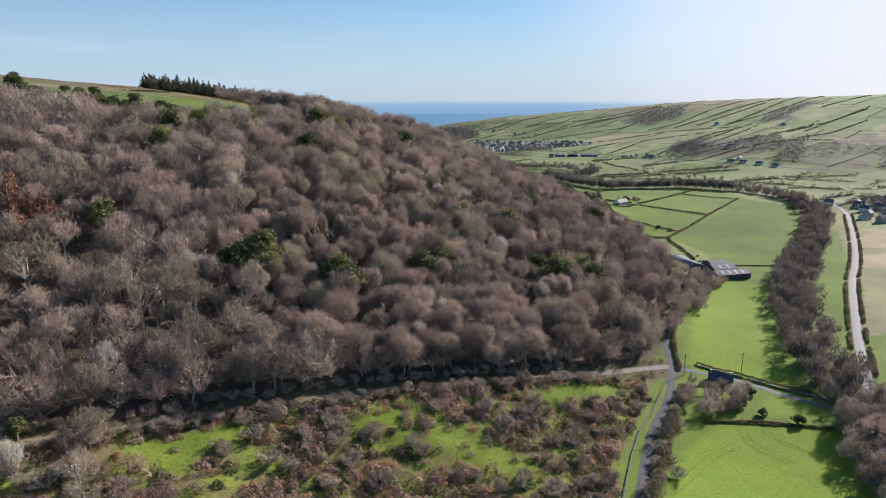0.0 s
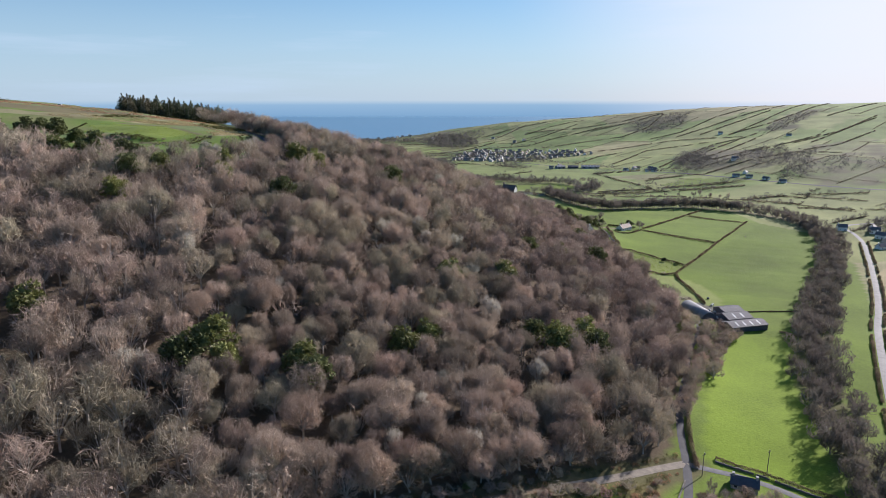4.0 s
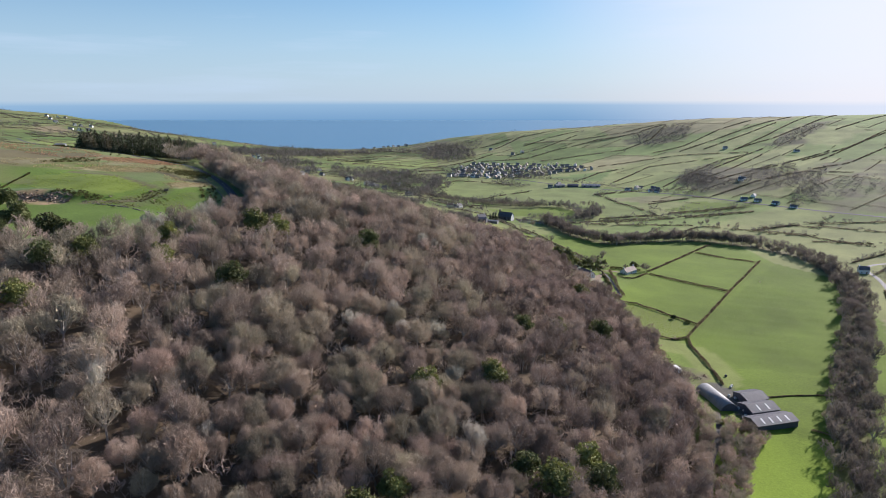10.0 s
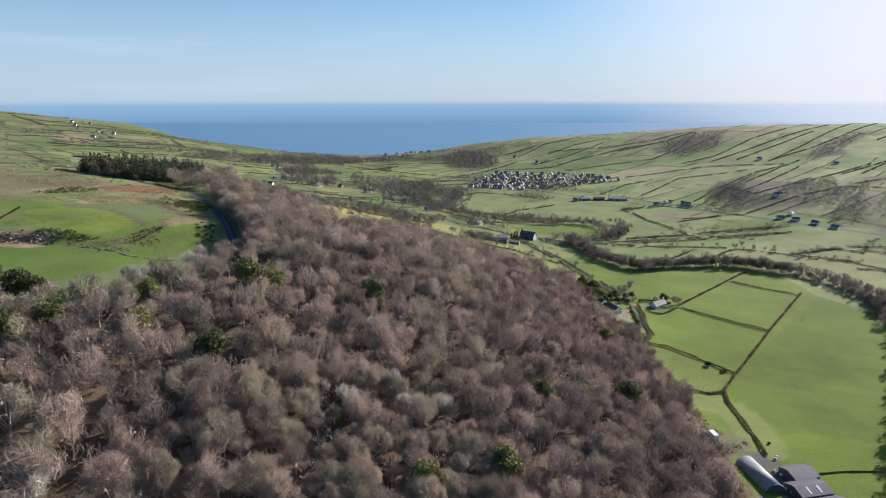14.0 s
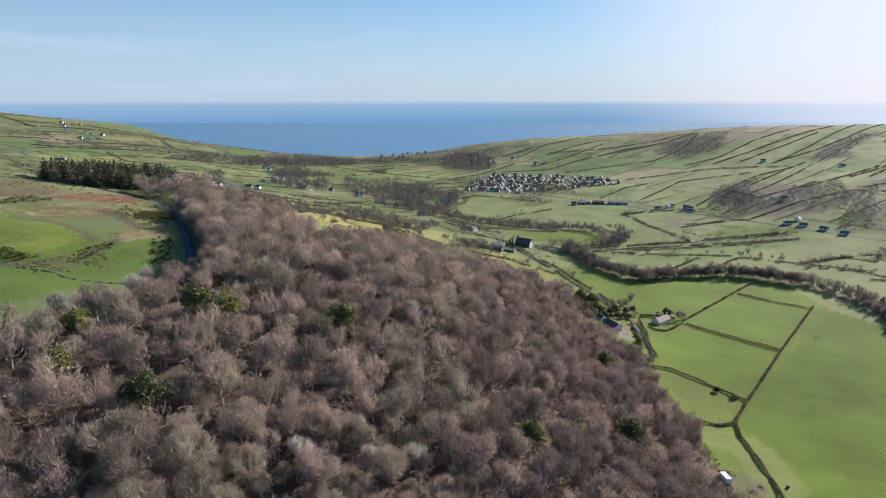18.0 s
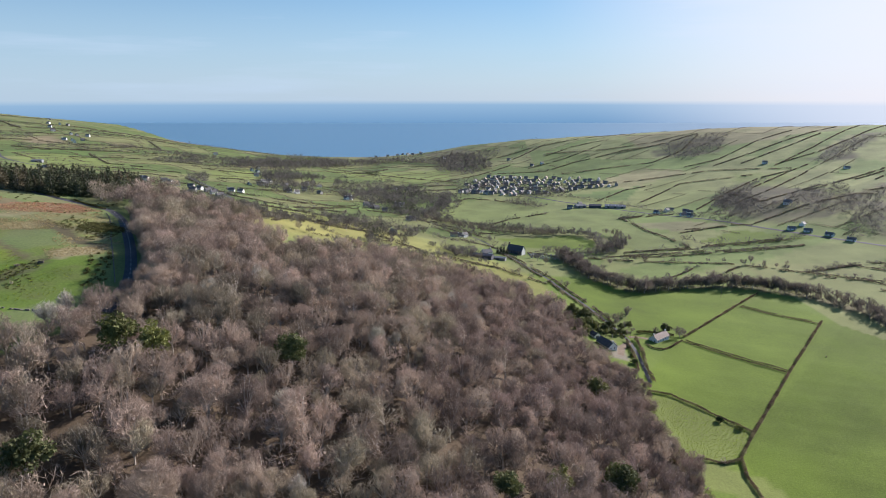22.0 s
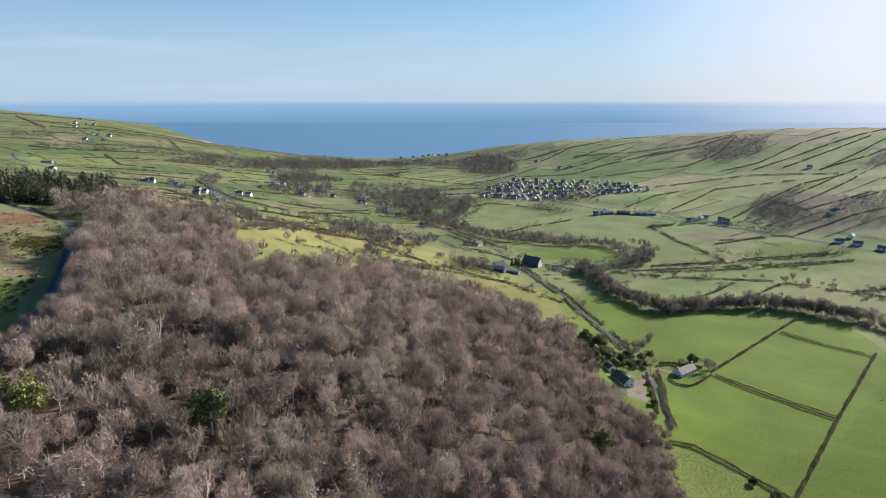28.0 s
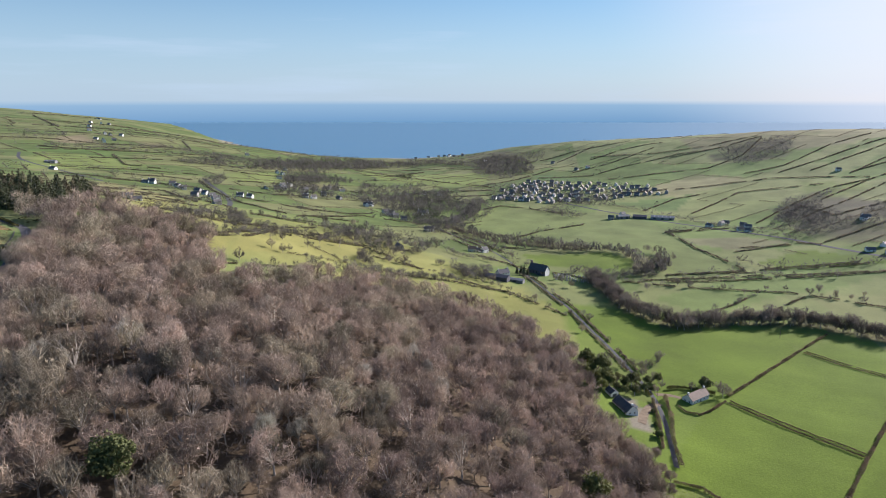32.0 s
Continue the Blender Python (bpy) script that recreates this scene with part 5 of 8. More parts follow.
FAR_HEDGES += [
    [(-858, 1381), (-804, 1397), (-743, 1439), (-622, 1589)], [(-704, 1379), (-603, 1266), (-536, 1284)], [(-544, 1140), (-485, 1189), (-439, 1207)], [(-805, 1792), (-700, 1643)],
    [(-439, 1207), (-364, 1111), (-284, 1024)], [(-553, 1055), (-516, 1082), (-460, 1092), (-396, 1123)], [(-271, 1356), (-191, 1374), (-85, 1364)], [(-182, 1329), (-123, 1494), (-10, 1546)],
    [(-355, 1768), (-204, 1704), (-64, 1627), (-12, 1588)], [(-266, 1893), (-151, 1945), (-41, 1921)], [(-410, 1272), (-339, 1350)], [(-617, 1128), (-557, 1215), (-481, 1276)]]
FAR_HEDGES += [
    [(-993, 1441), (-931, 1499), (-830, 1513), (-744, 1613), (-610, 1652)], [(-1149, 1711), (-1063, 1832), (-916, 1893), (-710, 1820)], [(-1479, 2048), (-1577, 2363), (-1552, 2593)],
    [(-700, 1290), (-620, 1400), (-480, 1480)], [(-820, 1340), (-760, 1420), (-744, 1613)], [(-1250, 1850), (-1120, 2010), (-900, 2100)], [(-1063, 1832), (-1000, 2050)], [(-1000, 2050), (-880, 2200), (-760, 2240)]]
FAR_HEDGES += [
    [(-10, 1309), (18, 1363), (59, 1351), (127, 1309)], [(48, 1102), (91, 1169), (147, 1222)], [(251, 1167), (305, 1181)], [(309, 1054), (387, 1090), (411, 1076)],
    [(312, 977), (375, 987), (428, 1000)], [(213, 950), (255, 963), (302, 967)], [(247, 1334), (315, 1429), (375, 1457)], [(318, 1307), (421, 1435), (502, 1432), (552, 1429)], [(383, 1217), (470, 1315), (548, 1395), (623, 1430)],
    [(440, 1212), (538, 1302), (641, 1406)], [(465, 1302), (477, 1201), (538, 1244), (604, 1290)], [(417, 1084), (514, 1149), (620, 1210), (690, 1180)]]
FAR_HEDGES += [
    [(63, 1751), (198, 1758), (274, 1824), (409, 1874), (491, 1866)], [(161, 1809), (253, 1877), (371, 1982)], [(49, 2016), (181, 2099), (382, 2135), (486, 2089)], [(233, 1711), (349, 1711), (434, 1693)],
    [(335, 1521), (446, 1520), (501, 1519), (545, 1493), (629, 1444)], [(575, 1543), (720, 1647), (821, 1732)], [(617, 1486), (746, 1603), (950, 1810)], [(466, 1587), (555, 1613), (686, 1738), (794, 1810)],
    [(569, 1255), (661, 1314), (756, 1372)], [(126, 1969), (232, 2123)], [(434, 1693), (520, 1760), (600, 1900)], [(700, 1300), (820, 1400), (960, 1520)]]
FAR_HEDGES += [
    [(-320, 799), (-318, 859), (-288, 878), (-257, 876)], [(-1377, 1983), (-1200, 1823), (-1093, 1730)], [(-1026, 1603), (-986, 1641), (-935, 1669)], [(-243, 1092), (-209, 1086), (-170, 1108), (-150, 1152)], [(-95, 1427), (-6, 1484)],
    [(213, 1949), (296, 2015), (370, 2033), (400, 2028)], [(222, 1981), (365, 1915), (492, 1905), (602, 1937)], [(193, 1481), (259, 1521), (322, 1531)], [(255, 1175), (341, 1196)], [(227, 830), (276, 886)], [(-310, 1668), (-254, 1708), (-203, 1863)], [(-38, 1614), (119, 1876)]]
FAR_HEDGES += [
    [(-526, 1032), (-489, 1073), (-461, 1106)], [(-437, 925), (-409, 960), (-356, 955), (-332, 984), (-254, 940)], [(-222, 734), (-225, 783), (-193, 758), (-175, 774), (-162, 809), (-145, 903)], [(-161, 677), (-148, 688), (-138, 735), (-154, 838)],
    [(-111, 637), (-97, 657), (-86, 674), (-75, 706)], [(-212, 912), (-188, 920), (-163, 954)], [(-317, 1082), (-270, 1081), (-205, 1074)], [(-371, 1167), (-311, 1178), (-260, 1230)], [(-509, 1387), (-420, 1407), (-347, 1478)],
    [(-23, 1043), (8, 1008), (66, 1046)], [(255, 1172), (269, 1073), (293, 998), (297, 975), (213, 952)], [(255, 1172), (320, 1201)], [(311, 1073), (379, 1080)], [(310, 981), (346, 988), (420, 1005)], [(208, 926), (276, 938), (431, 972)]]
FAR_HEDGES += [
    [(521, 1555), (622, 1621), (754, 1715), (899, 1814)], [(622, 1495), (734, 1555), (840, 1641), (1005, 1793)], [(671, 1309), (799, 1386), (940, 1492)], [(878, 1569), (1080, 1713)], [(507, 1320), (615, 1421), (665, 1458)],
    [(391, 845), (426, 834), (452, 790), (479, 766)], [(469, 888), (528, 841)], [(399, 700), (464, 742)], [(399, 877), (442, 891), (467, 872)], [(377, 1852), (519, 1872), (611, 1925)], [(648, 1227), (723, 1254), (857, 1359)]]
for line in FAR_HEDGES:
    d = np.hypot(*np.mean(line, 0))
    coarse = min(2.2, d / 700)
    hedge(line, "dark hedge bank between far pastures", 1.6 + 0.7 * coarse, 1.2 + 0.4 * coarse, 15 / (0.5 + coarse), 0.42 + 0.36 * coarse, M_FAR_HEDGE, gaps=0.12)

# the banks between the smaller fields, too many to count
bank_gen = np.random.default_rng(12)
DRAWN_LINES = FAR_HEDGES + [CHURCH_ROAD, LEFT_ROAD, FAR_ROAD, STREAM]
BANK_SPOTS = []
for fields, low_x, high_x in ((LEFT_FIELDS, -1500, 180), (RIGHT_FIELDS, 180, 1100)):
    for (u0, v0), (u1, v1) in fields.banks:
        if bank_gen.uniform() < 0.12:
            continue
        n = int(math.hypot(u1 - u0, v1 - v0) / 1.2)
        f = np.linspace(0, 1, n + 2)
        x, y = fields.to_plan(u0 + (u1 - u0) * f, v0 + (v1 - v0) * f)
        ok = (x > low_x) & (x < high_x) & (y > 640) & (y < coast(x) - 60) & (on_ground(x, y) > 4) & (np.hypot(x, y) < 2300)
        ok &= ~((x > -60) & (x < 480) & (y < 1040)) & ~((x > 0) & (x < 310) & (y > 1040) & (y < 1700)) & ~inside(x, y, WOOD) & ~((x < -190) & (y < 760))
        if ok.sum() < 20:
            continue
        x, y = x[ok], y[ok]
        clear = np.min([near_line(x, y, q) for q in DRAWN_LINES], axis=0) > 20
        if clear.sum() > 20:
            BANK_SPOTS.append(np.c_[x[clear], y[clear]])
spots = np.concatenate(BANK_SPOTS)
grow = 0.9 + 0.5 * wobble(spots[:, 0], spots[:, 1], 45, 3)
rich = np.repeat(np.arange(len(spots)), 4)
hx_, hy_ = (spots[rich] + bank_gen.normal(size=(len(rich), 2)) * 0.6).T
hz_ = on_ground(hx_, hy_) + grow[rich] * 1.5 * bank_gen.uniform(0, 1, len(rich)) ** 0.7
tagged(new("field_banks", soup("field_banks", leaf_tris(np.c_[hx_, hy_, hz_], 0.75, bank_gen), M_FAR_HEDGE, (rich // 90 * 0.37) % 1.0)), "dark hedge banks between the small far fields", "hedge", kind="stuff")

# gorse and bracken banks of the plateau
for line, mat, w, h in (([(-254, 460), (-256, 475), (-258, 492)], M_GORSE, 1.6, 0.8), ([(-204, 596), (-228, 610), (-268, 621), (-330, 634)], M_GORSE, 2.6, 1.9)):
    hedge(line, "ragged gorse bank on the plateau pasture", w, h, 60, 0.34, mat, "gorse_bank", 0.2, "gorse banks")


# ------------------------------------------------------------ scrub below the track
def shrubs(name, poly, gap, seed, mat, low, high, per, size, label, avoid=(), keep_if=None, kind="stuff"):
    g = np.random.default_rng(seed)
    x, y = scatter(poly, gap, seed, 0.5)
    ok = np.ones(len(x), bool)
    for a in avoid:
        ok &= ~inside(x, y, a)
    for line, clear in ((LANE, 1.9), (TRACK, 1.0), (TRACK_MOUTH, 2.9)):
        ok &= near_line(x, y, line) > clear
    if keep_if is not None:
        ok &= keep_if(x, y)
    tris, tint = [], []
    for px, py in zip(x[ok], y[ok]):
        r = g.uniform(low, high)
        u = g.normal(size=(per, 3))
        u /= np.linalg.norm(u, axis=1)[:, None]
        u *= g.uniform(0.3, 1, per)[:, None] ** 0.6
        c = np.array([px, py, float(on_ground(px, py)) + r * 0.3]) + u * (r, r, r * 0.62)
        tris.append(leaf_tris(c, size, g))
        tint.append(np.full(per, g.uniform()))
    ob = new(name, soup(name, np.concatenate(tris), mat, np.concatenate(tint)))
    return tagged(ob, label, "scrub", kind=kind)


def shell_tris(centres, outward, size, gen):
    """One triangle at each centre, lying roughly square to the outward direction there."""
    n = outward + gen.normal(size=outward.shape) * 0.38
    n /= np.linalg.norm(n, axis=1)[:, None]
    a = np.cross(n, gen.normal(size=n.shape))
    a /= np.linalg.norm(a, axis=1)[:, None]
    b = np.cross(n, a)
    s = (size * gen.uniform(0.6, 1.4, len(n)))[:, None]
    return np.stack([centres - a * s * 0.7 - b * s * 0.4, centres + a * s * 0.7 - b * s * 0.4, centres + b * s * 0.8], axis=1)


def mounds(name, poly, gap, seed, mat, low, high, per, size, label, avoid=(), keep_if=None):
    """Dense rounded hummocks of one growth, each a lumpy dome of small leaf and stem faces, over the ground."""
    g = np.random.default_rng(seed)
    x, y = scatter(poly, gap, seed, 0.5)
    ok = np.ones(len(x), bool)
    for q in avoid:
        ok &= ~inside(x, y, q)
    for line, clear in ((LANE, 2.6), (TRACK, 2.2), (TRACK_MOUTH, 3.6)):
        ok &= near_line(x, y, line) > clear
    if keep_if is not None:
        ok &= keep_if(x, y)
    tris, tint = [], []
    for px, py in zip(x[ok], y[ok]):
        r, tall, turn = g.uniform(low, high), g.uniform(0.75, 1.25), g.uniform(0, 6.3)
        u = g.normal(size=(per, 3))
        u /= np.linalg.norm(u, axis=1)[:, None]
        u[:, 2] = np.abs(u[:, 2])
        a = np.arctan2(u[:, 1], u[:, 0]) + turn
        lump = 1 + 0.20 * np.sin(3 * a) + 0.13 * np.sin(5 * a + 4 * u[:, 2]) + 0.10 * np.sin(7 * u[:, 2] + 2 * a)
        facing = u * (1, 1, 1.2)
        u *= (lump * g.uniform(0.86, 1.04, per))[:, None]
        qx, qy = px + u[:, 0] * r, py + u[:, 1] * r
        tris.append(shell_tris(np.c_[qx, qy, on_ground(qx, qy) + u[:, 2] * r * tall], facing, size, g))
        tint.append(np.full(per, g.uniform()))
    ob = new(name, soup(name, np.concatenate(tris), mat, np.concatenate(tint)))
    return tagged(ob, label, "scrub", kind="stuff")


mounds("bramble", SCRUB, 5.0, 70, M_BRAMBLE, 1.4, 3.0, 320, 0.27, "purple-brown bramble mounds on the rough slope", SCRUB_GREEN, lambda x, y: wobble(x, y, 13, 5) > -0.22)
mounds("dark_bramble", SCRUB, 10.0, 68, M_DARK_BRAMBLE, 1.2, 2.4, 260, 0.25, "dark leafy bramble mounds on the rough slope", SCRUB_GREEN)
mounds("bracken", SCRUB, 4.0, 71, M_BRACKEN, 0.8, 1.6, 120, 0.22, "rust-brown dead bracken over the rough slope", SCRUB_GREEN, lambda x, y: wobble(x, y, 7, 3) < 0.1)
mounds("gorse", SCRUB, 8.0, 72, M_GORSE, 0.8, 1.8, 200, 0.18, "dark olive gorse bushes on the rough slope", SCRUB_GREEN)
mounds("bramble_island", SCRUB, 8.5, 69, M_BRAMBLE, 0.9, 1.8, 220, 0.18, "lone bramble mounds standing in the green patches", (), lambda x, y: np.any([inside(x, y, q) for q in SCRUB_GREEN], axis=0))
shrubs("gorse_bloom", SCRUB, 9.5, 74, M_GORSE_BLOOM, 0.5, 1.2, 110, 0.13, "gorse in yellow bloom on the rough slope", SCRUB_GREEN)
shrubs("tussock", SCRUB, 1.5, 73, M_TUSSOCK, 0.3, 0.7, 20, 0.13, "green grass tussocks on the rough slope", (), lambda x, y: (wobble(x, y, 7, 3) > 0.0) | np.any([inside(x, y, q) for q in SCRUB_GREEN], axis=0))
shrubs("dead_grass", SCRUB, 2.6, 78, M_STRAW, 0.35, 0.9, 26, 0.15, "bleached dead grass on the rough slope", SCRUB_GREEN, lambda x, y: wobble(x, y, 11, 6) > 0.0)
# low growth on both sides of the track
TRACK_BANK = [(a, b + 6.5) for a, b in TRACK[:14]] + [(a, b - 7.5) for a, b in TRACK[:14]][::-1]
shrubs("trackside_bramble", TRACK_BANK, 2.3, 79, M_GORSE, 0.6, 1.8, 60, 0.22, "dark bramble and ivy crowding the forest track", (), lambda x, y: wobble(x, y, 8, 2) > -0.25)
shrubs("trackside_bracken", TRACK_BANK, 2.9, 80, M_BRACKEN, 0.6, 1.5, 44, 0.24, "brown dead bracken beside the forest track", (), lambda x, y: wobble(x, y, 8, 2) < 0.35)
shrubs("rough_grass", [(143, 561), (154, 560), (167, 549), (187, 524), (170, 500), (160, 490), (136, 482), (134, 512), (138, 545)], 1.7, 84, M_TUSSOCK, 0.25, 0.6, 14, 0.2, "tussocky yellow-green grass in a rough corner field")
shrubs("wood_edge_bramble", [(134, 400), (139, 440), (137, 475), (131, 512), (136, 560), (122, 592), (127, 594), (142, 560), (137, 512), (143, 475), (145, 440), (139, 400)], 2.6, 83, M_HEDGE, 0.6, 1.6, 60, 0.28, "tangled brown bramble along the edge of the wood")
SHRUB_KINDS = [tree_kind(150 + k, r, h, n, 640, 0.05, m, core=30, low=-0.95, bare=0.06) for k, (r, h, n, m) in enumerate([(2.4, 3.0, 11, M_TWIG), (2.0, 3.0, 9, M_TWIG_OAK), (2.7, 3.3, 12, M_TWIG_OAK)])]


def bare_shrub(x, y, size, k, label="bare twiggy shrub on the bracken slope", group="shrubs on the rough slope"):
    root = tagged(new("bare_shrub"), label, "shrub", group)
    part("trunk", SHRUB_KINDS[k % 3][0], root)
    part("crown", SHRUB_KINDS[k % 3][1], root)
    root.matrix_basis = pose(x, y, float(on_ground(x, y)) - 0.1, 0, 0, k * 77) @ Matrix.Diagonal((size, size, size, 1))


sg = np.random.default_rng(75)
shx, shy = scatter(SCRUB, 8.6, 76, 0.5)
near_first = np.argsort(shy + 0.2 * np.abs(shx))[::-1]
shx, shy = shx[near_first], shy[near_first]
left_over, planted = [], 0
for k in range(len(shx)):
    if near_line(shx[k], shy[k], LANE) > 4 and near_line(shx[k], shy[k], TRACK) > 3.5 and shy[k] > 95 and shx[k] > -110 and not any(inside(shx[k], shy[k], q) for q in SCRUB_GREEN):
        planted += 1
        if planted <= 70:
            bare_shrub(shx[k], shy[k], sg.uniform(0.7, 1.5), k)
        else:
            left_over.append((shx[k], shy[k]))
if left_over:
    tri, tint = stamped(left_over, [bare_tree_arrays(160 + k, 2.4, 3.0, 8, 170, 0.055, core=12, low=-0.9, bare=0.06)[1] for k in range(3)], sg, 0.55, 1.3)
    tagged(new("shrub_thicket", soup("shrub_thicket", tri, M_TWIG, tint)), "bare twiggy shrubs over the bracken slope", "scrub", kind="stuff")
for k, (x, y) in enumerate([(23, 196), (9, 189), (-35, 165), (-33, 158), (-29, 153), (-22, 156), (-14, 165), (-4, 178), (-50, 155), (-62, 147), (-68, 141), (-30, 148), (-8, 150), (-80, 131)]):
    bare_shrub(x, y, (1.3, 1.1, 0.9, 1.5)[k % 4], k, "bare twiggy bush beside the forest track", "bushes beside the track")
for k, (x, y) in enumerate([(-82, 127), (-85, 124), (-90, 113), (-78, 116), (-68, 112), (-96, 110), (-74, 110), (-60, 114), (-92, 104)]):
    bare_tree(x, y, 0.62 + 0.08 * (k % 4), 50 * k, (EDGE_KINDS[0], EDGE_KINDS[2], PALE_KINDS[0])[k % 3], "small bare oak on the rough slope below the track", "small oaks below the track", 0.1, "oak_tree")
bare_tree(-84, 129, 0.95, 20, EDGE_KINDS[0], "broad bare oak standing alone beside the track", "small oaks below the track", 0.1, "oak_tree")
for x, y, size in ((-96, 124, 0.5), (-55, 155, 0.22), (-61, 150, 0.26), (9, 197, 0.24)):
    evergreen(x, y, size, 40 + x, PINES[2], "ivy_tree", "small ivy-covered tree beside the track", "evergreens in the wood")
for k, (x, y) in enumerate([(-91, 113), (-87, 111), (-84, 113), (-71, 117), (-68, 115), (-76, 118), (-48, 152), (-25, 143), (-32, 154), (-29, 131), (-21, 153), (-14, 138), (-18, 134), (17, 142), (25, 141), (35, 147), (9, 199), (23, 199)]):
    bare_shrub(x, y, (1.7, 1.35, 1.5, 1.2)[k % 4], k, "pale grey bushy willow on the rough slope", "shrubs on the rough slope")

verge = np.random.default_rng(86)
for off in (3.0, -3.0):
    x, y, dx, dy = along(TRACK[:14], 5.0)
    for k in range(1, len(x)):
        if x[k] > 40:
            continue
        bare_shrub(x[k] - dy[k] * (off + verge.normal() * 0.6), y[k] + dx[k] * (off + verge.normal() * 0.6), verge.uniform(0.7, 1.45), k, "bare twiggy bush beside the forest track", "bushes beside the track")
thicket = np.random.default_rng(77)
for a, b, off in ((84, 214, 0), (70, 188, 1), (59, 164, 2)):
    for k in range(9):
        x, y = a - 1.3 * k * 1.05 + thicket.normal() * 1.4 + 1.5, b - 2.6 * k + thicket.normal() * 1.2
        bare_shrub(x, y, thicket.uniform(0.8, 1.25), k + off, "tall bare thorn thicket beside the lane", "thicket beside the lane")

# ------------------------------------------------------------ trees of the valley floor
VALLEY_KINDS = [tree_kind(170 + k, r, h, n, 380, 0.13, m, low=-0.4, bare=0.16) for k, (r, h, n, m) in enumerate([(5.0, 12.5, 11, M_ALDER), (4.4, 11.0, 10, M_ALDER), (5.8, 13.5, 12, M_ALDER), (3.8, 10.5, 9, M_TWIG_OAK)])]
vg = np.random.default_rng(81)


def belt(line, step, spread, low, high, label, group, crowd=""):
    x, y, dx, dy = along(line, step)
    if crowd:
        o = vg.uniform(-spread, spread, len(x))
        tri, tint = stamped(list(zip(x - dy * o, y + dx * o)), [bare_tree_arrays(390 + k, 5.0, 12.0, 9, 190, 0.2, core=24, low=-0.5, bare=0.14)[1] for k in range(3)], vg, low, high)
        tagged(new(crowd, soup(crowd, tri, M_ALDER, tint)), label, "trees", kind="stuff")
        return
    for k in range(len(x)):
        o = vg.uniform(-spread, spread)
        bare_tree(x[k] - dy[k] * o, y[k] + dx[k] * o, vg.uniform(low, high), vg.uniform(0, 360), VALLEY_KINDS[int(vg.integers(0, 4))], label, group, 0.2, "alder_tree")


belt(STREAM[:13], 4.6, 9.0, 0.8, 1.2, "bare alder in the dark belt along the stream", "stream-side trees")
belt(STREAM[:13], 11.0, 12.0, 0.6, 1.0, "bare alder in the dark belt along the stream", "stream-side trees")
belt(STREAM[9:15], 7, 6, 0.6, 1.0, "bare alder along the bend of the stream", "stream-side trees")
belt(STREAM[12:], 3.0, 7, 0.9, 1.45, "bare alder along the bend of the stream", "stream-side trees")
# thicket beneath the stream-side trees
sx_, sy_, sdx_, sdy_ = along(STREAM, 3.0)
side_ = vg.uniform(-7.5, 7.5, len(sx_))
tri, tint = stamped(list(zip(sx_ - sdy_ * side_, sy_ + sdx_ * side_)), SMALL, vg, 0.35, 0.75)
tagged(new("stream_thicket", soup("stream_thicket", tri, M_ALDER, tint)), "dark tangled thicket along the stream", "undergrowth", kind="stuff")
belt(STREAM[:12], 3.2, 12.0, 0.8, 1.15, "dark bare trees crowding both banks of the stream", "stream-side trees", "stream_wood")
belt(STREAM[12:], 3.0, 8.0, 0.9, 1.3, "dark bare trees crowding the bend of the stream", "stream-side trees", "stream_wood")
belt([(-41, 1117), (-8, 1096), (25, 1058), (53, 1048), (100, 1044), (139, 1040)], 3.0, 6.0, 0.7, 1.05, "bare trees along the burn below the village", "stream-side trees", "burn_wood")
belt([(188, 950), (205, 975), (222, 1000), (222, 1035), (205, 1048)], 4.5, 9, 0.7, 1.1, "bare trees of a far field copse", "copse trees", "copse")
belt([(-27, 1115), (28, 1097), (79, 1069), (127, 1062), (168, 1050), (200, 1040)], 3.6, 4, 0.45, 0.8, "bare trees crowding a far hedgerow", "hedgerow trees", "hedgerow")
for k, (x, y) in enumerate([(272, 894), (283, 893), (216, 913), (228, 912), (328, 893), (377, 953), (346, 884), (360, 885), (366, 875), (256, 905), (339, 900), (395, 860), (420, 845), (57, 811), (121, 778),
                            (78, 815), (39, 851), (16, 842), (193, 666), (148, 683), (126, 691), (385, 850), (104, 893), (112, 880), (98, 905), (-104, 731), (-109, 810), (-88, 640), (30, 1030),
                            (10, 1050), (52, 985), (-208, 859), (-189, 809), (-106, 773), (-96, 826), (-67, 793), (-60, 778), (-104, 886), (-66, 894), (-48, 932), (-31, 978), (-107, 656), (-202, 753), (-188, 771), (-257, 747),
                            (-104, 718), (-154, 957), (-135, 1002), (295, 907), (313, 909), (184, 893), (113, 746), (32, 873), (-49, 818), (351, 895), (376, 896), (143, 937), (-126, 771), (-37, 825), (-113, 719)]):
    bare_tree(x, y, 0.55 + 0.08 * (k * 7 % 6), 37 * k, VALLEY_KINDS[k % 4], "single bare hedgerow tree in the valley pastures", "hedgerow trees", 0.1, "hedgerow_tree")
for k, (x, y) in enumerate([(86, 213), (90, 211), (94, 208), (80, 205), (88, 218), (97, 213), (73, 193), (77, 199), (69, 186), (66, 178), (100, 206)]):
    bare_tree(x, y, 0.5 + 0.06 * (k * 5 % 5), 41 * k, VALLEY_KINDS[(k + 1) % 4], "small bare tree crowding the roadside cottage", "trees by the cottage", 0.1, "garden_tree")
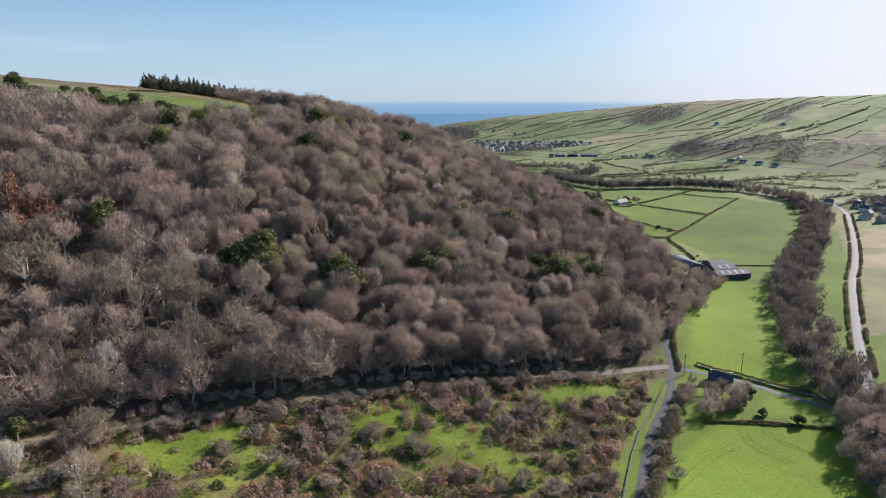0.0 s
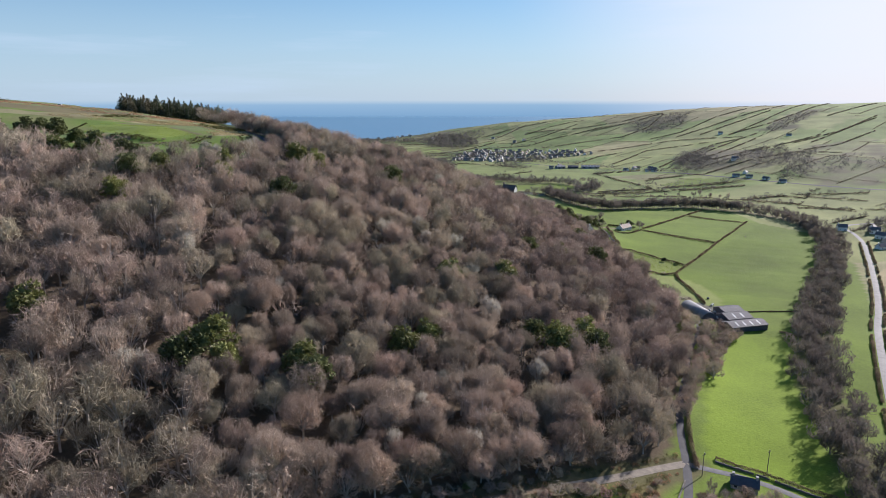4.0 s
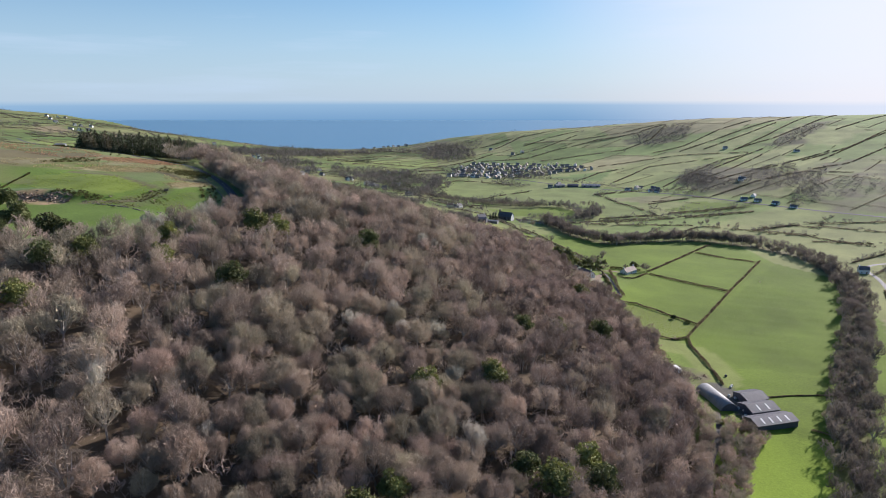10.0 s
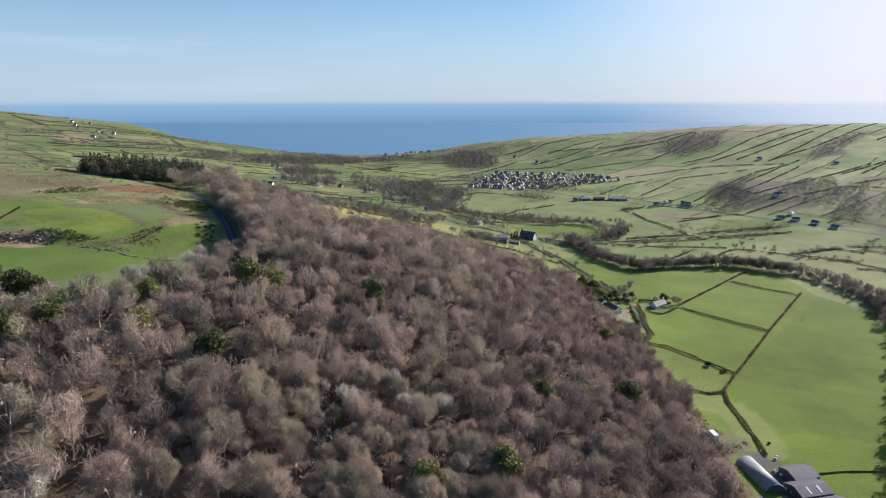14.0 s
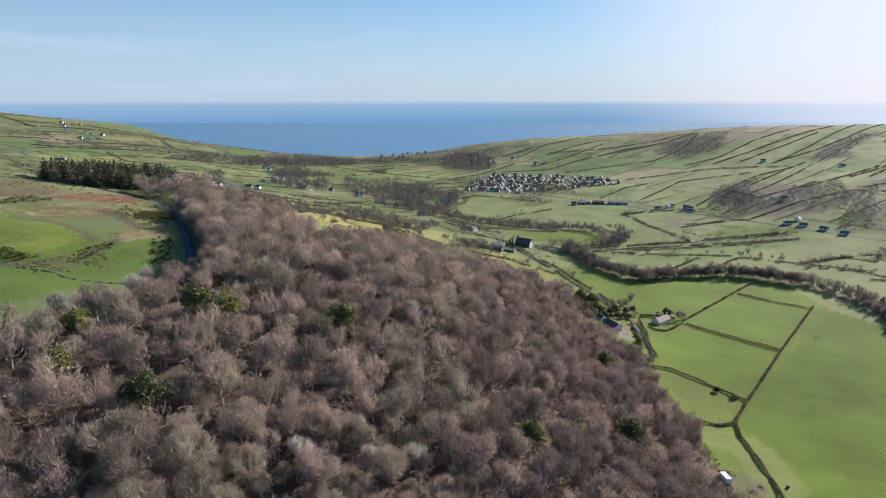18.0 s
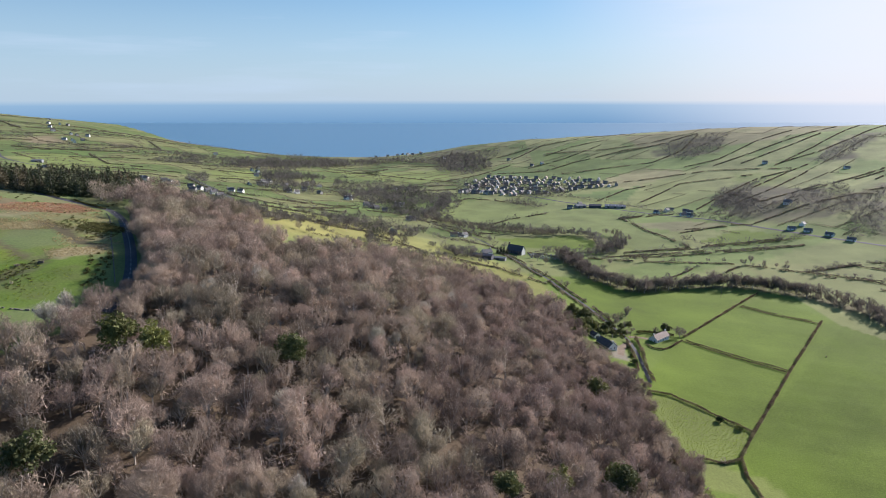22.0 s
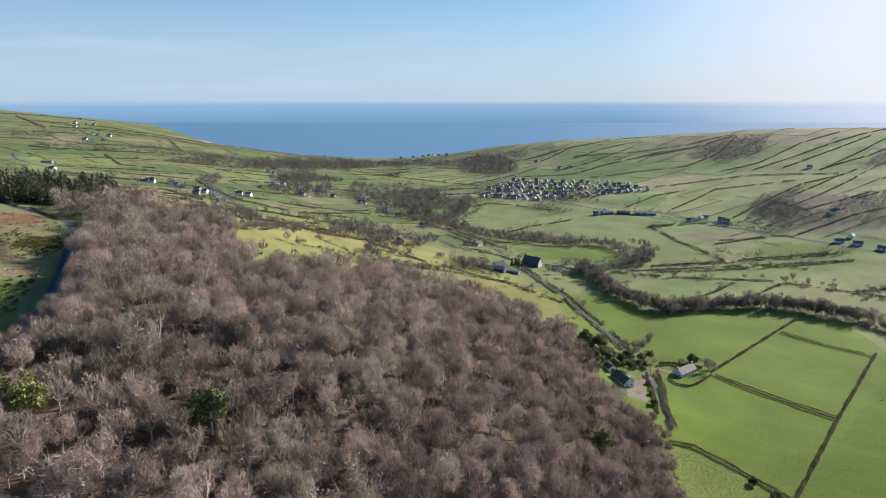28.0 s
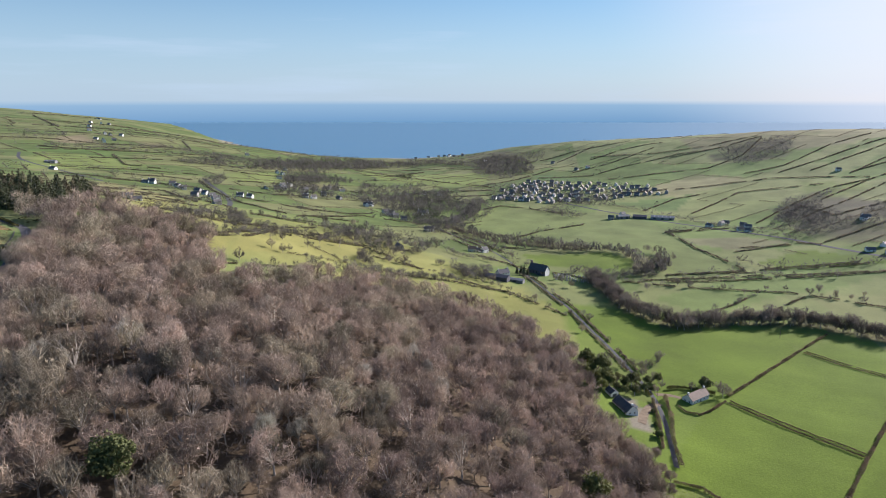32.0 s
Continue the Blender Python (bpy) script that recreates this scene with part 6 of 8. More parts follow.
for k, (x, y) in enumerate([(88, 196), (92, 199), (96, 200), (84, 194), (80, 200), (93, 210), (96, 214), (99, 208), (103, 210), (90, 205), (87, 199), (99, 203), (106, 213), (84, 208)]):
    bare_tree(x, y, 0.55 + 0.06 * (k % 4), 67 * k, EDGE_KINDS[k % 4], "bushy bare tree hiding the roadside cottage", "trees by the cottage", 0.1, "garden_tree")
for k, (x, y) in enumerate([(124, 184), (131, 193), (136, 186), (124, 174), (116, 166), (123, 164), (113, 152), (120, 156), (128, 178), (130, 168), (119, 145), (112, 140), (140, 202), (134, 176), (108, 132)]):
    bare_tree(x, y, 0.95 + 0.12 * (k % 4), 31 * k, EDGE_KINDS[k % 4], "bare bushy tree at the edge of the near pasture", "trees by the near pasture", 0.1, "ash_tree")
for k, (x, y) in enumerate([(99, 202), (104, 196), (113, 191), (107, 212), (174, 534), (182, 527), (183, 673)]):
    evergreen(x, y, 1.0 if k < 6 else 1.9, 60 * k, BUSHES[k % 2], "dark_bush", "rounded dark evergreen bush beside a hedge", "dark bushes")
for k, (x, y) in enumerate([(137, 214), (131, 178), (126, 165), (120, 150), (138, 160), (134, 145), (128, 190), (124, 176), (118, 162), (132, 168), (140, 180), (146, 190), (128, 152), (122, 140), (150, 175), (112, 146), (144, 150), (136, 195)]):
    bare_tree(x, y, 0.75 + 0.12 * (k % 3), 61 * k, VALLEY_KINDS[k % 4], "bare tree at the edge of the near pasture", "trees by the near pasture", 0.1, "ash_tree")
for k, (x, y) in enumerate([(126, 185), (131, 178), (134, 170), (129, 164), (137, 184), (125, 156), (132, 158), (121, 148), (128, 146)]):
    bare_tree(x, y, 0.8 + 0.08 * (k % 4), 43 * k, KINDS[k % 7], "tall bare tree shading the near pasture", "trees by the near pasture", 0.1, "ash_tree")
for k, (x, y) in enumerate([(112, 144), (116, 150), (118, 156), (110, 138), (121, 160), (115, 140)]):
    bare_shrub(x, y, 1.5 + 0.2 * (k % 3), k, "bare bushy thorn at the edge of the near pasture", "thorn bushes")
hedge([(158, 661), (166, 666), (176, 667), (186, 663)], "tall dark hedge behind the white house", 2.4, 2.6, 110, 0.32, M_GORSE)
bare_tree(190, 660, 0.95, 40, VALLEY_KINDS[0], "spreading bare tree beside the white house", "hedgerow trees", 0.1, "hedgerow_tree")
# a sapling alone in the wide field
bare_shrub(283, 634, 0.45, 1, "small lone sapling in a wide pasture", "saplings")
bare_shrub(149, 491, 1.0, 0, "bare thorn bush at the pasture corner", "thorn bushes")
bare_shrub(160, 490, 0.9, 2, "bare thorn bush at the pasture corner", "thorn bushes")
for k, (x, y) in enumerate([(108, 672), (116, 668), (124, 676), (134, 684), (143, 690), (152, 692), (158, 700), (121, 688), (112, 684), (146, 676), (150, 668), (161, 706), (126, 655), (138, 650)]):
    bare_tree(x, y, 0.5 + 0.09 * (k % 4), 47 * k, VALLEY_KINDS[k % 3], "bare tree crowding the lodge garden", "trees by the lodge", 0.1, "garden_tree")
# dark ivy and conifers round the lodge
for k, (x, y) in enumerate([(113, 661), (118, 650), (112, 674), (110, 668), (117, 640), (121, 656), (114, 646), (119, 664), (109, 654), (116, 670), (122, 647)]):
    evergreen(x, y, 0.62 + 0.09 * (k % 4), 53 * k, PINES[(2, 1, 2, 0)[k % 4]], "garden_evergreen", "dark evergreen tree sheltering the white lodge", "evergreens by the lodge")
for k, (x, y) in enumerate([(144, 627), (143, 612), (141.5, 599), (139, 586), (148, 656)]):
    evergreen(x, y, 0.7 + 0.2 * (k % 3), 71 * k, BUSHES[k % 2], "laurel_bush", "dark evergreen bush along the garden lane", "garden bushes")
for k, (x, y) in enumerate([(118, 580), (121, 576), (125, 572), (128, 565), (130, 557), (132, 549), (137, 566), (136, 576), (140, 560), (138, 551)]):
    bare_tree(x, y, (0.62 if x < 134 else 0.45) + 0.06 * (k % 3), 29 * k, (KINDS + PLUM_KINDS)[k % 10], "leafless tree of the wood behind the lodge", "trees by the lodge", 0.2, "garden_tree")
for k, (x, y) in enumerate([(126, 644), (131, 643), (136, 643), (136, 656), (128, 660), (143, 652), (132, 651), (139, 660), (124, 652), (146, 662)]):
    evergreen(x, y, 0.42 + 0.07 * (k % 4), 37 * k, PINES[(0, 2, 1)[k % 3]], "garden_evergreen", "dark evergreen tree sheltering the white lodge", "evergreens by the lodge")
for k, (x, y) in enumerate([(153, 676), (155, 663), (147, 686), (184, 678), (190, 672), (173, 666), (140, 668), (150, 655)]):
    bare_tree(x, y, 0.5 + 0.08 * (k % 3), 59 * k, VALLEY_KINDS[k % 4], "bare tree standing by the garden lane", "trees by the lodge", 0.1, "garden_tree")
hedge([(128, 668), (136, 663), (143, 655), (146, 648)], "tall dark garden hedge behind the lodge", 2.6, 3.0, 110, 0.3, M_GORSE)
evergreen(154, 670, 0.55, 20, PINES[2], "ivy_tree", "ivy-covered tree beside the lane", "evergreens by the lodge")
evergreen(135, 918, 0.62, 20, PINES[0], "pine_tree", "dark rounded pine beside the graveyard", "dark bushes")

# far woods and hedgerow trees, too many to count
FAR_STAMPS = [bare_tree_arrays(380 + k, r, h, 6, tw, 0.28, core=22, low=-0.9, bare=0.05)[1] for k, (r, h, tw) in enumerate([(4.6, 8.5, 36), (3.8, 7.0, 30), (5.6, 10.0, 42)])]
FINE_STAMPS = [bare_tree_arrays(385 + k, r, h, 9, tw, 0.11, core=40, low=-0.85, bare=0.06)[1] for k, (r, h, tw) in enumerate([(4.4, 7.5, 150), (3.6, 6.5, 130), (5.2, 9.0, 180)])]


def planted(points, stamps, low, high):
    """Stamped trees, with finer twigs on those in the nearer half of the glen."""
    near = [p for p in points if p[1] < 960]
    far_ones = [p for p in points if p[1] >= 960]
    a, b = stamped(far_ones, stamps, vg, low, high)
    if near:
        c, d = stamped(near, FINE_STAMPS, vg, low, high)
        a, b = np.concatenate([a, c]), np.r_[b, d]
    return a, b



FAR_WOODS = [
    ([(-640, 1627), (-540, 1667), (-517, 1790), (-447, 1890), (-380, 1661), (-425, 1528), (-486, 1421), (-559, 1434)], 12), ([(-418, 1955), (-306, 2115), (-189, 2003), (-379, 1861)], 11),
    ([(-125, 2093), (-36, 2163), (101, 2182), (98, 2066), (6, 1841), (-62, 1784)], 11), ([(491, 1866), (556, 1901), (674, 1879), (590, 1714), (495, 1648), (480, 1725)], 11),
    ([(674, 1475), (828, 1630), (910, 1652), (775, 1510), (700, 1444)], 10), ([(384, 1147), (465, 1302), (489, 1250), (479, 1148), (435, 1117), (385, 1105)], 9)]
FAR_WOODS += [
    ([(589, 1180), (678, 1239), (542, 1005), (487, 980)], 9), ([(-390, 1430), (-351, 1519), (-289, 1312), (-322, 1249)], 9), ([(-254, 1484), (-150, 1608), (-142, 1463), (-212, 1371)], 10),
    ([(-230, 880), (-237, 909), (-205, 860), (-200, 830)], 7.5)]
FAR_WOODS += [
    ([(78, 1329), (121, 1369), (159, 1298), (132, 1259)], 8), ([(191, 1015), (226, 1027), (219, 977), (181, 957)], 7), ([(-610, 1425), (-614, 1625), (-520, 1460), (-562, 1374)], 10), ([(-462, 1254), (-449, 1323), (-398, 1195), (-422, 1181)], 9),
    ([(-27, 1630), (24, 1655), (71, 1440), (-3, 1379)], 13), ([(149, 1464), (201, 1487), (215, 1387), (152, 1382)], 9), ([(20, 1660), (200, 1560), (300, 1490), (170, 1450), (40, 1480)], 17)]
FAR_WOODS += [
    ([(-1250, 1240), (-900, 1260), (-880, 1330), (-1250, 1340)], 13), ([(-1000, 1480), (-930, 1520), (-960, 1600), (-1040, 1560)], 12), ([(400, 590), (470, 640), (520, 720), (440, 700)], 10), ([(520, 1000), (720, 1060), (700, 1150), (560, 1120)], 14),
    ([(-20, 870), (20, 845), (60, 820), (40, 850), (0, 890)], 8), ([(-450, 1080), (-360, 1110), (-320, 1060), (-400, 1050)], 14), ([(-858, 1385), (-743, 1443), (-622, 1592), (-640, 1600), (-760, 1465), (-858, 1410)], 9)]
FAR_WOODS += [
    ([(-871, 1429), (-790, 1501), (-675, 1583), (-573, 1558), (-450, 1624), (-500, 1700), (-630, 1640), (-739, 1640)], 11), ([(410, 1235), (440, 1300), (472, 1345), (500, 1300), (470, 1200), (439, 1154)], 8.5), ([(466, 1150), (560, 1270), (640, 1300), (620, 1200), (540, 1080)], 9),
    ([(610, 930), (700, 1060), (820, 1200), (880, 1180), (760, 980), (680, 900)], 12), ([(400, 660), (440, 700), (520, 720), (500, 640), (440, 600)], 9), ([(0, 1440), (120, 1420), (300, 1500), (200, 1650), (30, 1640)], 17), ([(90, 1380), (170, 1400), (180, 1440), (120, 1430)], 9)]
points = []
for poly, gap in FAR_WOODS:
    x, y = scatter(poly, gap * 0.95, abs(int(gap * 31 + poly[0][0])), 0.5)
    points += list(zip(x, y))
tri, tint = planted(points, FAR_STAMPS, 0.7, 1.2)
tagged(new("far_woods", soup("far_woods", tri, M_FAR_TWIG, tint)), "dark bare copses scattered through the far glen", "woods", kind="stuff")
# shelter woods round the village houses, down by the burn and along the shore
SHELTER_WOODS = [
    ([(-450, 1640), (-388, 1753), (-320, 1900), (-354, 2100), (-498, 2080), (-516, 1795)], 9), ([(-141, 1217), (-92, 1145), (-37, 1150), (-5, 1233), (-13, 1325), (-37, 1378), (-106, 1369)], 8),
    ([(-420, 1506), (-390, 1651), (-315, 1452), (-337, 1296)], 8.5), ([(-171, 1315), (-113, 1524), (-25, 1430), (-8, 1291), (-36, 1146), (-44, 1049), (-92, 1117), (-128, 1129)], 9.5), ([(-88, 871), (-57, 1000), (-25, 990), (-40, 881), (-66, 823)], 9),
    ([(-271, 1532), (-257, 1608), (-225, 1456), (-240, 1404)], 8), ([(-245, 1716), (-218, 1808), (-192, 1663), (-220, 1617)], 8), ([(-319, 1334), (-277, 1412), (-202, 1275), (-243, 1209)], 13), ([(-442, 1208), (-463, 1343), (-387, 1177), (-381, 1095)], 11),
    ([(-560, 1700), (-540, 1900), (-400, 1733), (-453, 1584)], 12), ([(-440, 1990), (-400, 2080), (-352, 2040), (-387, 1936)], 10)]
bare, green = [], []
for poly, gap in SHELTER_WOODS:
    x, y = scatter(poly, gap, abs(int(gap * 17 + poly[0][1])), 0.5)
    for a, b in zip(x, y):
        if math.sin(a / 13 + b / 31) + math.sin(b / 17 - a / 29) < -0.55:
            continue  # clearings with gardens and lanes
        (green if math.sin(a / 19) + math.sin(b / 27 + 1) > 0.75 else bare).append((a, b))
tri, tint = planted(bare, FAR_STAMPS, 0.75, 1.4)
tagged(new("village_woods", soup("village_woods", tri, M_FAR_TWIG, tint)), "bare shelter trees round the village and burn", "woods", kind="stuff")
tri, tint = stamped(green, FAR_STAMPS, vg, 0.75, 1.4)
tagged(new("village_evergreens", soup("village_evergreens", tri, M_SPRUCE, tint)), "dark evergreen shelter trees round the village", "woods", kind="stuff")
# close dark woods along the burn, round the hamlets and behind the shore
DARK_STAMPS = [bare_tree_arrays(396 + k, r, h, 8, tw, 0.30, core=36, low=-0.85, bare=0.05)[1] for k, (r, h, tw) in enumerate([(5.2, 12.0, 56), (4.4, 10.0, 46), (6.0, 13.5, 64)])]
points = []
for poly, gap in (([(-234, 1359), (-171, 1393), (-94, 1499), (-61, 1333), (-63, 1213), (-83, 1139), (-130, 1208), (-184, 1213)], 10), ([(-148, 913), (-129, 971), (-84, 972), (-59, 886), (-80, 859), (-112, 892)], 6.5),
                  ([(-349, 1266), (-292, 1320), (-279, 1404), (-243, 1291), (-266, 1196), (-302, 1176)], 11), ([(-495, 1474), (-454, 1512), (-370, 1694), (-309, 1944), (-343, 2023), (-436, 1907), (-499, 1681)], 9.5),
                  ([(-311, 1956), (-217, 2033), (-101, 1984), (-111, 2076), (-231, 2120), (-333, 2050)], 9.5), ([(-393, 1421), (-320, 1534), (-277, 1509), (-316, 1388), (-360, 1340)], 9), ([(7, 873), (34, 919), (38, 858), (14, 835)], 6.5),
                  ([(-92, 2049), (-54, 2166), (46, 2086), (78, 1869), (15, 1740), (-42, 1803)], 10)):
    x, y = scatter(poly, gap, abs(int(gap * 13 + poly[0][1])), 0.5)
    points += list(zip(x, y))
for line, step, wide in (([(-38, 1159), (-2, 1115), (30, 1086), (66, 1074), (114, 1066), (147, 1056), (185, 1039), (195, 980)], 2.2, 7), ([(141, 907), (166, 942), (195, 946), (223, 1006)], 1.8, 8), ([(-80, 708), (-64, 721), (-51, 738), (-25, 778), (6, 823)], 2.6, 3.5),
                         ([(-70, 805), (-46, 751)], 2.6, 5), ([(-87, 1117), (-53, 1147), (-37, 1182), (-23, 1239), (-22, 1372)], 1.7, 9), ([(-196, 735), (-201, 777), (-191, 804), (-166, 796), (-162, 809)], 2.4, 6)):
    x, y, dx, dy = along(line, step)
    o = vg.uniform(-wide, wide, len(x))
    points += list(zip(x - dy * o, y + dx * o))
tri, tint = planted(points, DARK_STAMPS, 0.55, 1.3)
tagged(new("burn_side_woods", soup("burn_side_woods", tri, M_FAR_TWIG, tint)), "close dark woods along the burn and behind the shore", "woods", kind="stuff")
# garden trees and hedges between the village houses
gx_, gy_ = scatter([(0, 1430), (130, 1405), (310, 1480), (300, 1600), (215, 1690), (40, 1690), (5, 1550)], 9.0, 131, 0.5)
tri, tint = stamped(list(zip(gx_, gy_)), FAR_STAMPS, vg, 0.3, 0.75)
tagged(new("garden_trees", soup("garden_trees", tri, M_FAR_TWIG, tint)), "bare garden trees and hedges between village houses", "woods", kind="stuff")
# belts of trees along the lanes and burns of the glen
BELTS = [[(-190, 1270), (-161, 1323), (-105, 1352), (-66, 1441), (-22, 1426)], [(-22, 1426), (4, 1314), (-6, 1218), (-27, 1147), (-65, 1050)], [(-91, 1179), (-61, 1146), (-39, 1088)], [(32, 1112), (88, 1095), (162, 1060), (193, 1021)],
         [(-139, 1115), (-128, 1189), (-91, 1179)], [(-151, 786), (-135, 823), (-117, 839), (-110, 908)], [(-138, 972), (-120, 985), (-94, 996), (-66, 997), (-24, 1014), (11, 1048)], [(-216, 803), (-206, 862), (-165, 783)]]
BELTS += [[(11, 1048), (41, 1008), (68, 952)], [(-53, 953), (-28, 975), (-5, 944), (35, 945)], [(-187, 681), (-172, 705), (-151, 744), (-134, 784)], [(222, 991), (182, 963), (141, 954), (107, 938)], [(-314, 1165), (-265, 1203), (-228, 1268), (-190, 1270)],
          [(-323, 953), (-297, 986), (-284, 1024)], [(205, 1389), (247, 1334), (299, 1264), (347, 1184), (392, 1103)], [(298, 1018), (322, 987), (384, 991), (452, 1008)], [(-193, 1500), (-123, 1494), (-57, 1528), (49, 1512)], [(375, 1167), (472, 1296), (552, 1380)]]
points = []
for line in BELTS:
    x, y, dx, dy = along(line, 2.6)
    o = vg.normal(size=len(x)) * 3.2
    pick = vg.uniform(size=len(x)) < 0.8
    points += list(zip((x - dy * o)[pick], (y + dx * o)[pick]))
tri, tint = planted(points, FAR_STAMPS, 0.45, 1.15)
tagged(new("tree_belt", soup("tree_belt", tri, M_FAR_TWIG, tint)), "bare brown tree belts along lanes in the glen", "woods", kind="stuff")
points = []
for line in FAR_HEDGES:
    x, y, dx, dy = along(line, 5.5)
    pick = vg.uniform(size=len(x)) < 0.68 + 0.32 * np.sin(x / 31 + y / 23)
    points += list(zip(x[pick] + vg.normal(size=pick.sum()), y[pick] + vg.normal(size=pick.sum())))
# and along the lesser banks, thicker in some places than in others
for line in BANK_SPOTS:
    pick = vg.uniform(size=len(line)) < 0.05 + 0.10 * np.clip(wobble(line[:, 0], line[:, 1], 170, 6), -0.3, 1)
    points += list(zip(line[pick, 0], line[pick, 1]))
points = [p for p in points if near_line(p[0], p[1], CHURCH_ROAD) > 6 or p[1] > 960 or vg.uniform() < 0.25]
slope = [p for p in points if p[0] > 300 and p[1] > 960]
points = [p for p in points if p[0] <= 300 or p[1] <= 960]
tri, tint = planted(points, FAR_STAMPS, 0.3, 1.05)
low_tri, low_tint = stamped(slope, FAR_STAMPS, vg, 0.2, 0.55)
tri, tint = np.concatenate([tri, low_tri]), np.r_[tint, low_tint]
tagged(new("hedgerow_scrub", soup("hedgerow_scrub", tri, M_FAR_TWIG, tint)), "bare thorn trees scattered along the far hedges", "woods", kind="stuff")

# rocks of the scar and the plateau
rg = np.random.default_rng(91)
lumps = []
for _ in range(130):
    a = rg.uniform(0, 1)
    x = -238 + 34 * a
    y = np.interp(x, [-238, -222, -204], [443, 447, 444]) + rg.normal() * 3.0
    lumps.append((x, y, float(on_ground(x, y)), rg.uniform(0.4, 1.4)))
for _ in range(50):
    x = rg.uniform(-196, -170)
    y = np.interp(x, [-193, -173], [440, 449]) + rg.normal() * 1.5
    lumps.append((x, y, float(on_ground(x, y)), rg.uniform(0.2, 0.6)))
tris = np.concatenate([leaf_tris(np.array([x, y, z]) + rg.normal(size=(14, 3)) * r * 0.35, r * 0.8, rg) for x, y, z, r in lumps])
tagged(new("rocks", soup("rocks", tris, M_ROCK)), "broken brown rock in a scar on the plateau pasture", "rocks", kind="stuff")
shrubs("scar_gorse", [(-222, 451), (-214, 452), (-204, 448), (-190, 443), (-188, 450), (-202, 455), (-216, 457)], 2.4, 93, M_GORSE, 0.7, 1.7, 80, 0.3, "dark gorse along the rocky scar")
shrubs("bank_gorse", [(-186, 541), (-184, 551), (-177, 558), (-166, 549), (-160, 538), (-170, 532), (-180, 535)], 2.6, 104, M_GORSE, 0.8, 2.2, 80, 0.3, "dark gorse on a bank above the hill road")
shrubs("ditch_rushes", [(-161, 478), (-164, 466), (-166, 450), (-173, 450), (-172, 466), (-167, 479)], 2.0, 105, M_GORSE, 0.3, 0.9, 40, 0.24, "dark rushes along a wet ditch")
shrubs("heath_rushes", [(-300, 508), (-255, 508), (-215, 522), (-192, 530), (-172, 552), (-203, 590), (-240, 573), (-262, 546), (-300, 522)], 1.9, 103, M_STRAW, 0.3, 0.8, 16, 0.24, "bleached rushes over rough heath", (), lambda x, y: wobble(x, y, 8, 6) > -0.1)
shrubs("straw_strip", [(-245, 522), (-223, 541), (-200, 543), (-192, 526), (-218, 513)], 1.3, 106, M_STRAW, 0.3, 0.7, 16, 0.22, "bleached dead grass in strips across the plateau")
shrubs("straw_bank", [(-172, 490), (-150, 508), (-142, 500), (-163, 481)], 1.2, 107, M_STRAW, 0.3, 0.7, 16, 0.22, "bleached dead grass on a low bank")
shrubs("plateau_bracken", [(-250, 556), (-246, 584), (-224, 600), (-201, 588), (-206, 568), (-226, 556)], 1.5, 108, M_BRACKEN, 0.3, 0.8, 18, 0.24, "rust-brown dead bracken on the plateau", (), lambda x, y: wobble(x, y, 6, 2) > -0.45)
shrubs("heath_bracken", [(-420, 560), (-330, 551), (-262, 545), (-250, 556), (-262, 588), (-300, 600), (-420, 620)], 2.6, 109, M_BRACKEN, 0.4, 1.0, 18, 0.3, "brown dead bracken over the heath", (), lambda x, y: wobble(x, y, 12, 2) > -0.1)
shrubs("pasture_tussocks", [(-255, 500), (-205, 500), (-172, 478), (-150, 478), (-128, 452), (-140, 436), (-185, 432), (-205, 456), (-250, 462)], 2.4, 110, M_TUSSOCK, 0.25, 0.6, 14, 0.2, "rough grass tussocks over the plateau pasture", (), lambda x, y: wobble(x, y, 9, 4) > -0.15)
shrubs("rushy_gorse", [(-206, 545), (-189, 531), (-167, 517), (-152, 512), (-160, 534), (-178, 556), (-198, 554)], 2.2, 97, M_GORSE, 0.4, 1.1, 50, 0.24, "low gorse in rushy ground on the plateau", (), lambda x, y: wobble(x, y, 9, 3) > -0.15)
shrubs("dark_gorse", [(-192, 530), (-180, 550), (-163, 552), (-160, 540), (-172, 536)], 2.8, 98, M_GORSE, 0.7, 1.9, 80, 0.3, "dark gorse thicket beside the hill road")
shrubs("dead_rushes", [(-190, 528), (-178, 506), (-160, 486), (-150, 508), (-148, 518), (-165, 526)], 2.2, 99, M_STRAW, 0.3, 0.8, 26, 0.24, "bleached rushes on the plateau pasture", (), lambda x, y: wobble(x, y, 7, 2) > -0.1)
shrubs("rush_tufts", [(-181, 460), (-161, 474), (-149, 443), (-173, 431), (-190, 440)], 2.6, 101, M_GORSE, 0.25, 0.8, 30, 0.24, "dark rush tufts on the plateau pasture", (), lambda x, y: wobble(x, y, 7, 4) > 0.05)
shrubs("heath_gorse", [(-270, 522), (-258, 530), (-242, 546), (-246, 554), (-262, 548), (-268, 534)], 3.4, 96, M_GORSE, 0.8, 2.0, 70, 0.34, "dark gorse clumps in the bleached heath grass")
shrubs("heath_scrub", HEATH, 8, 94, M_GORSE, 0.5, 1.4, 40, 0.35, "dark gorse scattered over the russet heath", (), lambda x, y: wobble(x, y, 18, 5) > 0.15)
shrubs("roadside_scrub", [(-126, 466), (-134, 484), (-142, 498), (-150, 494), (-140, 470), (-130, 452)], 4, 95, M_GORSE, 0.6, 1.6, 60, 0.4, "dark scrub in the shade beside the hill road")
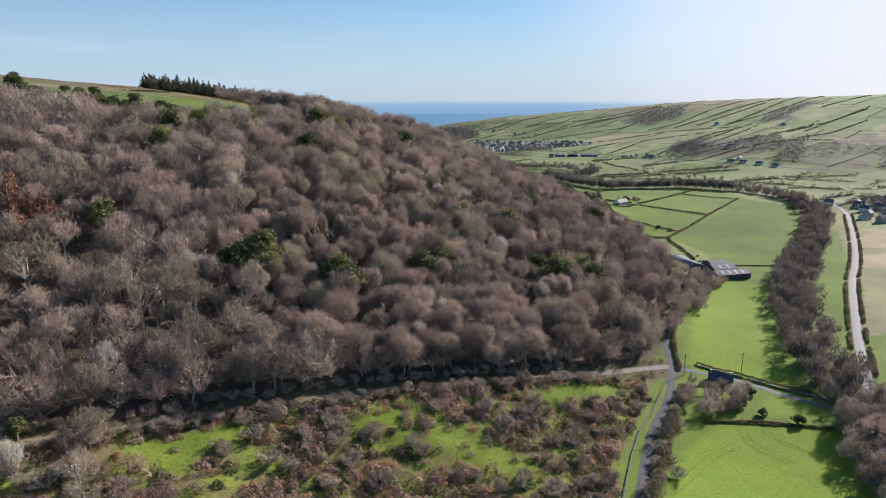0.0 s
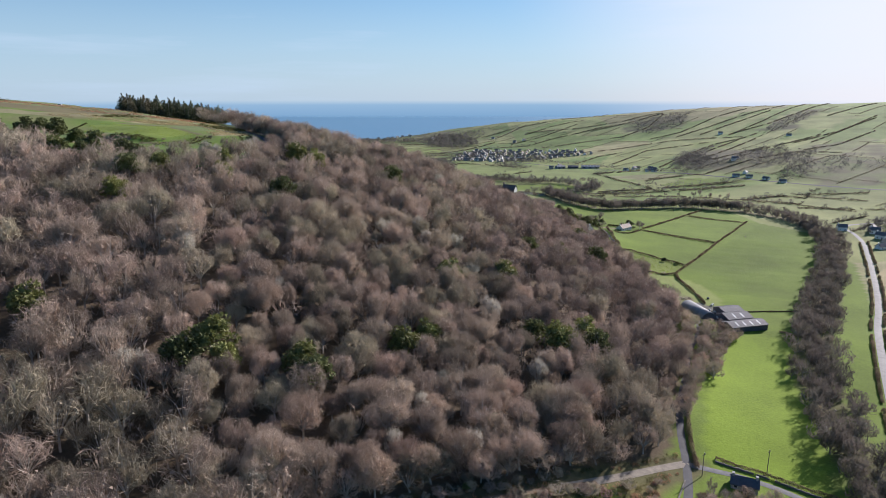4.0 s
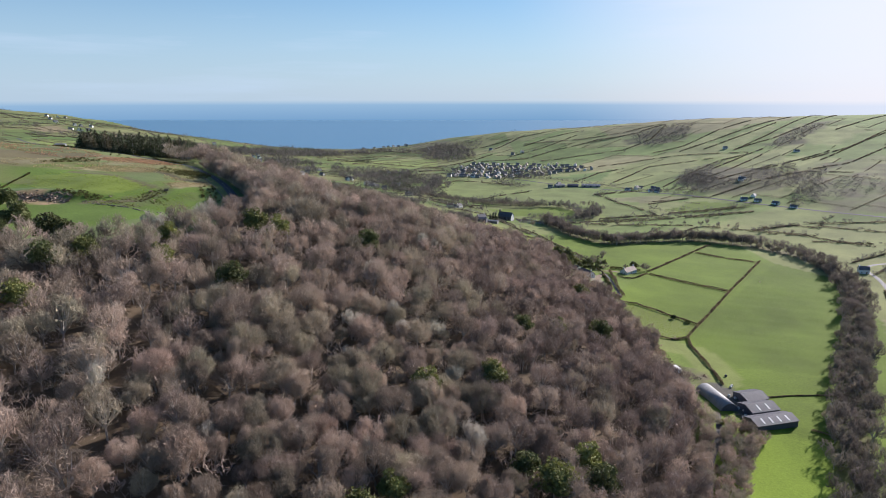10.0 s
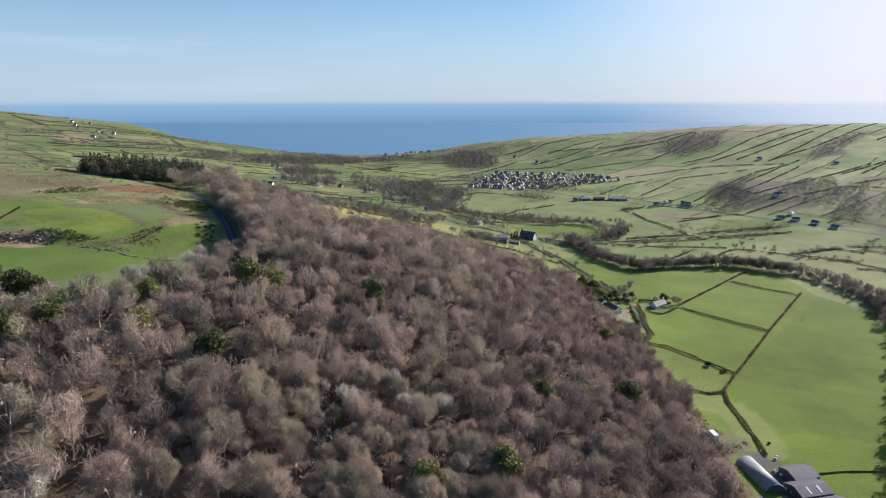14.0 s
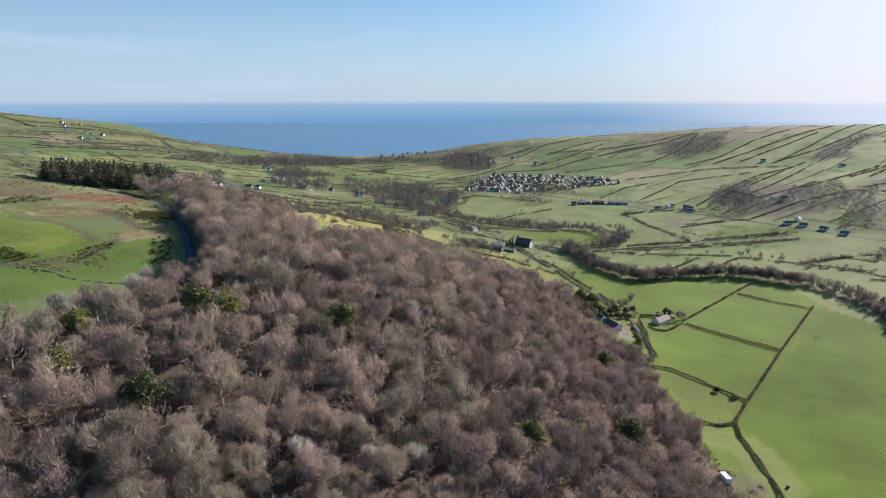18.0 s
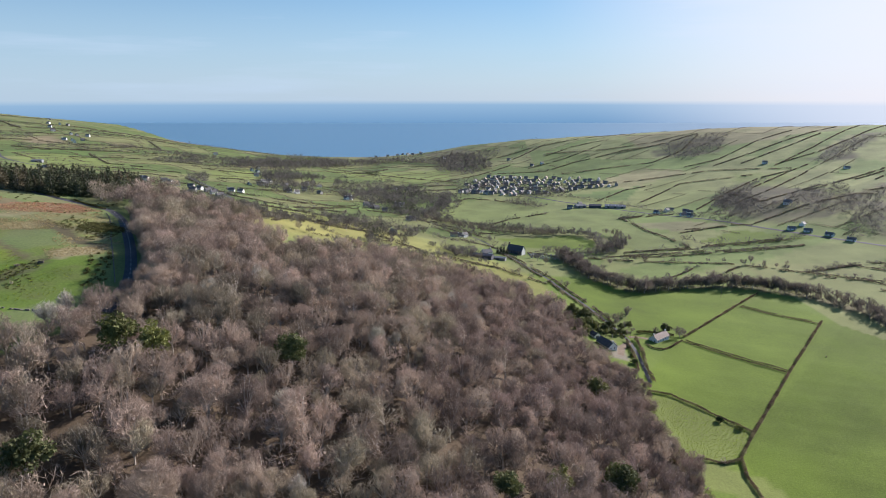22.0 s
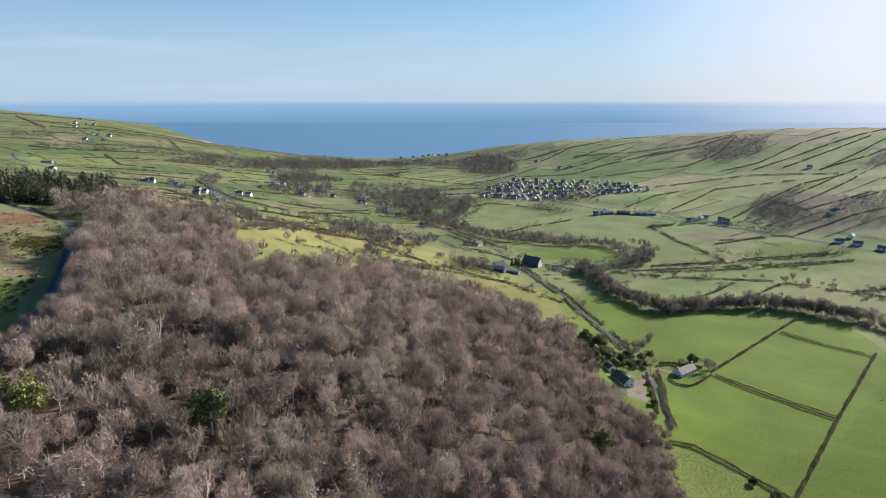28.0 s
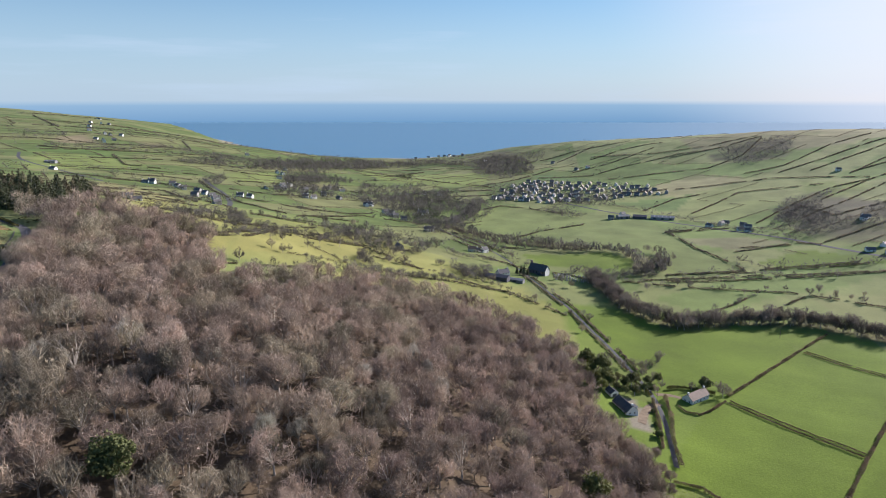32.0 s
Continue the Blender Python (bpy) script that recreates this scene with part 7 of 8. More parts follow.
# ------------------------------------------------------------ buildings
def gable(length, width, eaves, ridge, deep=1.5):
    """Walls of a gabled house along x, with closed gables; vertices and faces."""
    a, b = length / 2, width / 2
    v = [(-a, -b, -deep), (a, -b, -deep), (a, b, -deep), (-a, b, -deep), (-a, -b, eaves), (a, -b, eaves), (a, b, eaves), (-a, b, eaves), (-a, 0, ridge), (a, 0, ridge)]
    f = [(0, 1, 5, 4), (2, 3, 7, 6), (1, 2, 6, 9, 5), (3, 0, 4, 8, 7)]
    return v, f


def roof_slabs(length, width, eaves, ridge, over=0.35, thick=0.16):
    a, b = length / 2 + over, width / 2 + over
    drop = (ridge - eaves) * over / (width / 2)
    v, f = [], []
    for sgn in (-1, 1):
        o = len(v)
        low, high = eaves - drop + 0.04, ridge + 0.04
        v += [(-a, sgn * b, low), (a, sgn * b, low), (a, 0, high), (-a, 0, high), (-a, sgn * b, low + thick), (a, sgn * b, low + thick), (a, 0, high + thick), (-a, 0, high + thick)]
        f += [tuple(i + o for i in q) for q in ((0, 1, 2, 3), (4, 7, 6, 5), (0, 4, 5, 1), (2, 6, 7, 3), (0, 3, 7, 4), (1, 5, 6, 2))]
    return v, f


def window(parent, x, y, z, w, h, face, frame_mat=None, plain=False):
    """A framed window on the wall that faces 'x' or 'y' of the sign given."""
    axis, sgn = face
    d = 0.05 * sgn
    t = 0.09
    if axis == "y":
        fr = [(x - w / 2, x + w / 2, min(y, y + d), max(y, y + d), z, z + t), (x - w / 2, x + w / 2, min(y, y + d), max(y, y + d), z + h - t, z + h),
              (x - w / 2, x - w / 2 + t, min(y, y + d), max(y, y + d), z + t, z + h - t), (x + w / 2 - t, x + w / 2, min(y, y + d), max(y, y + d), z + t, z + h - t)]
        pane = [(x - w / 2 + t, x + w / 2 - t, min(y, y + d * 0.5), max(y, y + d * 0.5), z + t, z + h - t)]
    else:
        fr = [(min(x, x + d), max(x, x + d), y - w / 2, y + w / 2, z, z + t), (min(x, x + d), max(x, x + d), y - w / 2, y + w / 2, z + h - t, z + h),
              (min(x, x + d), max(x, x + d), y - w / 2, y - w / 2 + t, z + t, z + h - t), (min(x, x + d), max(x, x + d), y + w / 2 - t, y + w / 2, z + t, z + h - t)]
        pane = [(min(x, x + d * 0.5), max(x, x + d * 0.5), y - w / 2 + t, y + w / 2 - t, z + t, z + h - t)]
    if plain:
        part("window", boxes("window", pane, M_GLASS), parent)
        return
    win = part("window", boxes("window", fr, frame_mat or M_WHITE), parent)
    part("pane", boxes("pane", pane, M_GLASS), win)


def house(name, label, length, width, eaves, ridge, wall_mat, roof_mat, windows=4, chimneys=2, storeys=1, group=""):
    root = tagged(new(name), label, "house", group)
    part("wall", mesh_of("wall", *gable(length, width, eaves, ridge), wall_mat), root)
    part("roof", mesh_of("roof", *roof_slabs(length, width, eaves, ridge), roof_mat), root)
    for k in range(chimneys):
        x = (length / 2 - 0.5) * (1 if k else -1)
        ch = part("chimney", boxes("chimney", [(x - 0.35, x + 0.35, -0.45, 0.45, ridge - 0.6, ridge + 0.9), (x - 0.42, x + 0.42, -0.52, 0.52, ridge + 0.9, ridge + 1.05)], wall_mat), root)
    for side in (-1, 1):
        for s in range(storeys):
            for k in range(windows):
                x = (k + 0.5) / windows * length - length / 2
                if side < 0 and s == 0 and k == windows // 2:
                    part("door", boxes("door", [(x - 0.5, x + 0.5, side * width / 2 - 0.06, side * width / 2 + 0.02, 0, 2.05)], M_DOOR), root)
                else:
                    window(root, x, side * width / 2, 0.85 + 2.6 * s, 1.2, 1.15, ("y", side), plain=bool(group))
    for side in (() if group else (-1, 1)):
        window(root, side * length / 2, width * 0.2, 0.9, 1.1, 1.1, ("x", side))
        if not group:
            window(root, side * length / 2, -width * 0.2, 0.9, 1.1, 1.1, ("x", side))
    return root


def settle(root, x, y, turn, reach=4.0):
    z = min(float(on_ground(x + a, y + b)) for a in (-reach, 0, reach) for b in (-reach, 0, reach))
    z = 0.5 * z + 0.5 * float(on_ground(x, y))
    root.matrix_basis = pose(x, y, z, 0, 0, turn)
    return root


def shed(name, label, length, width, eaves, ridge, wall_mat, roof_mat, skylights=0, doors=2, group="farm sheds"):
    root = tagged(new(name), label, "shed", group)
    part("wall", mesh_of("wall", *gable(length, width, eaves, ridge), wall_mat), root)
    roof = part("roof", mesh_of("roof", *roof_slabs(length, width, eaves, ridge, 0.4, 0.1), roof_mat), root)
    # raised laps of the roof sheets
    n = int(length / 1.6)
    slope = math.atan2(ridge - eaves, width / 2)
    for side in (-1, 1):
        v, f = [], []
        for k in range(n + 1):
            x = -length / 2 + k * length / n
            o = len(v)
            for dx in (-0.06, 0.06):
                for up in (0.10, 0.17):
                    v += [(x + dx, side * (width / 2 + 0.3), eaves + up), (x + dx, side * 0.05, ridge + up)]
            f += [tuple(i + o for i in q) for q in ((2, 3, 7, 6), (0, 2, 6, 4), (0, 1, 3, 2), (4, 6, 7, 5))]
        tagged(part("roof_ribbing", mesh_of("roof_ribbing", v, f, roof_mat), roof), kind="stuff")
    for k in range(skylights):
        x = -length / 2 + (k + 1.0) * length / (skylights + 1)
        y0, y1 = -width / 2 * 0.86, -width / 2 * 0.2
        z0, z1 = eaves + (ridge - eaves) * 0.14 + 0.22, eaves + (ridge - eaves) * 0.8 + 0.22
        part("skylight", mesh_of("skylight", [(x - 0.45, y0, z0), (x + 0.45, y0, z0), (x + 0.45, y1, z1), (x - 0.45, y1, z1), (x - 0.45, y0, z0 - 0.06), (x + 0.45, y0, z0 - 0.06), (x + 0.45, y1, z1 - 0.06), (x - 0.45, y1, z1 - 0.06)],
                                 [(0, 1, 2, 3), (4, 7, 6, 5), (0, 4, 5, 1), (1, 5, 6, 2), (2, 6, 7, 3), (3, 7, 4, 0)], M_SKYLIGHT), root, "pale translucent roof sheet")
    for k in range(doors):
        x = (k + 0.5) / doors * length - length / 2
        part("door", boxes("door", [(x - 1.8, x + 1.8, -width / 2 - 0.08, -width / 2 + 0.02, 0, min(3.6, eaves - 0.4))], M_SHEET), root, "dark sliding sheet door")
    return root


# the farm at the wood's edge
def arched_shed(name, label, length, width, tall, mat):
    """A round-backed shed of curved sheets with closed ends."""
    root = tagged(new(name), label, "shed", "farm sheds")
    arc = [(width / 2 * math.cos(t), tall * math.sin(t) ** 0.85) for t in np.linspace(0, math.pi, 15)]
    v, f = [], []
    for x in (-length / 2, length / 2):
        for y, z in arc:
            v += [(x, y, z), (x, y * 0.985, z - 0.12)]
    n = 2 * len(arc)
    for k in range(len(arc) - 1):
        a = 2 * k
        f += [(a, a + 2, n + a + 2, n + a), (a + 1, n + a + 1, n + a + 3, a + 3), (a, a + 1, a + 3, a + 2), (n + a, n + a + 2, n + a + 3, n + a + 1)]
    part("roof", mesh_of("roof", v, f, mat, True), root)
    for side in (-1, 1):
        x = side * (length / 2 - 0.15)
        w = [(x + d, y * 0.98, z - 0.1) for d in (-0.06, 0.06) for y, z in arc]
        m = len(arc)
        part("end_wall", mesh_of("end_wall", w, [tuple(range(m)), tuple(range(2 * m - 1, m - 1, -1))] + [(k, m + k, m + k + 1, k + 1) for k in range(m - 1)], M_SHEET), root)
    for k in range(12):
        x = -length / 2 + 0.4 + k * (length - 0.8) / 11
        w = [(x + d, y * 1.004, z + 0.05) for d in (-0.05, 0.05) for y, z in arc]
        m = len(arc)
        part("rib", mesh_of("rib", w, [(q, q + 1, m + q + 1, m + q) for q in range(m - 1)], mat), root)
    return root


settle(arched_shed("long_shed", "long round-backed silver shed at the wood's edge", 24, 9.5, 4.6, M_SILVER), 151, 399.5, -80)
settle(shed("cattle_shed", "dark sheeted cattle shed with pale skylights", 23, 10, 3.0, 4.6, M_SHEET, M_SHEET, 4, 3), 168.5, 377, 15)
settle(shed("hay_shed", "dark sheeted farm shed in the yard", 16, 11, 3.2, 5.0, M_SHEET, M_SHEET, 2, 2), 168.5, 390, 15)
settle(shed("tractor_shed", "dark sheeted farm shed at the field corner", 13, 11, 3.2, 4.8, M_SHEET, M_SHEET, 0, 2), 171, 404, 15)
box_van = tagged(new("storage_container"), "white storage container beside bare trees", "container")
part("body", boxes("body", [(-1.3, 1.3, -3, 3, 0.15, 2.7)], M_WHITE), box_van)
part("door", boxes("door", [(-1.2, -0.05, -3.06, -3.0, 0.3, 2.6), (0.05, 1.2, -3.06, -3.0, 0.3, 2.6)], M_WHITE), box_van)
part("base", boxes("base", [(-1.2, 1.2, -2.9, 2.9, -0.6, 0.15)], M_SHEET), box_van)
settle(box_van, 142, 434, 10, 1)


def bale(x, y, k):
    v, f = [], []
    for i in range(14):
        t = 2 * math.pi * i / 14
        for w, r in ((-0.6, 0.55), (-0.52, 0.65), (0.52, 0.65), (0.6, 0.55)):
            v.append((w, r * math.cos(t), 0.62 + r * math.sin(t)))
    for i in range(14):
        a, b = 4 * i, 4 * ((i + 1) % 14)
        f += [(a + j, a + j + 1, b + j + 1, b + j) for j in range(3)]
    f += [tuple(4 * i for i in range(14)), tuple(4 * i + 3 for i in range(13, -1, -1))]
    ob = tagged(new("silage_bale", mesh_of("silage_bale", v, f, M_BALE if k % 3 else M_SHEET, True)), "plastic-wrapped round silage bale in the farmyard", "bale", "silage bales")
    ob.matrix_basis = pose(x, y, float(on_ground(x, y)), 0, 0, 40 * k)


for k, (x, y) in enumerate([(160, 386), (161, 389), (159, 391), (162, 392), (157, 381), (158, 378), (160, 376), (163, 404), (161, 407), (166, 410), (167, 419), (168.5, 421), (171, 435), (159, 383)]):
    bale(x, y, k)

yard = np.random.default_rng(55)
for heap_x, heap_y, heap_r in ((152, 392, 1.5), (156, 390, 1.2), (156, 384, 1.6), (154, 374, 1.3), (149, 381, 1.8), (133, 425, 2.0), (146, 440, 2.2), (152, 428, 1.8), (138, 418, 2.0), (158, 433, 1.6), (135, 441, 1.5)):
    heap = leaf_tris(np.c_[yard.normal(size=(70, 2)) * heap_r * 0.6, np.abs(yard.normal(size=70)) * 0.35] + (heap_x, heap_y, float(on_ground(heap_x, heap_y))), 0.42, yard)
    tagged(new("rubble_heap", soup("rubble_heap", heap, M_ROCK if yard.uniform() < 0.6 else M_WOOD)), "heap of rubble and scrap in the farmyard", "rubble", kind="stuff")
for k, (x, y) in enumerate([(146, 367), (150, 366), (143, 372), (152, 362), (148, 372)]):
    evergreen(x, y, 0.7 + 0.15 * (k % 3), 45 * k, BUSHES[1], "yard_bush", "yellow-green bush beside the farmyard", "farmyard bushes")

# lodge, garage, white house, cottage
lodge = house("white_lodge", "white rendered bungalow with a dark slate roof", 14, 7.2, 2.6, 5.6, M_WHITE, M_SLATE, 4, 1)
settle(lodge, 128, 623, 115)
porch = part("porch", boxes("porch", [(-3.4, -0.6, -5.6, -3.6, -1, 2.4)], M_WHITE), lodge)
part("porch_roof", boxes("porch_roof", [(-3.7, -0.3, -5.9, -3.62, 2.4, 2.62)], M_SLATE), lodge)
garage = tagged(new("garage"), "small white garage with a slate roof", "garage")
part("wall", mesh_of("wall", *gable(6, 5, 2.4, 4.1), M_WHITE), garage)
part("roof", mesh_of("roof", *roof_slabs(6, 5, 2.4, 4.1), M_SLATE), garage)
part("door", boxes("door", [(-3.06, -2.98, -1.2, 1.2, 0, 2.1)], M_SHEET), garage)
settle(garage, 122.5, 638, 115, 2)
settle(house("white_house", "long white cottage with a brown tiled roof", 16, 7, 2.7, 5.6, M_WHITE, M_TILE, 5, 2), 172.5, 653.5, 43)
settle(house("roadside_cottage", "small slate-roofed cottage behind bare trees", 8, 5.0, 2.1, 3.9, M_GREYWALL, M_SLATE, 3, 2), 100, 221.5, -22)

# the church, its yard, and the farm across the lane
church = tagged(new("church"), "dark slate-roofed stone church with a bellcote", "church")
part("nave", mesh_of("nave", *gable(20, 8.5, 5.0, 10.5), M_SANDSTONE), church)
part("roof", mesh_of("roof", *roof_slabs(20, 8.5, 5.0, 10.5), M_SLATE), church)
part("gable_front", mesh_of("gable_front", [(10.06, -4.0, 0), (10.06, 4.0, 0), (10.06, 4.0, 5), (10.06, 0, 9.9), (10.06, -4.0, 5), (10.0, -4.0, 0), (10.0, 4.0, 0), (10.0, 4.0, 5), (10.0, 0, 9.9), (10.0, -4.0, 5)],
                            [(0, 1, 2, 3, 4), (5, 9, 8, 7, 6), (0, 5, 6, 1), (1, 6, 7, 2), (2, 7, 8, 3), (3, 8, 9, 4), (4, 9, 5, 0)], M_WHITE), church, "white rendered gable front")
part("bellcote", boxes("bellcote", [(-9.9, -8.7, -0.9, -0.5, 10.2, 12.6), (-9.9, -8.7, 0.5, 0.9, 10.2, 12.6), (-10.1, -8.5, -1.1, 1.1, 12.6, 13.1)], M_SANDSTONE), church)
part("porch", mesh_of("porch", [(2, -6.6, -1), (5, -6.6, -1), (5, -4.2, -1), (2, -4.2, -1), (2, -6.6, 2.6), (5, -6.6, 2.6), (5, -4.2, 2.6), (2, -4.2, 2.6), (3.5, -6.6, 4.2), (3.5, -4.2, 4.2)],
                      [(0, 1, 5, 8, 4), (1, 2, 6, 5), (3, 0, 4, 7), (5, 6, 9, 8), (7, 4, 8, 9)], M_SLATE), church)
for x in (-7, -3.5, 0, 7):
    for side in (-1, 1):
        window(church, x, side * 4.25, 1.6, 0.9, 2.6, ("y", side), M_SANDSTONE)
settle(church, 82, 926, -35)
grave_mesh = boxes("headstone", [(-0.4, 0.4, -0.09, 0.09, -0.4, 0.95), (-0.28, 0.28, -0.09, 0.09, 0.95, 1.15), (-0.5, 0.5, -0.2, 0.2, -0.4, 0.08)], M_GRAVE)
gg = np.random.default_rng(95)
for k in range(130):
    x, y = 97 + gg.uniform(0, 34), 908 + gg.uniform(0, 26)
    ob = tagged(new("headstone", grave_mesh), "grey headstone in the churchyard", "headstone", "headstones")
    ob.matrix_basis = pose(x, y, float(on_ground(x, y)), gg.uniform(-4, 4), gg.uniform(-3, 3), -35 + gg.uniform(-8, 8)) @ Matrix.Diagonal((1.3, 1.3, gg.uniform(1.0, 1.7), 1))
YEW = cone_kind(540, M_SPRUCE, 1.6, 9.0, 26, 0.55)
for k, (x, y) in enumerate([(60, 908), (64, 912), (67, 906), (71, 912), (86, 938)]):
    evergreen(x, y, 0.9 + 0.1 * (k % 3), 70 * k, YEW, "yew_tree", "dark columnar yew beside the church", "churchyard yews")
hedge([(96, 936), (118, 930), (132, 916)], "clipped dark hedge round the churchyard", 1.4, 1.6, 60, 0.4)
settle(house("farmhouse", "white farmhouse with a slate roof beside the lane", 12, 7, 4.6, 7.6, M_WHITE, M_SLATE, 4, 2, 2), 47, 884, 40)
settle(shed("farm_shed", "dark round-backed shed beside a white farmhouse", 24, 9, 3.6, 5.2, M_SHEET, M_SHEET, 0, 2), 42, 869, -18)
settle(shed("farm_shed", "low pale sheeted shed beside a white farmhouse", 16, 7, 2.8, 3.8, M_SILVER, M_SILVER, 0, 1), 60, 872, -18)

# village, hamlets and farms
MODELS = [
    house("village_house", "white rendered village house with a slate roof", 8.5, 6, 4.0, 6.6, M_WHITE, M_ROOF_PALE, 2, 1, 1, "village houses"),
    house("village_house", "white rendered bungalow with a slate roof", 9.5, 6, 2.5, 4.8, M_WHITE, M_ROOF_PALE, 2, 1, 1, "village houses"),
    house("village_house", "cream rendered house with a brown tiled roof", 8.5, 6, 4.0, 6.4, M_CREAM, M_TILE, 2, 1, 1, "village houses"),
    house("village_house", "grey roughcast house with a slate roof", 8.5, 6.0, 4.0, 6.4, M_GREYWALL, M_ROOF_PALE, 2, 1, 1, "village houses"),
]
hg = np.random.default_rng(97)
spots = []
for row, (a, b) in enumerate([((20, 1500), (120, 1462)), ((15, 1530), (150, 1490)), ((25, 1570), (190, 1530)), ((30, 1610), (200, 1570)), ((40, 1650), (210, 1615)), ((60, 1690), (205, 1660)), ((205, 1560), (300, 1530)),
                              ((210, 1600), (290, 1575)), ((215, 1640), (270, 1620)), ((2, 1438), (122, 1414)), ((8, 1462), (130, 1434)), ((140, 1440), (230, 1470)), ((225, 1500), (310, 1490)), ((120, 1500), (200, 1480))]):
    n = int(math.hypot(b[0] - a[0], b[1] - a[1]) / 12)
    for k in range(n + 1):
        if hg.uniform() < 0.86:
            spots.append((a[0] + (b[0] - a[0]) * k / n + hg.normal() * 2, a[1] + (b[1] - a[1]) * k / n + hg.normal() * 3, -20 + hg.choice([0, 90]) + hg.normal() * 6, int(hg.choice([0, 3, 1, 3, 2, 3]))))
SOUTH_FARMS = [(347, 1235, 1), (362, 1205, 3), (366, 1197, 1), (338, 1222, 0), (495, 1164, 0), (502, 1174, 1), (448, 1043, 1), (470, 1060, 1), (358, 1168, 1), (351, 1179, 1), (320, 1213, 1), (191, 1268, 3), (199, 1853, 0), (172, 1841, 3), (212, 1300, 0), (609, 1513, 0), (704, 1396, 1), (493, 986, 1), (480, 1011, 1), (463, 1031, 1)]
GLEN_HOUSES = [(-88, 1209, 0), (-174, 1228, 0), (-119, 1156, 3), (-104, 1143, 3), (16, 994, 1), (-440, 1551, 0), (-411, 1466, 0), (-392, 1081, 1), (-339, 1015, 3), (-278, 954, 3), (-319, 1095, 0), (-335, 1257, 3), (-258, 1211, 0), (-446, 1096, 0), (-409, 1096, 0), (-370, 1077, 3), (-350, 1060, 0), (-330, 1040, 3), (-310, 1012, 0), (-331, 1120, 1), (-300, 830, 3), (-286, 822, 1), (-130, 1182, 3), (-57, 1091, 3), (-59, 905, 3), (7, 986, 2), (20, 995, 0), (-308, 1101, 0), (-138, 1176, 0), (-127, 1160, 1), (-60, 1081, 0), (-465, 1124, 1), (-426, 1111, 0), (-400, 1092, 1)]
BURN_HOUSES = [(-344, 1301, 0), (-282, 1240, 1), (-300, 1290, 3), (-260, 1265, 0), (-230, 1250, 3), (-179, 1244, 0), (-95, 1225, 0), (-268, 1205, 0), (-337, 1314, 0), (-280, 1351, 3), (-258, 1355, 1), (-178, 1218, 0), (-88, 1228, 0), (-130, 1458, 0), (-154, 1415, 1), (-101, 1449, 3), (-346, 1239, 1), (-327, 1265, 0), (-389, 1396, 0), (-427, 1478, 0)]
HILL_FARMS = [(-1007, 1724, 0), (-842, 1549, 0), (-852, 1595, 3), (-882, 1576, 1), (-1103, 1853, 0), (-860, 1570, 0), (-1020, 1740, 3), (-454, 1093, 1), (-894, 1682, 0), (-932, 1677, 0), (-910, 1665, 3), (-590, 1090, 1), (-607, 1731, 0)]
SHORE_HOUSES = [(-1169, 1992, 0), (-1150, 2000, 3), (-1190, 1975, 0), (-1553, 2501, 0), (-1530, 2480, 3), (-655, 2320, 0), (-700, 2350, 3), (-270, 2330, 0), (-240, 2350, 0), (-225, 2380, 3), (-210, 2400, 0), (-300, 2270, 3), (-200, 2300, 0), (-180, 2280, 3), (-160, 2330, 0), (-150, 2260, 3), (-66, 2082, 0), (119, 1974, 3)]
ROAD_HOUSES = [(394, 668, 0), (396, 604, 3), (383, 589, 1), (416, 651, 0), (422, 664, 3), (390, 575, 3), (408, 629, 0), (415, 605, 3), (430, 640, 0), (440, 615, 1), (461, 678, 0), (450, 650, 3), (470, 630, 0)]
for x, y, k in SOUTH_FARMS + GLEN_HOUSES + BURN_HOUSES + HILL_FARMS + SHORE_HOUSES + ROAD_HOUSES:
    spots.append((x, y, hg.uniform(-60, 60), k))
used = [False] * 4
for x, y, turn, k in spots:
    root = MODELS[k] if not used[k] else copy_thing(MODELS[k], pose(0, 0, 0))
    used[k] = True
    settle(root, x, y, turn)
settle(shed("farm_shed", "long grey sheeted farm shed in the valley", 34, 14, 3.2, 5.4, M_GREYWALL, M_SILVER, 5, 3), 268, 1276, -12)
settle(shed("farm_shed", "dark sheeted farm shed in the valley", 20, 12, 3.4, 5.4, M_SHEET, M_SHEET, 0, 2), 236, 1284, -12)
settle(shed("farm_shed", "silver sheeted farm shed in the valley", 18, 10, 4.0, 6.0, M_SILVER, M_SILVER, 0, 2), 210, 1280, 20)
settle(shed("farm_shed", "pale sheeted shed on the far hillside", 16, 8, 3.2, 4.6, M_SILVER, M_SILVER, 0, 1), -655, 1165, 10)


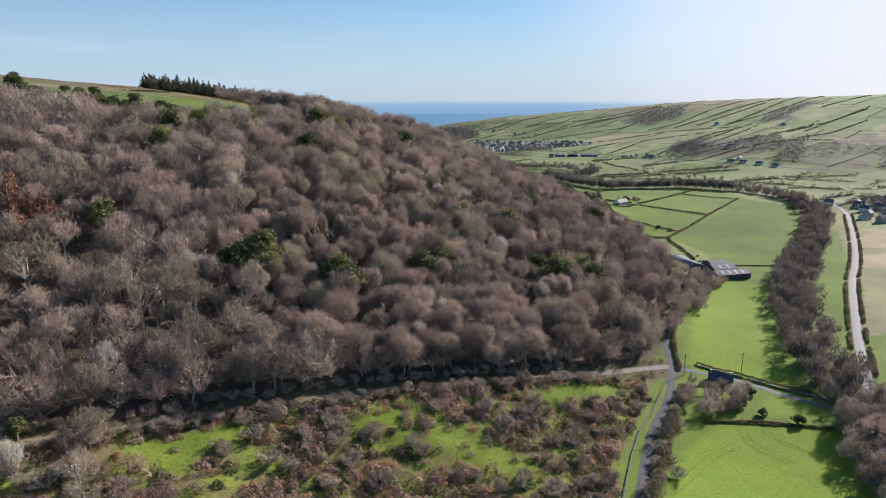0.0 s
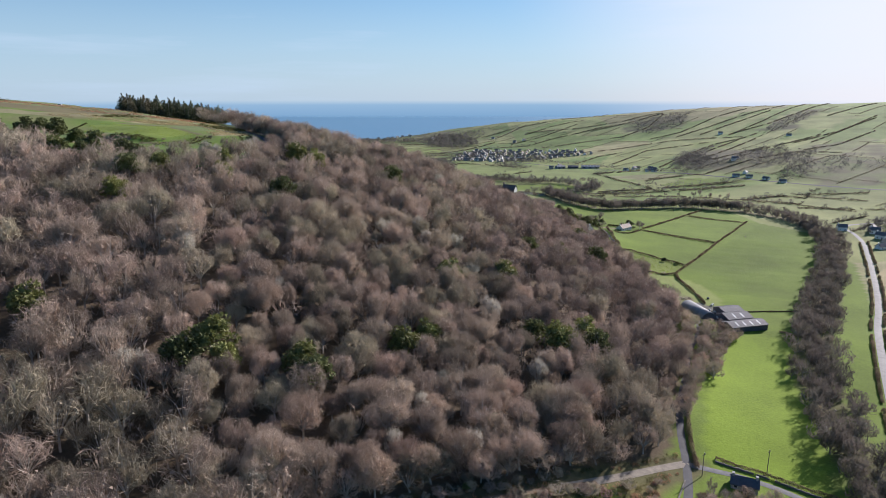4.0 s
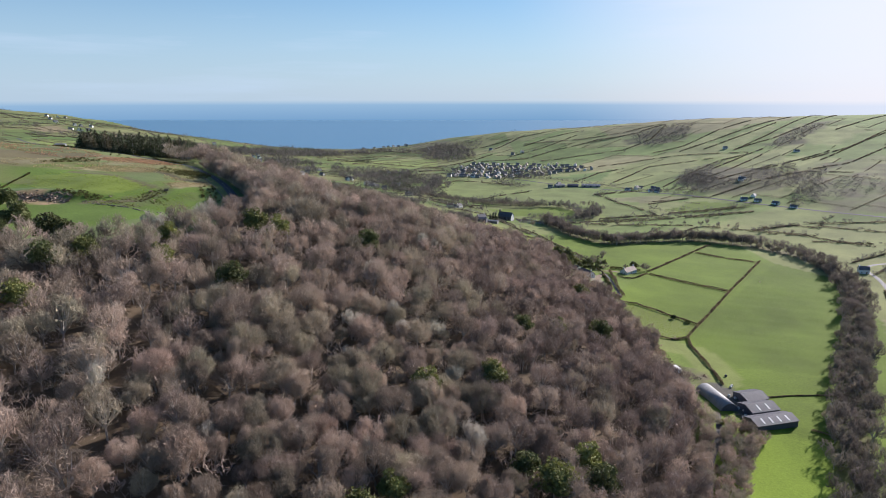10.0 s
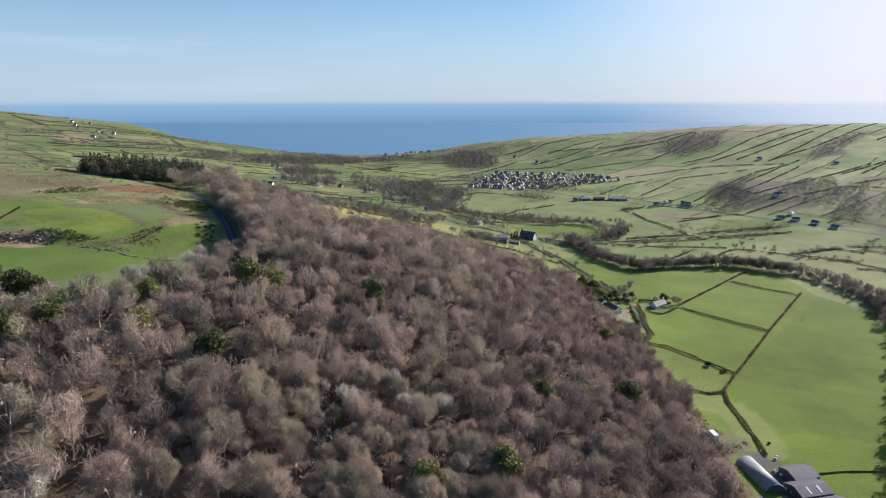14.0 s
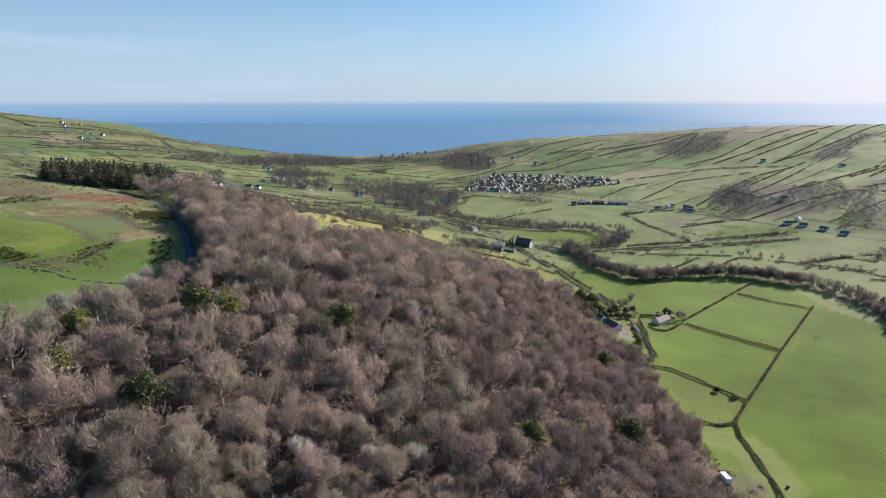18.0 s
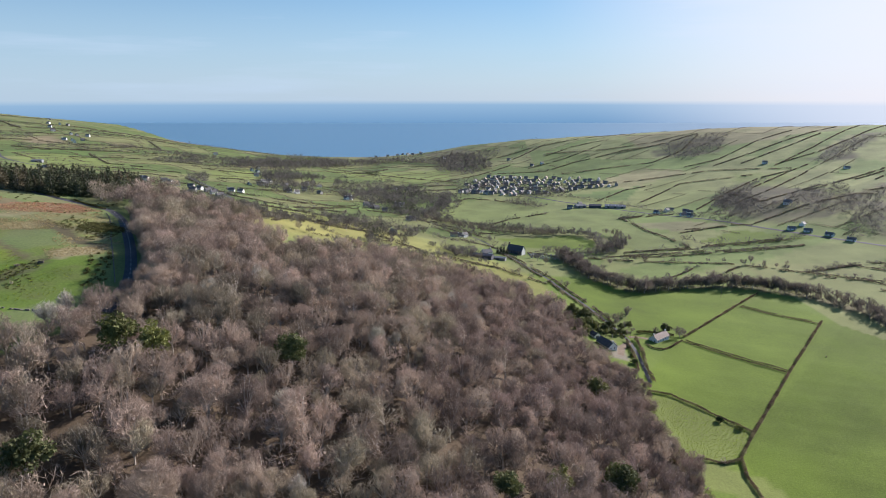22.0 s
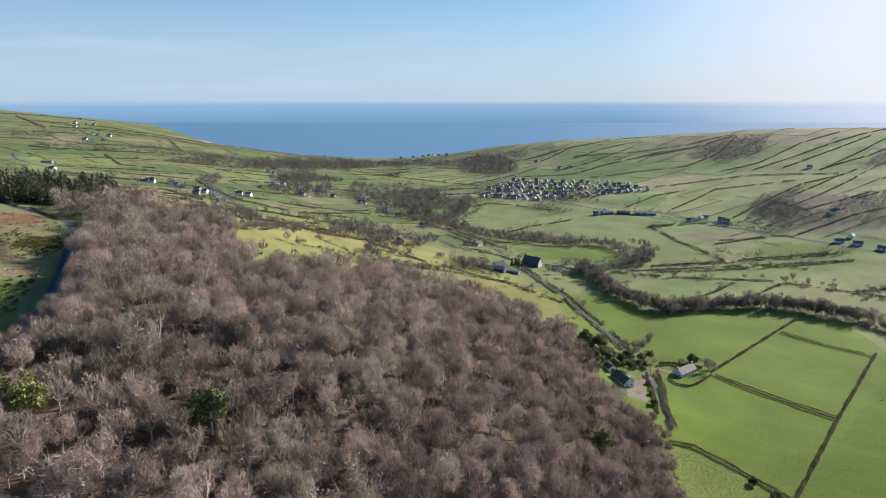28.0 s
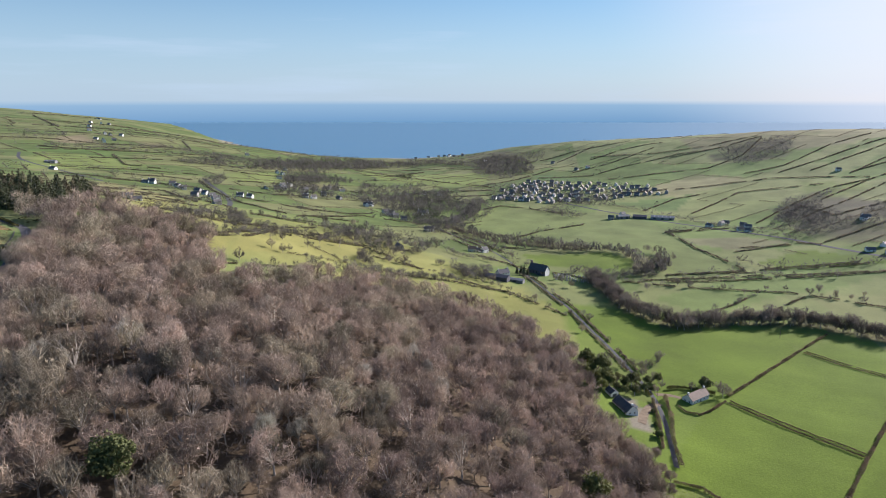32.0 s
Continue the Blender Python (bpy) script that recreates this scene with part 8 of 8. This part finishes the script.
# ------------------------------------------------------------ roadside details
def stone_wall(line, name, label, width=0.55, tall=1.1, lost=0.0):
    """A dry-stone wall with uneven coping stones; lost: the share of it that has fallen."""
    g = np.random.default_rng(int(abs(line[0][0]) + 5))
    x, y, dx, dy = along(line, 0.8)
    v, f = [], []
    for k in range(len(x) - 1):
        if g.uniform() < lost:
            continue
        o, hgt, w = len(v), tall * g.uniform(0.85 - 1.2 * lost, 1.12), width * g.uniform(0.85 - 0.6 * lost, 1.15)
        for q in (k, k + 0.96):
            i, u = int(q), q - int(q)
            px, py = x[i] + (x[i + 1] - x[i]) * u, y[i] + (y[i + 1] - y[i]) * u
            z = float(on_ground(px, py))
            for s, h in ((-0.5, -0.4), (0.5, -0.4), (0.42, hgt), (-0.42, hgt)):
                v.append((px - dy[i] * s * w, py + dx[i] * s * w, z + h))
        f += [tuple(i + o for i in q) for q in ((0, 1, 5, 4), (1, 2, 6, 5), (2, 3, 7, 6), (3, 0, 4, 7), (0, 3, 2, 1), (4, 5, 6, 7))]
    tagged(new(name, mesh_of(name, v, f, M_STONE)), label, "wall", kind="structure")


stone_wall([(96, 235), (109, 228), (124, 216), (138, 206)], "wall_lane_east", "dark dry-stone wall along the lane", 0.5, 0.7, 0.1)
stone_wall([(81, 222), (76, 213), (66, 193), (58, 180), (51.5, 165), (44, 145), (37, 126)], "wall_lane", "overgrown low stone wall beside the lane", 0.5, 0.5)
stone_wall([(-188, 438), (-173, 436), (-166, 434), (-156, 429), (-148, 428), (-139, 428), (-131, 430)], "wall_meadow", "tumbled low stone wall across the pasture", 0.9, 0.5, 0.45)
stone_wall([(-123, 466), (-133, 483), (-145, 503), (-158, 524), (-172, 549), (-190, 577), (-197, 586)], "wall_upper", "tumbled low stone wall beside the hill road", 0.6, 0.35, 0.2)


def pole(x, y, lean=0.0):
    root = tagged(new("utility_pole"), "weathered timber utility pole beside the lane", "utility pole", "utility poles")
    part("post", mesh_of("post", *prism([(0, 0, -1), (0, 0, 4), (0, 0, 8.6)], [0.15, 0.13, 0.1], 8), M_WOOD, True), root)
    part("crossarm", boxes("crossarm", [(-0.9, 0.9, -0.06, 0.06, 7.9, 8.05)], M_WOOD), root)
    for a in (-0.75, 0, 0.75):
        part("insulator", boxes("insulator", [(a - 0.05, a + 0.05, -0.05, 0.05, 8.05 if a else 8.6, 8.25 if a else 8.8)], M_GRAVE), root)
    root.matrix_basis = pose(x, y, float(on_ground(x, y)), lean, 0, 35)
    return root


for x, y in ((88, 226), (112, 231), (66, 180), (152, 262), (262, 776), (148, 640)):
    pole(x, y)

def trough(x, y, turn):
    root = tagged(new("feed_trough"), "dark weathered cattle feeder standing on the pasture", "trough")
    part("basin", boxes("basin", [(-1.2, 1.2, -0.8, 0.8, 0.25, 0.4), (-1.2, 1.2, -0.8, -0.7, 0.4, 0.95), (-1.2, 1.2, 0.7, 0.8, 0.4, 0.95), (-1.2, -1.1, -0.7, 0.7, 0.4, 0.95), (1.1, 1.2, -0.7, 0.7, 0.4, 0.95)], M_WOOD), root)
    for a in (-1.05, 1.05):
        for b in (-0.65, 0.65):
            part("leg", boxes("leg", [(a - 0.08, a + 0.08, b - 0.08, b + 0.08, -0.2, 0.25)], M_WOOD), root)
    for q in range(9):
        part("bar", boxes("bar", [(-1.2 + 0.3 * q, -1.15 + 0.3 * q, -0.03, 0.03, 0.4, 1.7)], M_WOOD), root)
    part("rail", boxes("rail", [(-1.2, 1.25, -0.05, 0.05, 1.7, 1.8)], M_WOOD), root)
    settle(root, x, y, turn, 1.0)


trough(-164, 477, 25)
ramp_bush = [(-170, 470), (-160, 452), (-185, 452)]
for k, (x, y) in enumerate(ramp_bush):
    bare_shrub(x, y, 0.6, k, "small dark thorn bush on the plateau pasture", "thorn bushes")
